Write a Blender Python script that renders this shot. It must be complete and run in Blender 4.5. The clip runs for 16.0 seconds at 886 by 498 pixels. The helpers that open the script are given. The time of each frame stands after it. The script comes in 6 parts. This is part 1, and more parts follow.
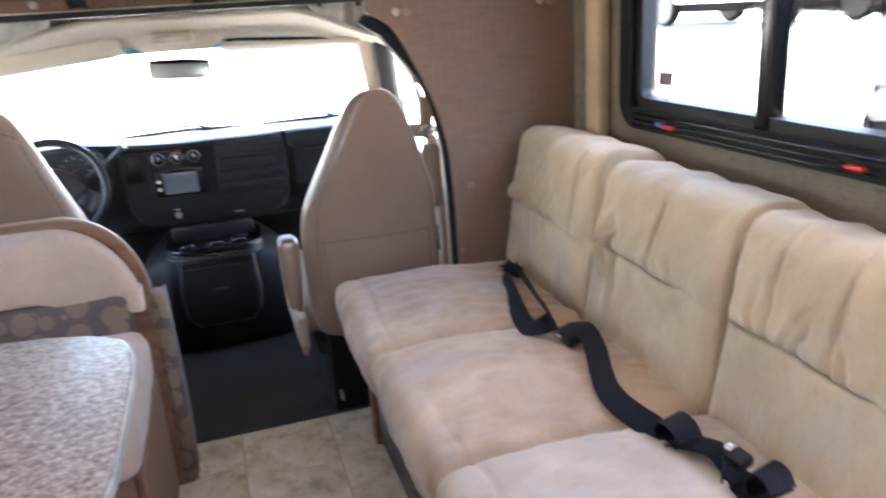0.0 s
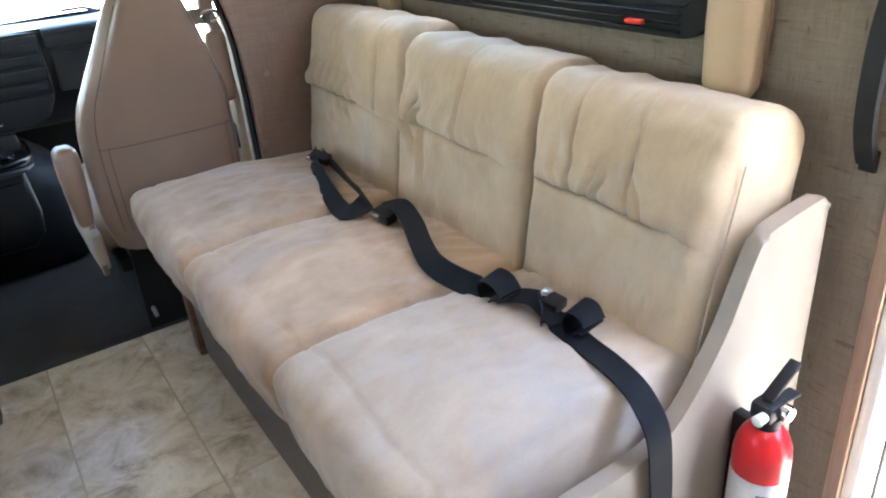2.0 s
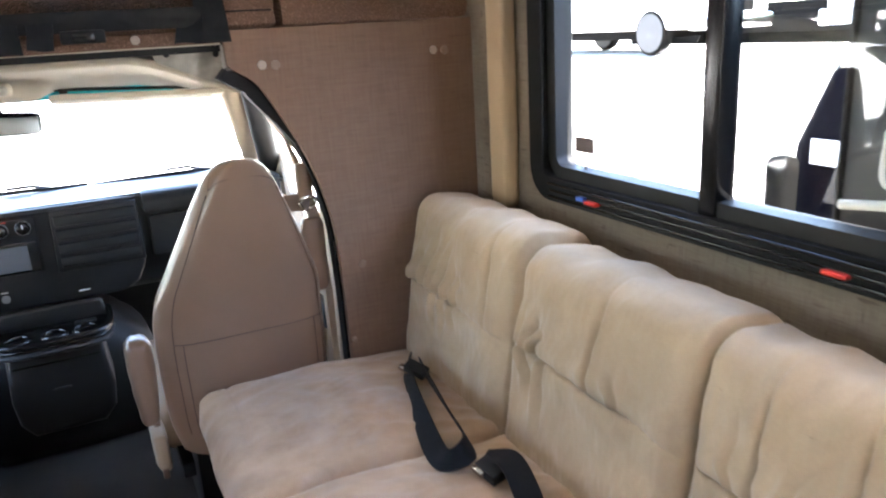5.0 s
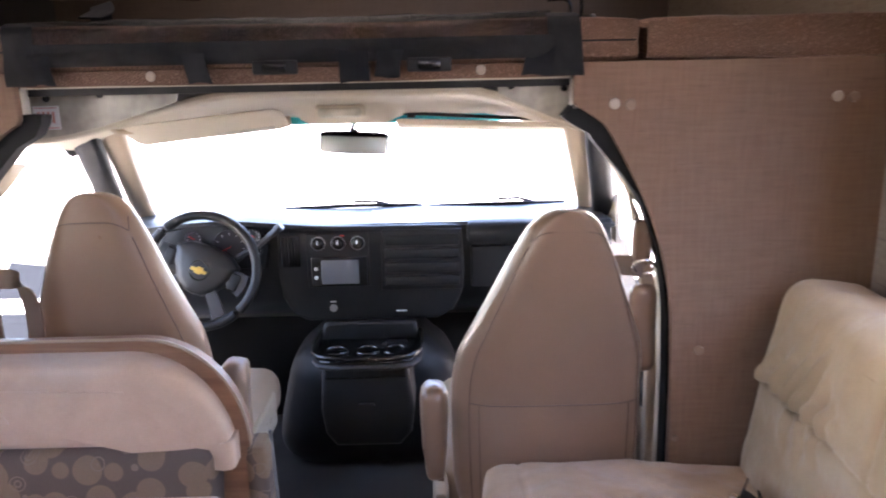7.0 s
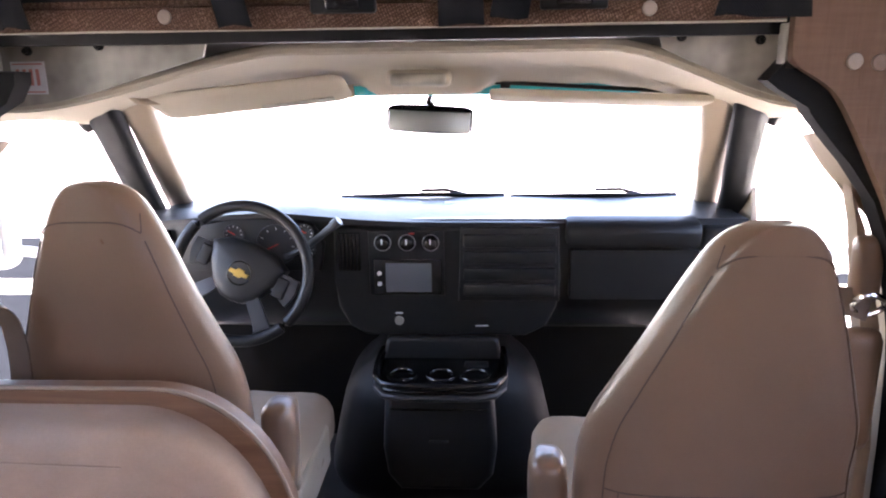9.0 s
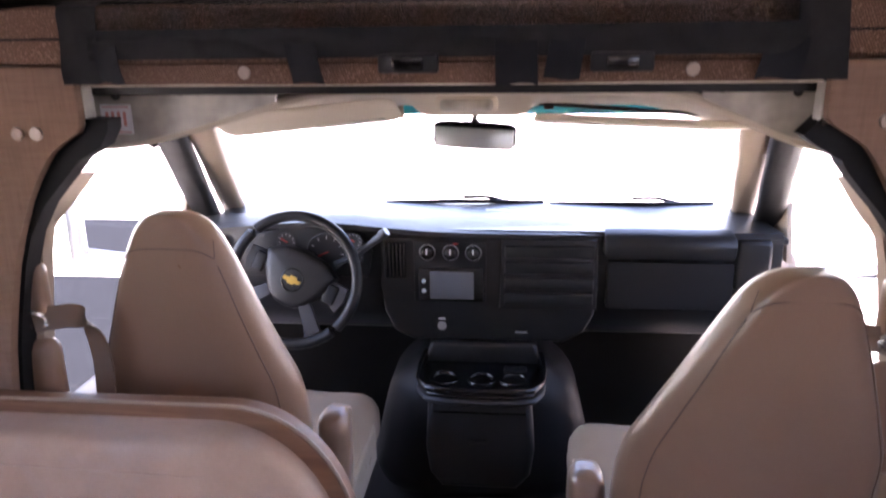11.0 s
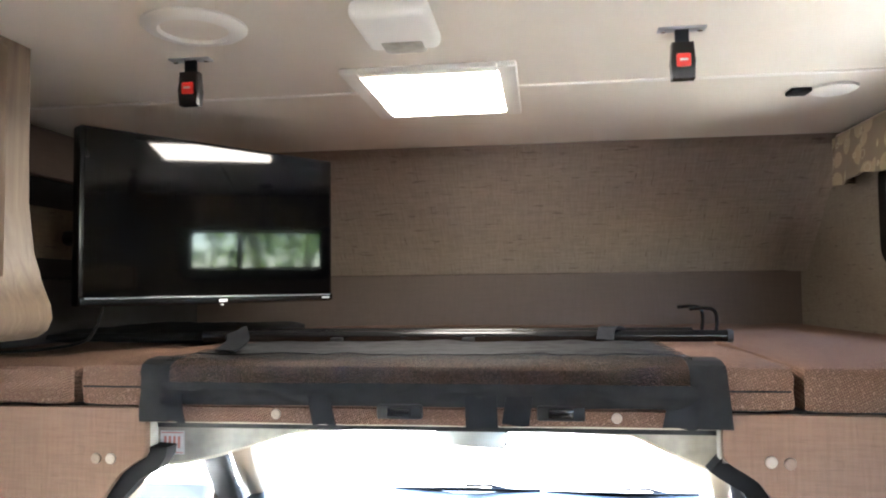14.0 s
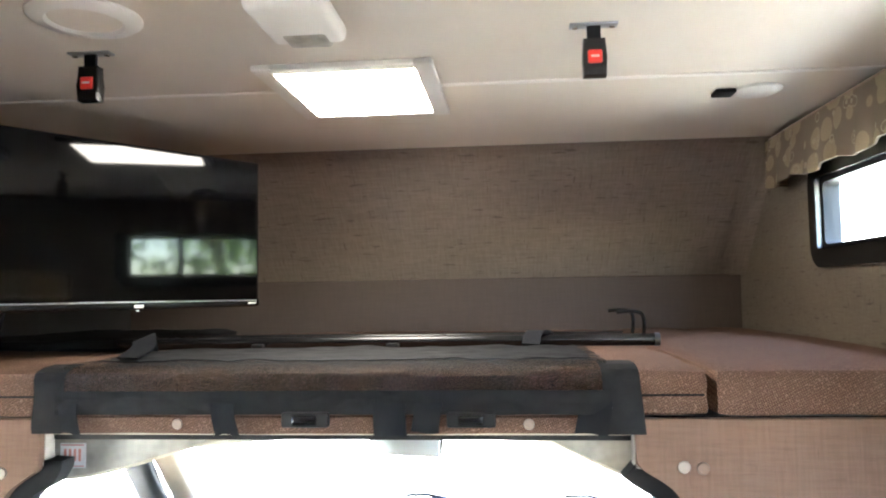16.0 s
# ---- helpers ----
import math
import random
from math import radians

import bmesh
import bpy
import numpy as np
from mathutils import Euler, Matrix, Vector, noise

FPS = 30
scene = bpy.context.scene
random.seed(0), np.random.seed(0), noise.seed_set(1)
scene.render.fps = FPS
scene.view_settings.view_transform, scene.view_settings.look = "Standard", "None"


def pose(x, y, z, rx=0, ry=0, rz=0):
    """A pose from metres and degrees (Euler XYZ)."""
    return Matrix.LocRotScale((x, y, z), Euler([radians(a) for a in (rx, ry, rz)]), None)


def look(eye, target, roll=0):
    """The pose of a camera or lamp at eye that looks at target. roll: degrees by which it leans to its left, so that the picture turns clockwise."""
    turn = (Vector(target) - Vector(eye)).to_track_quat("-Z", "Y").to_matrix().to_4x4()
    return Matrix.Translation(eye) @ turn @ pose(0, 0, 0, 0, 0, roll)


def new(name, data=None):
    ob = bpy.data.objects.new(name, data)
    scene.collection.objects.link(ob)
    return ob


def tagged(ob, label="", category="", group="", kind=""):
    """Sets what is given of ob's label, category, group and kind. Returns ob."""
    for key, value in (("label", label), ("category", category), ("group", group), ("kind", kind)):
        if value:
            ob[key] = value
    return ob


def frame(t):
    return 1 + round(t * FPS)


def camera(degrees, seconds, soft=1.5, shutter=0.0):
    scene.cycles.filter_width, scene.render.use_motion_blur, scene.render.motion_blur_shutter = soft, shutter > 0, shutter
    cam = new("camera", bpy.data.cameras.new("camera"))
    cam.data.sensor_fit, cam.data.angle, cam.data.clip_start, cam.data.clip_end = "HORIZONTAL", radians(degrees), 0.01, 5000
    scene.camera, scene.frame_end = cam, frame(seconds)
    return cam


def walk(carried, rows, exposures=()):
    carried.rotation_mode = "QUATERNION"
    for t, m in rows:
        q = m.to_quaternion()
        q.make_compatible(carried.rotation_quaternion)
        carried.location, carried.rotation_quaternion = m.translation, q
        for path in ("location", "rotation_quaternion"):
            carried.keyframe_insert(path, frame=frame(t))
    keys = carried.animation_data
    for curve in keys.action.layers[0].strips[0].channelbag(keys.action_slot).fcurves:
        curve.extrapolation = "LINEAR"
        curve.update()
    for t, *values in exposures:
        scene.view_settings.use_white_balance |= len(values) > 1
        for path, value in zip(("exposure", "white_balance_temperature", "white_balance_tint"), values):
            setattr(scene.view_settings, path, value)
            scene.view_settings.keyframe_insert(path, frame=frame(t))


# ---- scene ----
# ---- camera ----
cam = camera(62.2, 16.0, soft=2.0, shutter=0.5)
PATH = [
    (0, (0.116, 0.043, 1.279), (0.662, 1.865, 0.662), -3.8),
    (0.5, (0.103, 0.048, 1.244), (0.875, 1.75, 0.531), -4.2),
    (1, (0.099, 0.043, 1.218), (0.971, 1.65, 0.406), -4.4),
    (1.5, (0.095, 0.048, 1.218), (1.015, 1.59, 0.336), -4.6),
    (2, (0.105, 0.057, 1.236), (1.053, 1.569, 0.333), -4.6),
    (2.5, (0.143, 0.069, 1.254), (1.105, 1.572, 0.353), -4.6),
    (3, (0.188, 0.076, 1.28), (1.173, 1.591, 0.423), -4.3),
    (3.2, (0.194, 0.072, 1.285), (1.186, 1.603, 0.464), -4.1),
    (5.3, (0.259, 0.436, 1.366), (1.058, 2.181, 0.806), -3.3),
    (5.5, (0.272, 0.466, 1.382), (1.043, 2.226, 0.828), -3.2),
    (6, (0.292, 0.543, 1.386), (0.812, 2.406, 0.88), -2.6),
    (6.5, (0.3, 0.591, 1.373), (0.519, 2.52, 0.894), -1.7),
    (7, (0.292, 0.659, 1.352), (0.308, 2.602, 0.88), -1.2),
    (7.5, (0.231, 0.795, 1.346), (0.162, 2.738, 0.875), -0.8),
    (8, (0.194, 0.964, 1.331), (0.102, 2.905, 0.855), -0.8),
    (8.5, (0.186, 1.087, 1.312), (0.084, 3.023, 0.822), -0.9),
    (8.7, (0.18, 1.118, 1.303), (0.076, 3.052, 0.801), -0.9),
    (10.8, (0.15, 1.048, 1.379), (-0.041, 2.949, 0.788), -0.8),
    (11, (0.145, 1.051, 1.409), (-0.049, 2.957, 0.835), -0.8),
    (11.5, (0.162, 0.996, 1.489), (-0.052, 2.928, 1.019), -0.8),
    (12, (0.163, 0.835, 1.555), (-0.077, 2.804, 1.304), -0.7),
    (12.5, (0.211, 0.709, 1.586), (-0.045, 2.691, 1.517), -0.7),
    (13, (0.272, 0.654, 1.593), (0.006, 2.636, 1.64), -0.8),
    (13.5, (0.257, 0.711, 1.597), (-0.015, 2.69, 1.683), -0.6),
    (14, (0.254, 0.757, 1.59), (-0.009, 2.737, 1.693), -0.6),
    (14.5, (0.31, 0.784, 1.593), (0.072, 2.767, 1.699), -0.8),
    (15, (0.346, 0.786, 1.592), (0.141, 2.773, 1.702), -0.8),
    (15.5, (0.342, 0.787, 1.579), (0.155, 2.774, 1.702), -0.8),
    (16, (0.357, 0.814, 1.578), (0.176, 2.802, 1.703), -0.9),
]
walk(cam, [(t, look(eye, target, roll)) for t, eye, target, roll in PATH],
     exposures=[(0.0, 5.1, 6600, 20), (0.5, 5.14, 6350, 15), (1.0, 5.1, 6450, 10), (3.2, 5.06, 6500, 10), (5.3, 4.98, 6800, 20), (6.5, 4.98, 6900, 28),
                (8.0, 4.84, 7000, 32), (8.5, 4.55, 7050, 32), (10.8, 4.52, 7000, 38), (11.6, 4.24, 7600, 46), (12.0, 4.42, 8000, 48), (12.5, 5.36, 7300, 44),
                (13.0, 5.95, 6700, 24), (14.0, 5.96, 6350, 12), (16.0, 5.95, 6350, 10)])

# ---- daylight ----
world = bpy.data.worlds.new("sky")
scene.world = world
world.use_nodes = True
wn = world.node_tree
sky = wn.nodes.new("ShaderNodeTexSky")
sky.sky_type, sky.sun_disc, sky.sun_elevation, sky.sun_rotation = "NISHITA", False, radians(58), radians(184)
wn.links.new(sky.outputs[0], wn.nodes["Background"].inputs[0])
wn.nodes["Background"].inputs[1].default_value = 0.15
sun = new("sun", bpy.data.lights.new("sun", "SUN"))
sun.data.energy, sun.data.angle, sun.data.color = 4.5, radians(0.6), (1.0, 0.95, 0.87)
sun.matrix_world = look((0.7, -8, 14.0), (0, 0, 0))

# ---- plan, in metres: x to the passenger side, y ahead, z up from the coach floor ----
XC = 0.028            # middle of the cab opening
XR, XL = 1.19, -1.13  # side walls
PY = 2.10             # rear face of the cab partition
CEIL = 2.05
BUNK = 1.363          # underside of the bunk cushions
GROUND = -0.82


# ---- materials ----
def material(name, base, rough=0.6, metal=0.0, spec=0.5):
    m = bpy.data.materials.new(name)
    m.use_nodes = True
    b = m.node_tree.nodes["Principled BSDF"]
    b.inputs["Base Color"].default_value = (*base, 1)
    b.inputs["Roughness"].default_value = rough
    b.inputs["Metallic"].default_value = metal
    b.inputs["Specular IOR Level"].default_value = spec
    return m


class Nodes:
    """Short hand for building a material's node tree."""

    def __init__(self, m):
        self.m, self.t = m, m.node_tree
        self.b = self.t.nodes["Principled BSDF"]
        self.coord = self.t.nodes.new("ShaderNodeTexCoord").outputs["Object"]

    def add(self, kind, **inputs):
        n = self.t.nodes.new(kind)
        for k, v in inputs.items():
            self.put(n, k.replace("_", " "), v)
        return n

    def put(self, n, key, v):
        s = n.inputs[int(key)] if key.isdigit() else n.inputs[key]
        if isinstance(v, bpy.types.NodeSocket):
            self.t.links.new(v, s)
        else:
            s.default_value = v

    def scaled(self, sx, sy, sz, turn=(0, 0, 0)):
        n = self.t.nodes.new("ShaderNodeMapping")
        self.t.links.new(self.coord, n.inputs[0])
        n.inputs["Scale"].default_value = (sx, sy, sz)
        n.inputs["Rotation"].default_value = turn
        return n.outputs[0]

    def noise(self, scale, detail=3.0, rough=0.55, vec=None, distort=0.0):
        n = self.add("ShaderNodeTexNoise", Scale=scale, Detail=detail, Roughness=rough, Distortion=distort)
        self.t.links.new(vec or self.coord, n.inputs["Vector"])
        return n.outputs["Fac"]

    def ramp(self, fac, *stops):
        n = self.t.nodes.new("ShaderNodeValToRGB")
        e = n.color_ramp.elements
        while len(e) < len(stops):
            e.new(0.5)
        for el, (p, c) in zip(e, stops):
            el.position = p
            el.color = (*c, 1) if len(c) == 3 else c
        self.t.links.new(fac, n.inputs[0])
        return n.outputs[0]

    def mix(self, fac, a, b, how="MIX"):
        n = self.t.nodes.new("ShaderNodeMix")
        n.data_type, n.blend_type = "RGBA", how
        for s, v in ((n.inputs[0], fac), (n.inputs[6], a), (n.inputs[7], b)):
            if isinstance(v, bpy.types.NodeSocket):
                self.t.links.new(v, s)
            elif isinstance(v, (int, float)):
                s.default_value = v
            else:
                s.default_value = (*v, 1)
        return n.outputs[2]

    def math(self, op, a, b=0.0):
        n = self.t.nodes.new("ShaderNodeMath")
        n.operation = op
        for s, v in zip(n.inputs, (a, b)):
            if isinstance(v, bpy.types.NodeSocket):
                self.t.links.new(v, s)
            else:
                s.default_value = v
        return n.outputs[0]

    def colour(self, sock):
        self.t.links.new(sock, self.b.inputs["Base Color"])
        return self

    def rough(self, sock):
        self.t.links.new(sock, self.b.inputs["Roughness"])
        return self

    def bump(self, fac, strength=0.3, depth=0.002):
        n = self.add("ShaderNodeBump", Strength=strength, Distance=depth, Height=fac)
        self.t.links.new(n.outputs[0], self.b.inputs["Normal"])
        return self


def span(n, fac, lo, hi):
    """fac, 0 to 1, onto lo to hi."""
    return n.math("ADD", n.math("MULTIPLY", fac, hi - lo), lo)


def suede(name, c, soil, grey_soil):
    m = material(name, c, 0.9, spec=0.25)
    n = Nodes(m)
    big = n.noise(5.5, 4, 0.6, distort=0.6)
    fine = n.noise(260, 2)
    nap = n.noise(28, 3, 0.6, vec=n.scaled(1, 2.2, 1))
    col = n.mix(n.ramp(big, (0.36, (0, 0, 0)), (0.68, (1, 1, 1))), soil, c)
    grey = sum(c) / 3
    col = n.mix(n.math("MULTIPLY", n.ramp(n.noise(2.6, 5, 0.62, distort=1.0), (0.50, (0, 0, 0)), (0.66, (1, 1, 1))), grey_soil), col, (grey * 1.02, grey * 0.93, grey * 0.88))
    col = n.mix(n.math("MULTIPLY", nap, 0.35), col, tuple(min(1, v * 1.28) for v in c))
    col = n.mix(0.10, col, n.ramp(fine, (0.3, (0.35, 0.35, 0.35)), (0.7, (1, 1, 1))), "MULTIPLY")
    n.colour(col).bump(n.math("ADD", n.math("MULTIPLY", fine, 0.25), nap), 0.14, 0.0010)
    m.node_tree.nodes["Principled BSDF"].inputs["Sheen Weight"].default_value = 0.25
    m.node_tree.nodes["Principled BSDF"].inputs["Sheen Roughness"].default_value = 0.5
    return m


def grained(name, c, rough, scale=420, depth=0.0006, vary=0.12, spec=0.5):
    """Moulded plastic or vinyl with a fine leather grain and slight soiling."""
    m = material(name, c, rough, spec=spec)
    n = Nodes(m)
    v = n.t.nodes.new("ShaderNodeTexVoronoi")
    v.inputs["Scale"].default_value = scale
    n.t.links.new(n.coord, v.inputs["Vector"])
    big = n.noise(7, 4)
    n.colour(n.mix(big, tuple(x * (1 - vary) for x in c), tuple(min(1, x * (1 + vary)) for x in c)))
    n.rough(span(n, n.noise(16, 3), rough - 0.07, rough + 0.1))
    n.bump(v.outputs["Distance"], 0.3, depth)
    return m


def linen(name, ground, dark, light, axes, strength=0.55, k=1.0):
    """Wall covering printed like coarse linen: crossed threads and slubs. axes: in-plane 'xz' or 'yz'."""
    m = material(name, ground, 0.8, spec=0.3)
    n = Nodes(m)
    if axes == "xz":
        h, v = n.scaled(14 * k, 14, 190 * k), n.scaled(190 * k, 14, 14 * k)
        s1, s2 = n.scaled(16, 10, 120), n.scaled(120, 10, 22)
    else:
        h, v = n.scaled(14, 14 * k, 190 * k), n.scaled(14, 190 * k, 14 * k)
        s1, s2 = n.scaled(10, 16, 120), n.scaled(10, 120, 22)
    th, tv = n.noise(1, 3, 0.6, h), n.noise(1, 3, 0.6, v)
    thread = n.math("MULTIPLY", n.math("ADD", th, tv), 0.5)
    col = n.mix(n.ramp(thread, (0.40, (0, 0, 0)), (0.60, (1, 1, 1))), tuple(x * 0.88 for x in ground), light)
    slub = n.math("MAXIMUM", n.ramp(n.noise(1, 2, 0.5, s1), (0.64, (0, 0, 0)), (0.72, (1, 1, 1))),
                  n.ramp(n.noise(1, 2, 0.5, s2), (0.66, (0, 0, 0)), (0.74, (1, 1, 1))))
    col = n.mix(n.math("MULTIPLY", slub, strength), col, dark)
    col = n.mix(0.35, col, n.ramp(n.noise(3.2, 4), (0.3, (0.72, 0.72, 0.72)), (0.7, (1, 1, 1))), "MULTIPLY")
    n.colour(col).bump(thread, 0.2, 0.0008)
    return m


def tweed(name, a, b, c):
    """Coarse upholstery weave."""
    m = material(name, a, 0.95, spec=0.15)
    n = Nodes(m)
    w1 = n.add("ShaderNodeTexWave", Scale=95.0, Distortion=3.0, Detail=2.0)
    w2 = n.add("ShaderNodeTexWave", Scale=95.0, Distortion=3.0, Detail=2.0)
    w1.bands_direction, w2.bands_direction = "X", "Z"
    n.t.links.new(n.scaled(1, 1, 0.6, (0.0, 0.6, 0.0)), w1.inputs["Vector"])
    n.t.links.new(n.scaled(0.6, 1.2, 1, (0.6, 0.6, 0.0)), w2.inputs["Vector"])
    weave = n.math("MULTIPLY", w1.outputs["Fac"], w2.outputs["Fac"])
    col = n.mix(n.ramp(weave, (0.12, (0, 0, 0)), (0.55, (1, 1, 1))), a, b)
    col = n.mix(n.ramp(n.noise(300, 2), (0.56, (0, 0, 0)), (0.66, (1, 1, 1))), col, c)
    col = n.mix(0.4, col, n.ramp(n.noise(6, 3), (0.3, (0.65, 0.65, 0.65)), (0.7, (1, 1, 1))), "MULTIPLY")
    n.colour(col).bump(weave, 0.7, 0.0025)
    return m


def wood(name, a, b, along):
    m = material(name, a, 0.45, spec=0.4)
    n = Nodes(m)
    s = {"x": (2.5, 45, 45), "y": (45, 2.5, 45), "z": (45, 45, 2.5)}[along]
    g = n.noise(1, 5, 0.65, n.scaled(*s), 0.6)
    f = n.noise(1, 3, 0.6, n.scaled(*(x * 6 for x in s)))
    col = n.mix(n.ramp(g, (0.32, (0, 0, 0)), (0.66, (1, 1, 1))), a, b)
    col = n.mix(n.math("MULTIPLY", f, 0.35), col, tuple(x * 0.6 for x in a))
    n.colour(col).rough(span(n, f, 0.35, 0.55)).bump(f, 0.15, 0.0006)
    return m


def rings(name, ground, mid, gold, axes, scale):
    """Woven print of overlapping discs and rings."""
    m = material(name, ground, 0.85, spec=0.2)
    n = Nodes(m)
    vec = n.scaled(1, 0.05, 1) if axes == "xz" else n.scaled(0.05, 1, 1)

    def disc(s, off):
        v = n.t.nodes.new("ShaderNodeTexVoronoi")
        v.inputs["Scale"].default_value = s
        v.inputs["Randomness"].default_value = 0.75
        sh = n.t.nodes.new("ShaderNodeVectorMath")
        sh.inputs[1].default_value = (off, off * 0.7, off * 1.3)
        n.t.links.new(vec, sh.inputs[0])
        n.t.links.new(sh.outputs[0], v.inputs["Vector"])
        return v.outputs["Distance"]
    d1, d2 = disc(scale, 0.0), disc(scale * 0.8, 3.7)
    ring = n.math("SINE", n.math("MULTIPLY", d1, 46.0))
    col = n.mix(n.ramp(d2, (0.43, (1, 1, 1)), (0.46, (0, 0, 0))), ground, gold)
    col = n.mix(n.math("MULTIPLY", n.ramp(d1, (0.40, (1, 1, 1)), (0.43, (0, 0, 0))), n.ramp(ring, (0.45, (0, 0, 0)), (0.6, (0.85, 0.85, 0.85)))), col, mid)
    col = n.mix(n.math("MULTIPLY", n.noise(420, 2), 0.4), col, tuple(x * 0.5 for x in ground))
    n.colour(col).bump(n.noise(420, 2), 0.3, 0.0008)
    return m


def speckled(name, cols, scale, rough, bump=0.0):
    m = material(name, cols[0], rough)
    n = Nodes(m)
    a = n.noise(scale, 3, 0.7)
    col = n.ramp(a, *[(0.32 + 0.36 * i / (len(cols) - 1), c) for i, c in enumerate(cols)])
    col = n.mix(0.4, col, n.ramp(n.noise(4, 3), (0.3, (0.7, 0.7, 0.7)), (0.7, (1, 1, 1))), "MULTIPLY")
    n.colour(col)
    if bump:
        n.bump(a, bump, 0.002)
    return m


SUEDE = suede("tan_microsuede", (0.447, 0.338, 0.218), (0.36, 0.262, 0.165), 0.25)
SUEDE_GREY = suede("greyed_microsuede", (0.40, 0.318, 0.245), (0.29, 0.218, 0.158), 0.7)
SUEDE_SEAT = suede("soiled_microsuede", (0.44, 0.315, 0.210), (0.27, 0.178, 0.110), 0.6)
SUEDE_PINK = suede("dusty_microsuede", (0.44, 0.305, 0.215), (0.365, 0.245, 0.17), 0.5)
SEAT = grained("taupe_seat_vinyl", (0.182, 0.113, 0.075), 0.30, 260, 0.0006, spec=0.5)
SEAM = grained("dark_stitching", (0.090, 0.056, 0.039), 0.6, 500, 0.0005)
SIDEPANEL = grained("charcoal_lining", (0.060, 0.053, 0.052), 0.85, 300, 0.0006, 0.25)
DARKPAINT = grained("charcoal_door_skin", (0.022, 0.023, 0.025), 0.4, 300, 0.0004)
PADTAN = grained("tan_padded_vinyl", (0.40, 0.29, 0.175), 0.55, 400, 0.0005)
GREYPL = material("grey_blue_plastic", (0.035, 0.038, 0.044), 0.4)
SEAT_EDGE = grained("beige_seat_cloth", (0.30, 0.225, 0.165), 0.7, 500, 0.0006)
ARMVINYL = grained("cream_arm_vinyl", (0.26, 0.21, 0.165), 0.5, 380, 0.0005)
DASH = grained("black_dash_plastic", (0.0075, 0.008, 0.009), 0.40, 520, 0.0007, spec=0.35)
DASHTOP = grained("dark_dash_top", (0.0085, 0.009, 0.0105), 0.5, 520, 0.0007)
GLOSSBLACK = material("black_gloss_plastic", (0.005, 0.005, 0.0055), 0.25, spec=0.4)
MATTBLACK = grained("matt_black_plastic", (0.006, 0.006, 0.0065), 0.55, 300, 0.0005, spec=0.3)
RUBBER = grained("black_rubber_mat", (0.055, 0.053, 0.051), 0.34, 180, 0.001)
LINER = grained("beige_headliner", (0.50, 0.445, 0.35), 0.85, 600, 0.0006, 0.06)
TRIM = grained("beige_cab_trim", (0.35, 0.275, 0.20), 0.55, 500, 0.0005, 0.08)
METAL_PLATE = speckled("primed_steel", [(0.24, 0.225, 0.19), (0.40, 0.375, 0.315), (0.56, 0.525, 0.445)], 9, 0.45)
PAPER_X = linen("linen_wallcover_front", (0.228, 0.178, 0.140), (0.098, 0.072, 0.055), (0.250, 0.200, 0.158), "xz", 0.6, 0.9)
# side copy of the linen, its colour lowered for the dimmer side walls
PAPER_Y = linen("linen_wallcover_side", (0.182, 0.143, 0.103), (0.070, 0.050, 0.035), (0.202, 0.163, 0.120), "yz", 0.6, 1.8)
PANEL = linen("brown_linen_panel", (0.190, 0.114, 0.075), (0.115, 0.066, 0.043), (0.196, 0.120, 0.080), "xz", 0.32, 0.8)
STRIP = linen("brown_linen_strip", (0.118, 0.087, 0.070), (0.085, 0.061, 0.048), (0.116, 0.086, 0.069), "xz", 0.15)
TWEED = tweed("brown_tweed", (0.118, 0.066, 0.045), (0.215, 0.128, 0.088), (0.27, 0.175, 0.125))
NYLON = material("black_nylon", (0.012, 0.012, 0.013), 0.75, spec=0.2)
_n = Nodes(NYLON)
_n.colour(_n.mix(_n.noise(40, 3), (0.0045, 0.0045, 0.0052), (0.015, 0.0148, 0.0155))).bump(_n.noise(500, 2), 0.4, 0.0008)
WEBBING = material("black_webbing", (0.012, 0.013, 0.015), 0.6, spec=0.12)
_n = Nodes(WEBBING)
_w = _n.add("ShaderNodeTexWave", Scale=180.0, Distortion=0.5)
_w.bands_direction = "DIAGONAL"
_n.t.links.new(_n.coord, _w.inputs["Vector"])
_n.colour(_n.mix(_n.noise(30, 3), (0.005, 0.0055, 0.007), (0.013, 0.014, 0.017))).bump(_w.outputs["Fac"], 0.5, 0.0008)
TANWEB = material("taupe_webbing", (0.115, 0.075, 0.052), 0.7)
OAK_Z = wood("oak_upright", (0.13, 0.083, 0.052), (0.235, 0.165, 0.108), "z")
OAK_Y = wood("oak_along", (0.12, 0.076, 0.047), (0.205, 0.142, 0.092), "y")
WALNUT = wood("brown_wood_veneer", (0.15, 0.07, 0.038), (0.24, 0.125, 0.068), "x")
WOODTRIM = wood("brown_jamb", (0.24, 0.15, 0.10), (0.34, 0.225, 0.155), "z")
LAMINATE = speckled("granite_laminate", [(0.07, 0.05, 0.042), (0.19, 0.135, 0.115), (0.28, 0.225, 0.195), (0.42, 0.35, 0.305)], 85, 0.5)
RINGS_X = rings("ringed_jacquard", (0.105, 0.075, 0.06), (0.215, 0.155, 0.11), (0.20, 0.135, 0.085), "xz", 19.0)
RINGS_Y = rings("ringed_valance", (0.20, 0.15, 0.105), (0.40, 0.33, 0.225), (0.33, 0.26, 0.165), "yz", 19.0)
CEILMAT = grained("cream_ceiling_vinyl", (0.70, 0.64, 0.555), 0.55, 240, 0.0005, 0.05)
WHITEPL = grained("white_plastic", (0.72, 0.69, 0.64), 0.4, 500, 0.0003, 0.04)
WHITELINE = material("white_joint", (0.78, 0.74, 0.68), 0.5)
CHROME = material("chrome", (0.75, 0.75, 0.76), 0.18, 1.0)
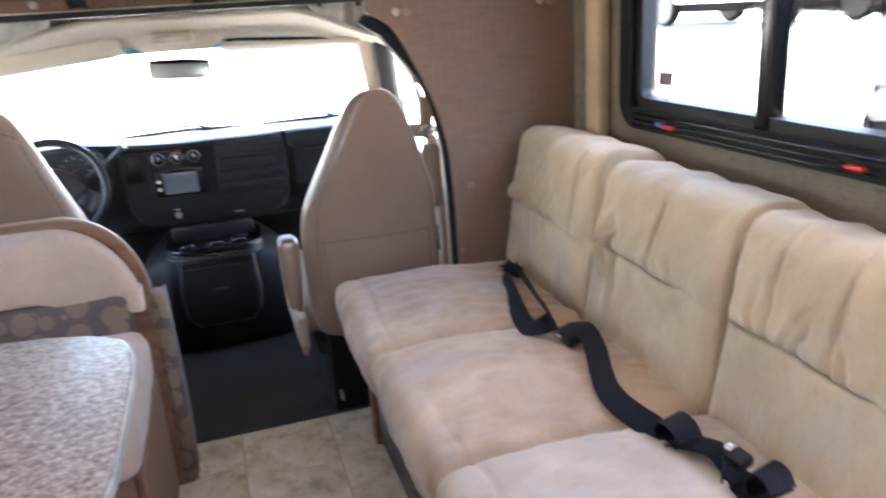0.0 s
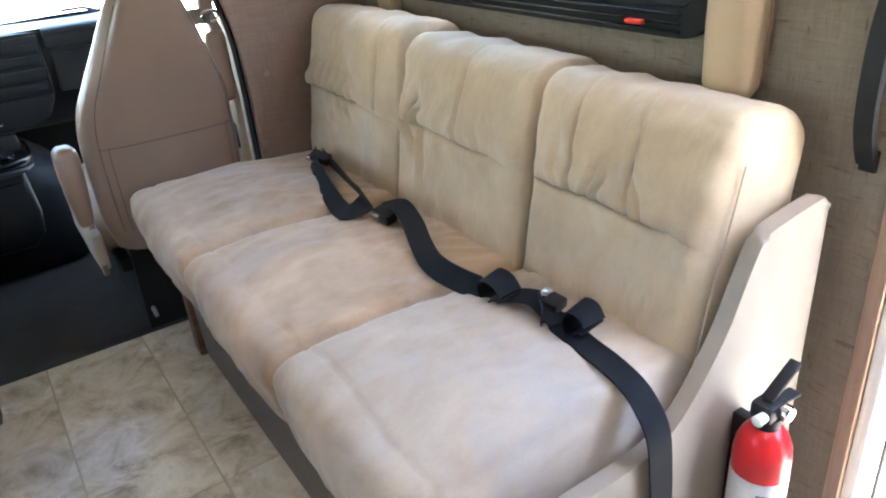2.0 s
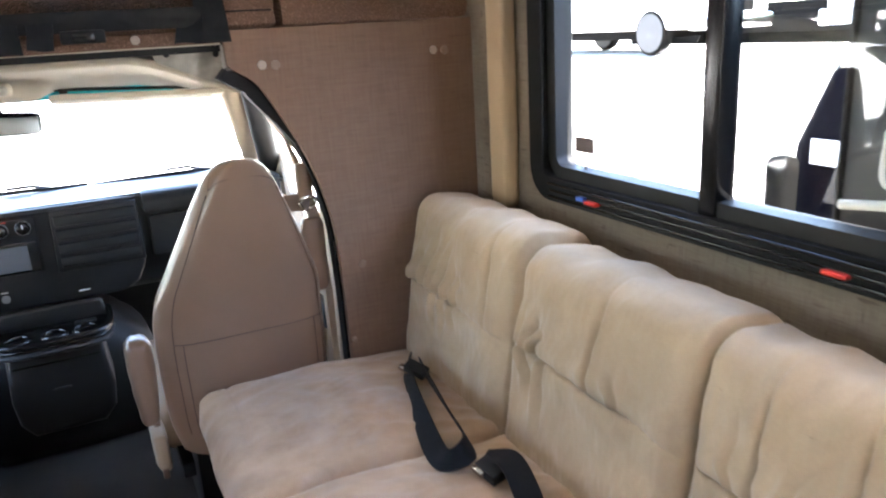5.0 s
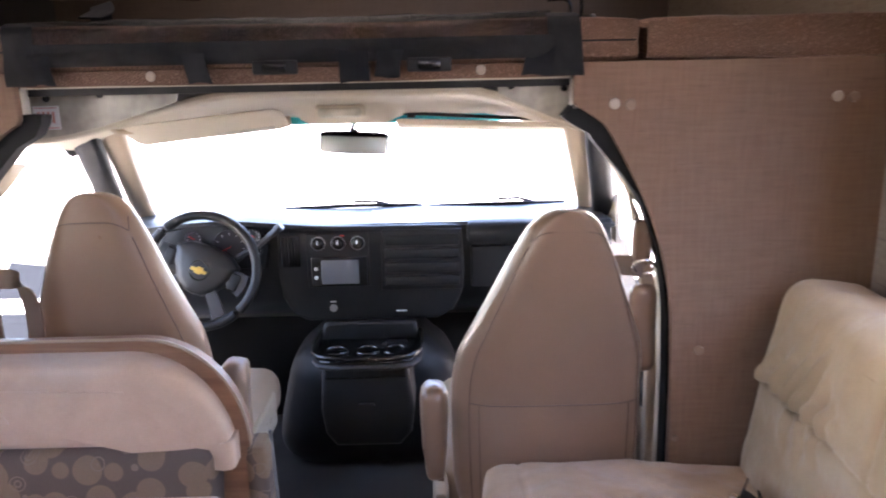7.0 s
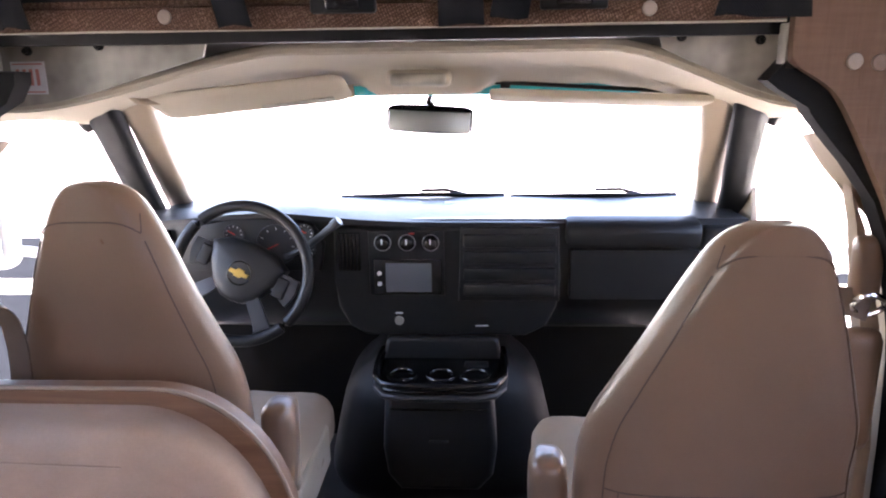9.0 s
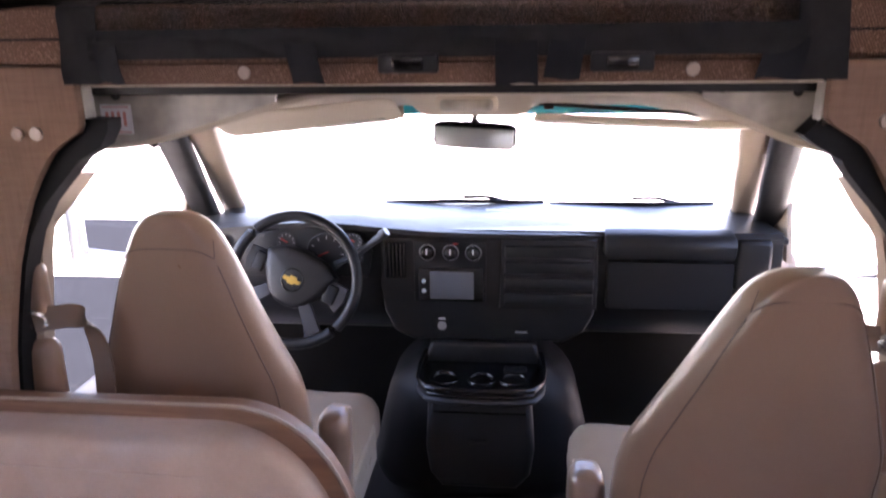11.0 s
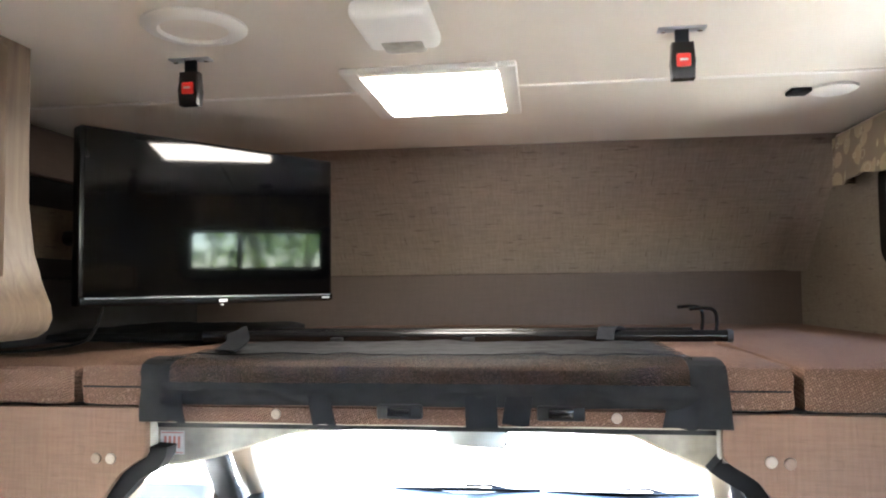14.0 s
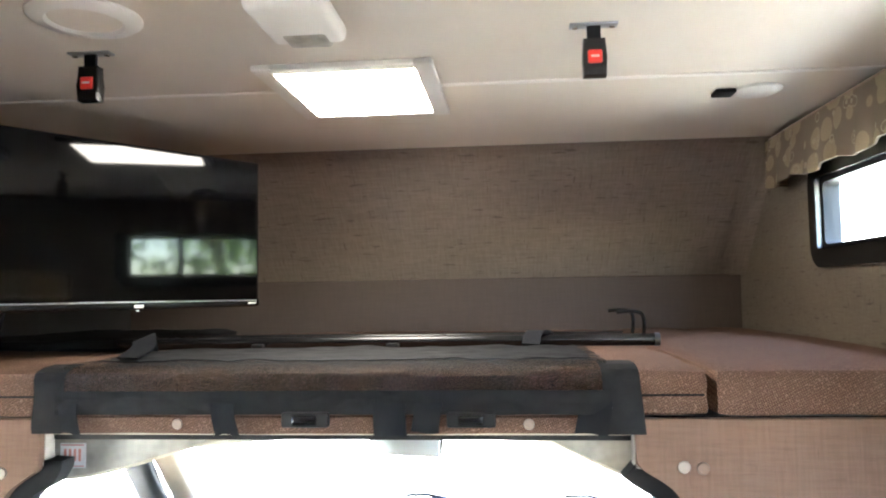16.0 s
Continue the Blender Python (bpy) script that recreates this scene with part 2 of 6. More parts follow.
SILVER = material("satin_silver", (0.34, 0.35, 0.37), 0.35, 0.8)
BRASS = material("gold_badge", (0.72, 0.50, 0.14), 0.3, 0.9)
RED = material("red_enamel", (0.52, 0.016, 0.020), 0.28)
REDPL = material("red_plastic", (0.75, 0.035, 0.022), 0.4)
BLUEPL = material("blue_plastic", (0.05, 0.16, 0.62), 0.4)
LABEL = speckled("white_paper_label", [(0.62, 0.62, 0.64), (0.74, 0.74, 0.74)], 30, 0.5)
INK = material("grey_ink", (0.16, 0.16, 0.18), 0.6)
PINKINK = material("faded_red_ink", (0.50, 0.20, 0.17), 0.6)
SNAPW = material("snap_cap_cream", (0.33, 0.265, 0.21), 0.3)
STICKER = material("faded_sticker", (0.11, 0.085, 0.08), 0.6)
SNAPB = material("snap_cap_brown", (0.19, 0.12, 0.082), 0.4)
SCREEN = material("dark_glass_screen", (0.0006, 0.0006, 0.0008), 0.05, spec=0.30)
RADIO = material("grey_screen", (0.085, 0.095, 0.108), 0.2)
DIMGLASS = material("dimmed_mirror_glass", (0.45, 0.49, 0.51), 0.35, 1.0)
SEALBLACK = grained("black_seal_rubber", (0.0045, 0.0045, 0.005), 0.65, 300, 0.0005, spec=0.2)
MIRROR = material("mirror", (0.85, 0.87, 0.88), 0.02, 1.0)
DIAL = material("dial_face", (0.02, 0.02, 0.022), 0.4)
NEEDLE = material("red_needle", (0.6, 0.03, 0.02), 0.4)
TEAL = material("tinted_band", (0.02, 0.42, 0.46), 0.2)
KICK = grained("grey_kick_board", (0.17, 0.16, 0.15), 0.6, 200, 0.0006)
LAMP = material("lit_diffuser", (0.9, 0.9, 0.88), 0.5)
LAMP.node_tree.nodes["Principled BSDF"].inputs["Emission Color"].default_value = (1.0, 0.93, 0.82, 1)
LAMP.node_tree.nodes["Principled BSDF"].inputs["Emission Strength"].default_value = 0.9
TILE = material("vinyl_tile", (0.42, 0.36, 0.29), 0.33)
_n = Nodes(TILE)
_o = _n.t.nodes.new("ShaderNodeObjectInfo").outputs["Random"]
_c = _n.ramp(_n.noise(7.0, 8, 0.66, distort=0.5), (0.34, (0.38, 0.32, 0.22)), (0.45, (0.68, 0.61, 0.48)), (0.57, (0.86, 0.81, 0.71)), (0.70, (0.55, 0.475, 0.35)))
_c = _n.mix(_n.math("MULTIPLY", _n.noise(60, 4, 0.7), 0.30), _c, (0.28, 0.235, 0.165))
_n.colour(_n.mix(_n.math("MULTIPLY", _o, 0.22), _c, (0.30, 0.235, 0.165)))
_n.rough(span(_n, _n.noise(10, 3), 0.16, 0.34)).bump(_n.noise(60, 4), 0.1, 0.0008)
GROUT = material("tile_joint", (0.40, 0.35, 0.27), 0.6)
CONCRETE = speckled("pale_concrete", [(0.42, 0.41, 0.38), (0.52, 0.50, 0.47), (0.58, 0.57, 0.54)], 1.3, 0.9)
ASPHALT = speckled("asphalt", [(0.0052, 0.0060, 0.0074), (0.0075, 0.0085, 0.0104), (0.0105, 0.0116, 0.0138)], 60, 1.0)
ASPHALT.node_tree.nodes["Principled BSDF"].inputs["Specular IOR Level"].default_value = 0.03
PAINT_W = material("white_car_paint", (0.75, 0.76, 0.77), 0.25)
PAINT_N = material("navy_car_paint", (0.0006, 0.0009, 0.0030), 0.5, spec=0.2)
PAINT_N.node_tree.nodes["Principled BSDF"].inputs["IOR"].default_value = 1.06
WHEELRIM = material("dull_wheel_rim", (0.03, 0.03, 0.032), 0.5, 0.0, spec=0.2)
PAINT_G = material("grey_car_paint", (0.22, 0.23, 0.25), 0.3)
TYRE = material("tyre_rubber", (0.0018, 0.0018, 0.0018), 0.9, spec=0.05)
CARGLASS = material("dark_car_glass", (0.015, 0.018, 0.022), 0.08)
BARK = speckled("bark", [(0.08, 0.055, 0.04), (0.15, 0.11, 0.08)], 20, 0.9)
LEAF = material("leaf_green", (0.09, 0.16, 0.03), 0.6)
_n = Nodes(LEAF)
_g = _n.t.nodes.new("ShaderNodeNewGeometry").outputs["Random Per Island"]
_n.colour(_n.ramp(_g, (0.0, (0.04, 0.085, 0.010)), (0.6, (0.085, 0.16, 0.018)), (1.0, (0.14, 0.20, 0.03))))

GLASS = bpy.data.materials.new("window_glass")
GLASS.use_nodes = True
_t = GLASS.node_tree
_t.nodes.clear()
_out, _mx, _tr, _gl = (_t.nodes.new("ShaderNode" + k) for k in ("OutputMaterial", "MixShader", "BsdfTransparent", "BsdfGlossy"))
_mx.inputs[0].default_value = 0.05
_tr.inputs[0].default_value = (0.93, 0.96, 0.95, 1)
_gl.inputs["Roughness"].default_value = 0.02
for a, b in ((_tr.outputs[0], _mx.inputs[1]), (_gl.outputs[0], _mx.inputs[2]), (_mx.outputs[0], _out.inputs[0])):
    _t.links.new(a, b)

LID = bpy.data.materials.new("milky_vent_lid")
LID.use_nodes = True
_t = LID.node_tree
_t.nodes.clear()
_out, _tl = _t.nodes.new("ShaderNodeOutputMaterial"), _t.nodes.new("ShaderNodeBsdfTranslucent")
_tl.inputs[0].default_value = (0.80, 0.80, 0.79, 1)
_t.links.new(_tl.outputs[0], _out.inputs[0])

NET = bpy.data.materials.new("black_net")
NET.use_nodes = True
_n = Nodes(NET)
_n.b.inputs["Base Color"].default_value = (0.006, 0.006, 0.0065, 1)
_n.b.inputs["Roughness"].default_value = 0.8
_ch = _n.add("ShaderNodeTexVoronoi", Scale=850.0)
_n.t.links.new(_n.coord, _ch.inputs["Vector"])
_n.t.links.new(_n.ramp(_ch.outputs["Distance"], (0.46, (0.0, 0.0, 0.0)), (0.70, (0.85, 0.85, 0.85))), _n.b.inputs["Alpha"])


# ---- mesh helpers ----
ORG = {}


def smooth(me, angle=40):
    me.set_sharp_from_angle(angle=radians(angle)) if hasattr(me, "set_sharp_from_angle") else None


def mesh_from(bm, name, mat, angle=40):
    me = bpy.data.meshes.new(name)
    bmesh.ops.recalc_face_normals(bm, faces=bm.faces)
    for f in bm.faces:
        f.smooth = True
    bm.to_mesh(me)
    bm.free()
    smooth(me, angle)
    for m in (mat if isinstance(mat, (list, tuple)) else [mat]):
        me.materials.append(m)
    return me


def thing(name, at, label, category, group="", kind=""):
    """A top-level Empty at a thing's base."""
    e = new(name)
    e.empty_display_size = 0.05
    e.location = at
    ORG[e.name] = Vector(at)
    return tagged(e, label, category, group, kind)


def part(name, bm, mat, parent, label="", angle=40):
    """One mesh part, its bmesh given in world metres."""
    o = ORG[parent.name]
    bm.transform(Matrix.Translation(-o))
    ob = new(name, mesh_from(bm, name, mat, angle))
    ob.parent = parent
    ORG[ob.name] = o
    return tagged(ob, label)


def single(name, bm, mat, label, category, at=None, kind="", group="", angle=40):
    """A thing that is one mesh, its bmesh given in world metres."""
    if at is None:
        vs = [v.co for v in bm.verts]
        at = (sum(v.x for v in vs) / len(vs), sum(v.y for v in vs) / len(vs), min(v.z for v in vs))
    bm.transform(Matrix.Translation(-Vector(at)))
    ob = new(name, mesh_from(bm, name, mat, angle))
    ob.location = at
    ORG[ob.name] = Vector(at)
    return tagged(ob, label, category, group, kind)


def box(x0, x1, y0, y1, z0, z1, bevel=0.0, seg=2, bm=None):
    b = bmesh.new()
    r = bmesh.ops.create_cube(b, size=1)
    for v in r["verts"]:
        v.co = (x0 + (v.co.x + 0.5) * (x1 - x0), y0 + (v.co.y + 0.5) * (y1 - y0), z0 + (v.co.z + 0.5) * (z1 - z0))
    if bevel:
        bmesh.ops.bevel(b, geom=b.edges[:], offset=bevel, segments=seg, profile=0.5, affect="EDGES")
    return join(bm, b)


def join(into, b):
    if into is None:
        return b
    me = bpy.data.meshes.new("tmp")
    b.to_mesh(me)
    b.free()
    into.from_mesh(me)
    bpy.data.meshes.remove(me)
    return into


def turned(b, m):
    b.transform(m)
    return b


def prism(outline, axis, lo, hi, bevel=0.0, seg=2, bm=None):
    """Extrude a 2D outline along an axis. For 'x' the outline is (y, z), for 'y' (x, z), for 'z' (x, y)."""
    b = bmesh.new()
    put = {"x": lambda p, d: (d, p[0], p[1]), "y": lambda p, d: (p[0], d, p[1]), "z": lambda p, d: (p[0], p[1], d)}[axis]
    a = [b.verts.new(put(p, lo)) for p in outline]
    c = [b.verts.new(put(p, hi)) for p in outline]
    n = len(outline)
    f1, f2 = b.faces.new(a), b.faces.new(list(reversed(c)))
    for i in range(n):
        b.faces.new((a[i], c[i], c[(i + 1) % n], a[(i + 1) % n]))
    if bevel:
        es = set(f1.edges) | set(f2.edges)
        bmesh.ops.bevel(b, geom=list(es), offset=bevel, segments=seg, profile=0.5, affect="EDGES")
    return join(bm, b)


def tube(points, r, sides=10, bm=None, closed=False):
    b = bmesh.new()
    pts = [Vector(p) for p in points]
    rings_, n = [], len(pts)
    for i, p in enumerate(pts):
        d = (pts[(i + 1) % n] - pts[i - 1]) if closed else (pts[min(i + 1, n - 1)] - pts[max(i - 1, 0)])
        d.normalize()
        up = Vector((0, 0, 1)) if abs(d.z) < 0.9 else Vector((1, 0, 0))
        u = d.cross(up).normalized()
        w = u.cross(d)
        rr = r[i] if isinstance(r, (list, tuple)) else r
        rings_.append([b.verts.new(p + rr * (math.cos(2 * math.pi * k / sides) * u + math.sin(2 * math.pi * k / sides) * w)) for k in range(sides)])
    for i in range(n if closed else n - 1):
        a, c = rings_[i], rings_[(i + 1) % n]
        for k in range(sides):
            b.faces.new((a[k], a[(k + 1) % sides], c[(k + 1) % sides], c[k]))
    if not closed:
        b.faces.new(rings_[0])
        b.faces.new(list(reversed(rings_[-1])))
    return join(bm, b)


def lathe(profile, at, axis="z", sides=24, bm=None):
    """Turn a (radius, height) profile round an axis through at."""
    b = bmesh.new()
    rows = []
    for r, h in profile:
        rows.append([b.verts.new((r * math.cos(2 * math.pi * k / sides), r * math.sin(2 * math.pi * k / sides), h)) for k in range(sides)])
    for a, c in zip(rows, rows[1:]):
        for k in range(sides):
            b.faces.new((a[k], a[(k + 1) % sides], c[(k + 1) % sides], c[k]))
    b.faces.new(rows[0])
    b.faces.new(rows[-1])
    bmesh.ops.remove_doubles(b, verts=b.verts, dist=1e-6)
    m = {"z": Matrix(), "y": Matrix.Rotation(radians(90), 4, "X"), "-y": Matrix.Rotation(radians(90), 4, "X"), "x": Matrix.Rotation(radians(90), 4, "Y"), "-x": Matrix.Rotation(radians(-90), 4, "Y")}[axis]
    b.transform(Matrix.Translation(at) @ m)
    return join(bm, b)


def spline(points, per=8):
    """A smooth line through the points."""
    p = [Vector(q) for q in points]
    p = [2 * p[0] - p[1], *p, 2 * p[-1] - p[-2]]
    out = []
    for i in range(1, len(p) - 2):
        for k in range(per):
            t = k / per
            out.append(0.5 * (2 * p[i] + (p[i + 1] - p[i - 1]) * t + (2 * p[i - 1] - 5 * p[i] + 4 * p[i + 1] - p[i + 2]) * t * t
                              + (3 * p[i] - p[i - 1] - 3 * p[i + 1] + p[i + 2]) * t ** 3))
    out.append(p[-2])
    return out


def ribbon(points, sides_, width, thick=0.0016, per=8, bm=None):
    """A strap: a line of points and, at each, the direction across it."""
    c = spline(points, per)
    s = spline(sides_, per)
    b = bmesh.new()
    rows = []
    n = len(c)
    for i in range(n):
        d = (c[min(i + 1, n - 1)] - c[max(i - 1, 0)]).normalized()
        a = (s[i] - d * s[i].dot(d)).normalized()
        up = d.cross(a)
        rows.append([b.verts.new(c[i] + a * width * 0.5 * sx + up * thick * sz) for sx, sz in ((-1, -1), (1, -1), (1, 1), (-1, 1))])
    for r0, r1 in zip(rows, rows[1:]):
        for k in range(4):
            b.faces.new((r0[k], r0[(k + 1) % 4], r1[(k + 1) % 4], r1[k]))
    b.faces.new(rows[0])
    b.faces.new(rows[-1])
    return join(bm, b)


def cushion(sx, sy, sz, r, n=(16, 16, 8), puff=(0, 0, 0), shape=None, seed=0, rough=0.0):
    """A padded block of that size about its middle, with rounded edges, bulging faces and slight unevenness.
    shape(u, v, w, co, normal) may move a point further; u, v, w run from -1 to 1."""
    b = bmesh.new()
    half = Vector((sx / 2, sy / 2, sz / 2))
    grid = {}
    rr = r if isinstance(r, tuple) else (r, r, r)

    def vert(i, j, k):
        if (i, j, k) not in grid:
            u, v, w = 2 * i / n[0] - 1, 2 * j / n[1] - 1, 2 * k / n[2] - 1
            p = Vector((u * half.x, v * half.y, w * half.z))
            q = Vector([max(-half[a] + rr[a], min(half[a] - rr[a], p[a])) for a in range(3)])
            d = Vector([(p[a] - q[a]) / rr[a] for a in range(3)])
            nor = d.normalized() if d.length > 1e-9 else Vector((0, 0, 0))
            co = q + Vector([nor[a] * rr[a] for a in range(3)])
            co.x += puff[0] * u * (1 - v * v) * (1 - w * w)
            co.y += puff[1] * v * (1 - u * u) * (1 - w * w)
            co.z += puff[2] * w * (1 - u * u) * (1 - v * v)
            if rough:
                co += nor * rough * (noise.noise(Vector((u * 2.2 + seed * 3.1, v * 2.2 - seed, w * 2.2))) + 0.5 * noise.noise(Vector((u * 6 + seed, v * 6, w * 6))))
            if shape:
                co = shape(u, v, w, co, nor)
            grid[i, j, k] = b.verts.new(co)
        return grid[i, j, k]
    nx, ny, nz = n
    for i in range(nx):
        for j in range(ny):
            for k in (0, nz):
                b.faces.new([vert(i + a, j + c, k) for a, c in ((0, 0), (1, 0), (1, 1), (0, 1))])
    for i in range(nx):
        for k in range(nz):
            for j in (0, ny):
                b.faces.new([vert(i + a, j, k + c) for a, c in ((0, 0), (1, 0), (1, 1), (0, 1))])
    for j in range(ny):
        for k in range(nz):
            for i in (0, nx):
                b.faces.new([vert(i, j + a, k + c) for a, c in ((0, 0), (1, 0), (1, 1), (0, 1))])
    return b


def sheet(fn, nu, nv, thick=0.0):
    """A surface fn(u, v), u and v from 0 to 1, with thickness along its normals."""
    b = bmesh.new()
    g = [[b.verts.new(fn(i / nu, j / nv)) for j in range(nv + 1)] for i in range(nu + 1)]
    for i in range(nu):
        for j in range(nv):
            b.faces.new((g[i][j], g[i + 1][j], g[i + 1][j + 1], g[i][j + 1]))
    if thick:
        bmesh.ops.recalc_face_normals(b, faces=b.faces)
        bmesh.ops.solidify(b, geom=b.faces[:], thickness=thick)
    return b


def smoothstep(a, b, x):
    t = max(0.0, min(1.0, (x - a) / (b - a)))
    return t * t * (3 - 2 * t)


def dip(x, c, w):
    return math.exp(-((x - c) / w) ** 2)


def wall(name, rects, axis, lo, hi, mat, label):
    """A wall with openings, as the blocks that are left round them, in one mesh. axis 'x': rects in (y, z); 'y': in (x, z)."""
    b = bmesh.new()
    for a0, a1, z0, z1 in rects:
        if axis == "x":
            box(lo, hi, a0, a1, z0, z1, bm=b)
        else:
            box(a0, a1, lo, hi, z0, z1, bm=b)
    return single(name, b, mat, label, "wall", kind="structure")


# ---- large structure ----
ARCH = {1: ((0.10, 0.757), (0.53, 0.756), (0.70, 0.754), (0.844, 0.748), (0.915, 0.739), (0.997, 0.718), (1.079, 0.689), (1.141, 0.656), (1.21, 0.619), (1.248, 0.594), (1.274, 0.550), (1.284, 0.536), (1.363, 0.534)),
        -1: ((0.10, 0.757), (0.53, 0.753), (0.70, 0.742), (0.83, 0.728), (0.90, 0.718), (0.975, 0.702), (1.054, 0.681), (1.119, 0.657), (1.175, 0.631), (1.218, 0.602), (1.245, 0.580), (1.266, 0.540), (1.276, 0.535), (1.363, 0.534))}


def arch(side, z):
    """x of the edge of the cab opening at height z; side -1 driver, 1 passenger."""
    for (z0, a0), (z1, a1) in zip(ARCH[side], ARCH[side][1:]):
        if z <= z1:
            return XC + side * (a0 + (a1 - a0) * max(0, (z - z0)) / (z1 - z0))
    return XC + side * 0.534


ARCH_Z = [0.0, 0.3, 0.53, 0.62, 0.70, 0.78, 0.85, 0.90, 0.95, 1.0, 1.05, 1.10, 1.155, 1.19, 1.22, 1.235, 1.248, 1.258, 1.266, 1.275, 1.285, 1.30, BUNK]



def bank(x):
    """The yard climbs on the passenger side."""
    return GROUND + 1.45 * smoothstep(4.6, 10.0, x)


def yard(u, v):
    x, y = ((2 * w - 1) ** 3 * 450 for w in (u, v))
    return (x, y, bank(x))


ground = single("ground", sheet(yard, 140, 60), CONCRETE, "sunlit pale concrete yard", "ground", at=(0, 0, GROUND), kind="structure")
lane = single("road", box(-40, -1.9, 1.0, 7.35, GROUND - 0.1, GROUND + 0.008), ASPHALT, "grey asphalt lane beside the pale concrete", "road", kind="structure")
lane2 = single("road", box(-60, -1.9, 7.85, 9.5, GROUND - 0.1, GROUND + 0.008), ASPHALT, "grey asphalt strip beyond the pale gutter", "road", kind="structure")
lane3 = single("road", box(1.9, 4.7, 7.72, 8.05, GROUND - 0.1, GROUND + 0.008), ASPHALT, "narrow asphalt strip across the concrete", "road", kind="structure")

# coach floor: backing sheet with loose-laid vinyl tiles, cab mat ahead of the threshold
floor = single("floor", box(XL, XR, -2.6, 2.30, -0.06, -0.003), GROUT, "dull beige joint backing under vinyl tiles", "floor", kind="structure")
cab_floor = single("cab_floor", sheet(lambda u, v: (XC - 0.80 + 1.6 * u, 2.30 + 1.25 * v, -0.006 - 0.03 * smoothstep(0.2, 0.9, v) + 0.006 * noise.noise(Vector((u * 9, v * 7, 0)))), 26, 24, 0.04), RUBBER,
                   "black ribbed rubber cab floor mat", "floor", at=(XC, 2.3, -0.04), kind="structure")
threshold = single("threshold", prism([(2.275, 0.0), (2.283, 0.006), (2.315, 0.006), (2.325, -0.006), (2.275, -0.02)], "x", -0.14, XR - 0.3, 0), GREYPL, "worn dark metal threshold strip", "trim", kind="structure")

# passenger side wall: lounge window, entrance and bunk window cut through it
WY0, WY1, WZ0, WZ1 = 0.86, 1.79, 0.965, 1.56
BY0, BY1, BZ0, BZ1 = 2.19, 2.87, 1.655, 1.90
DY0, DY1 = -0.18, 0.520
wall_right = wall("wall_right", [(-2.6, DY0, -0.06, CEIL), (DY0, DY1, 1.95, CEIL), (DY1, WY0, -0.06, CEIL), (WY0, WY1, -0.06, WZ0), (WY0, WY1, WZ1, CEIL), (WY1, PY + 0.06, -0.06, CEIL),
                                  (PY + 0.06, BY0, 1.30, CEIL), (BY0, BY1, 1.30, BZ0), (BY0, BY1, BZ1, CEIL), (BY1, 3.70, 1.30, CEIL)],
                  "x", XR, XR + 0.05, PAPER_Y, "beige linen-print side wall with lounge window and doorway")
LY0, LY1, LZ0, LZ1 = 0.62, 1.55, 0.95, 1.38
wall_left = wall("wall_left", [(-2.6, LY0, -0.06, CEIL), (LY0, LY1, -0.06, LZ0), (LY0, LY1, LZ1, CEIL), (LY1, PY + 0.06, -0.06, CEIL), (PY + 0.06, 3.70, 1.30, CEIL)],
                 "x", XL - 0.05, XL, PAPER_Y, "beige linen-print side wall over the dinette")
wall_rear = wall("wall_rear", [(XL - 0.05, XR + 0.05, -0.06, CEIL)], "y", -2.65, -2.6, PAPER_X, "plain beige linen-print rear wall")

# cab-over nose: sloping front wall bending into the ceiling
NOSE = [(3.60, 1.30), (3.60, 1.45), (3.585, 1.636), (3.50, 1.735), (3.36, 1.875), (3.26, 1.965), (3.19, 2.028), (3.13, CEIL)]


def nose(u, v):
    t = v * (len(NOSE) - 3)
    i = min(int(t), len(NOSE) - 4)
    f = t - i
    a, b = NOSE[i + 2], NOSE[i + 3]
    return (XL + (XR - XL) * u, a[0] + (b[0] - a[0]) * f, a[1] + (b[1] - a[1]) * f)


wall_front = single("wall_front", sheet(nose, 8, 25, -0.03), PAPER_X, "sloping linen-print front wall of the cab-over bunk", "wall", kind="structure")
side_lining = single("wall_side_lower", box(XL, XL + 0.006, 2.13, 3.575, 1.40, 1.738, 0.002), SIDEPANEL, "charcoal lined lower side wall of the bunk", "wall", kind="structure")
front_strip = single("wall_front_lower", prism([(3.575, 1.36), (3.572, 1.632), (3.578, 1.638), (3.63, 1.638), (3.63, 1.36)], "x", XL, XR), STRIP, "dark brown upholstered lower strip of the bunk's front wall", "wall", kind="structure")
# rounded cove in the corner of the nose
for sx, nm in ((XR, "corner_trim"), (XL, "corner_trim")):
    s = 1 if sx == XR else -1
    b = bmesh.new()
    rows = []
    for y, z in NOSE[2:-1]:
        rows.append([b.verts.new((sx - s * 0.07 * (1 - math.sin(a)), y - 0.07 * (1 - math.cos(a)) - 0.002, z - 0.002)) for a in [k * math.pi / 12 for k in range(7)]])
    for r0, r1 in zip(rows, rows[1:]):
        for k in range(6):
            b.faces.new((r0[k], r0[k + 1], r1[k + 1], r1[k]))
    single(nm, b, PAPER_X, "curved linen-print cove in the corner of the bunk", "trim", kind="structure")

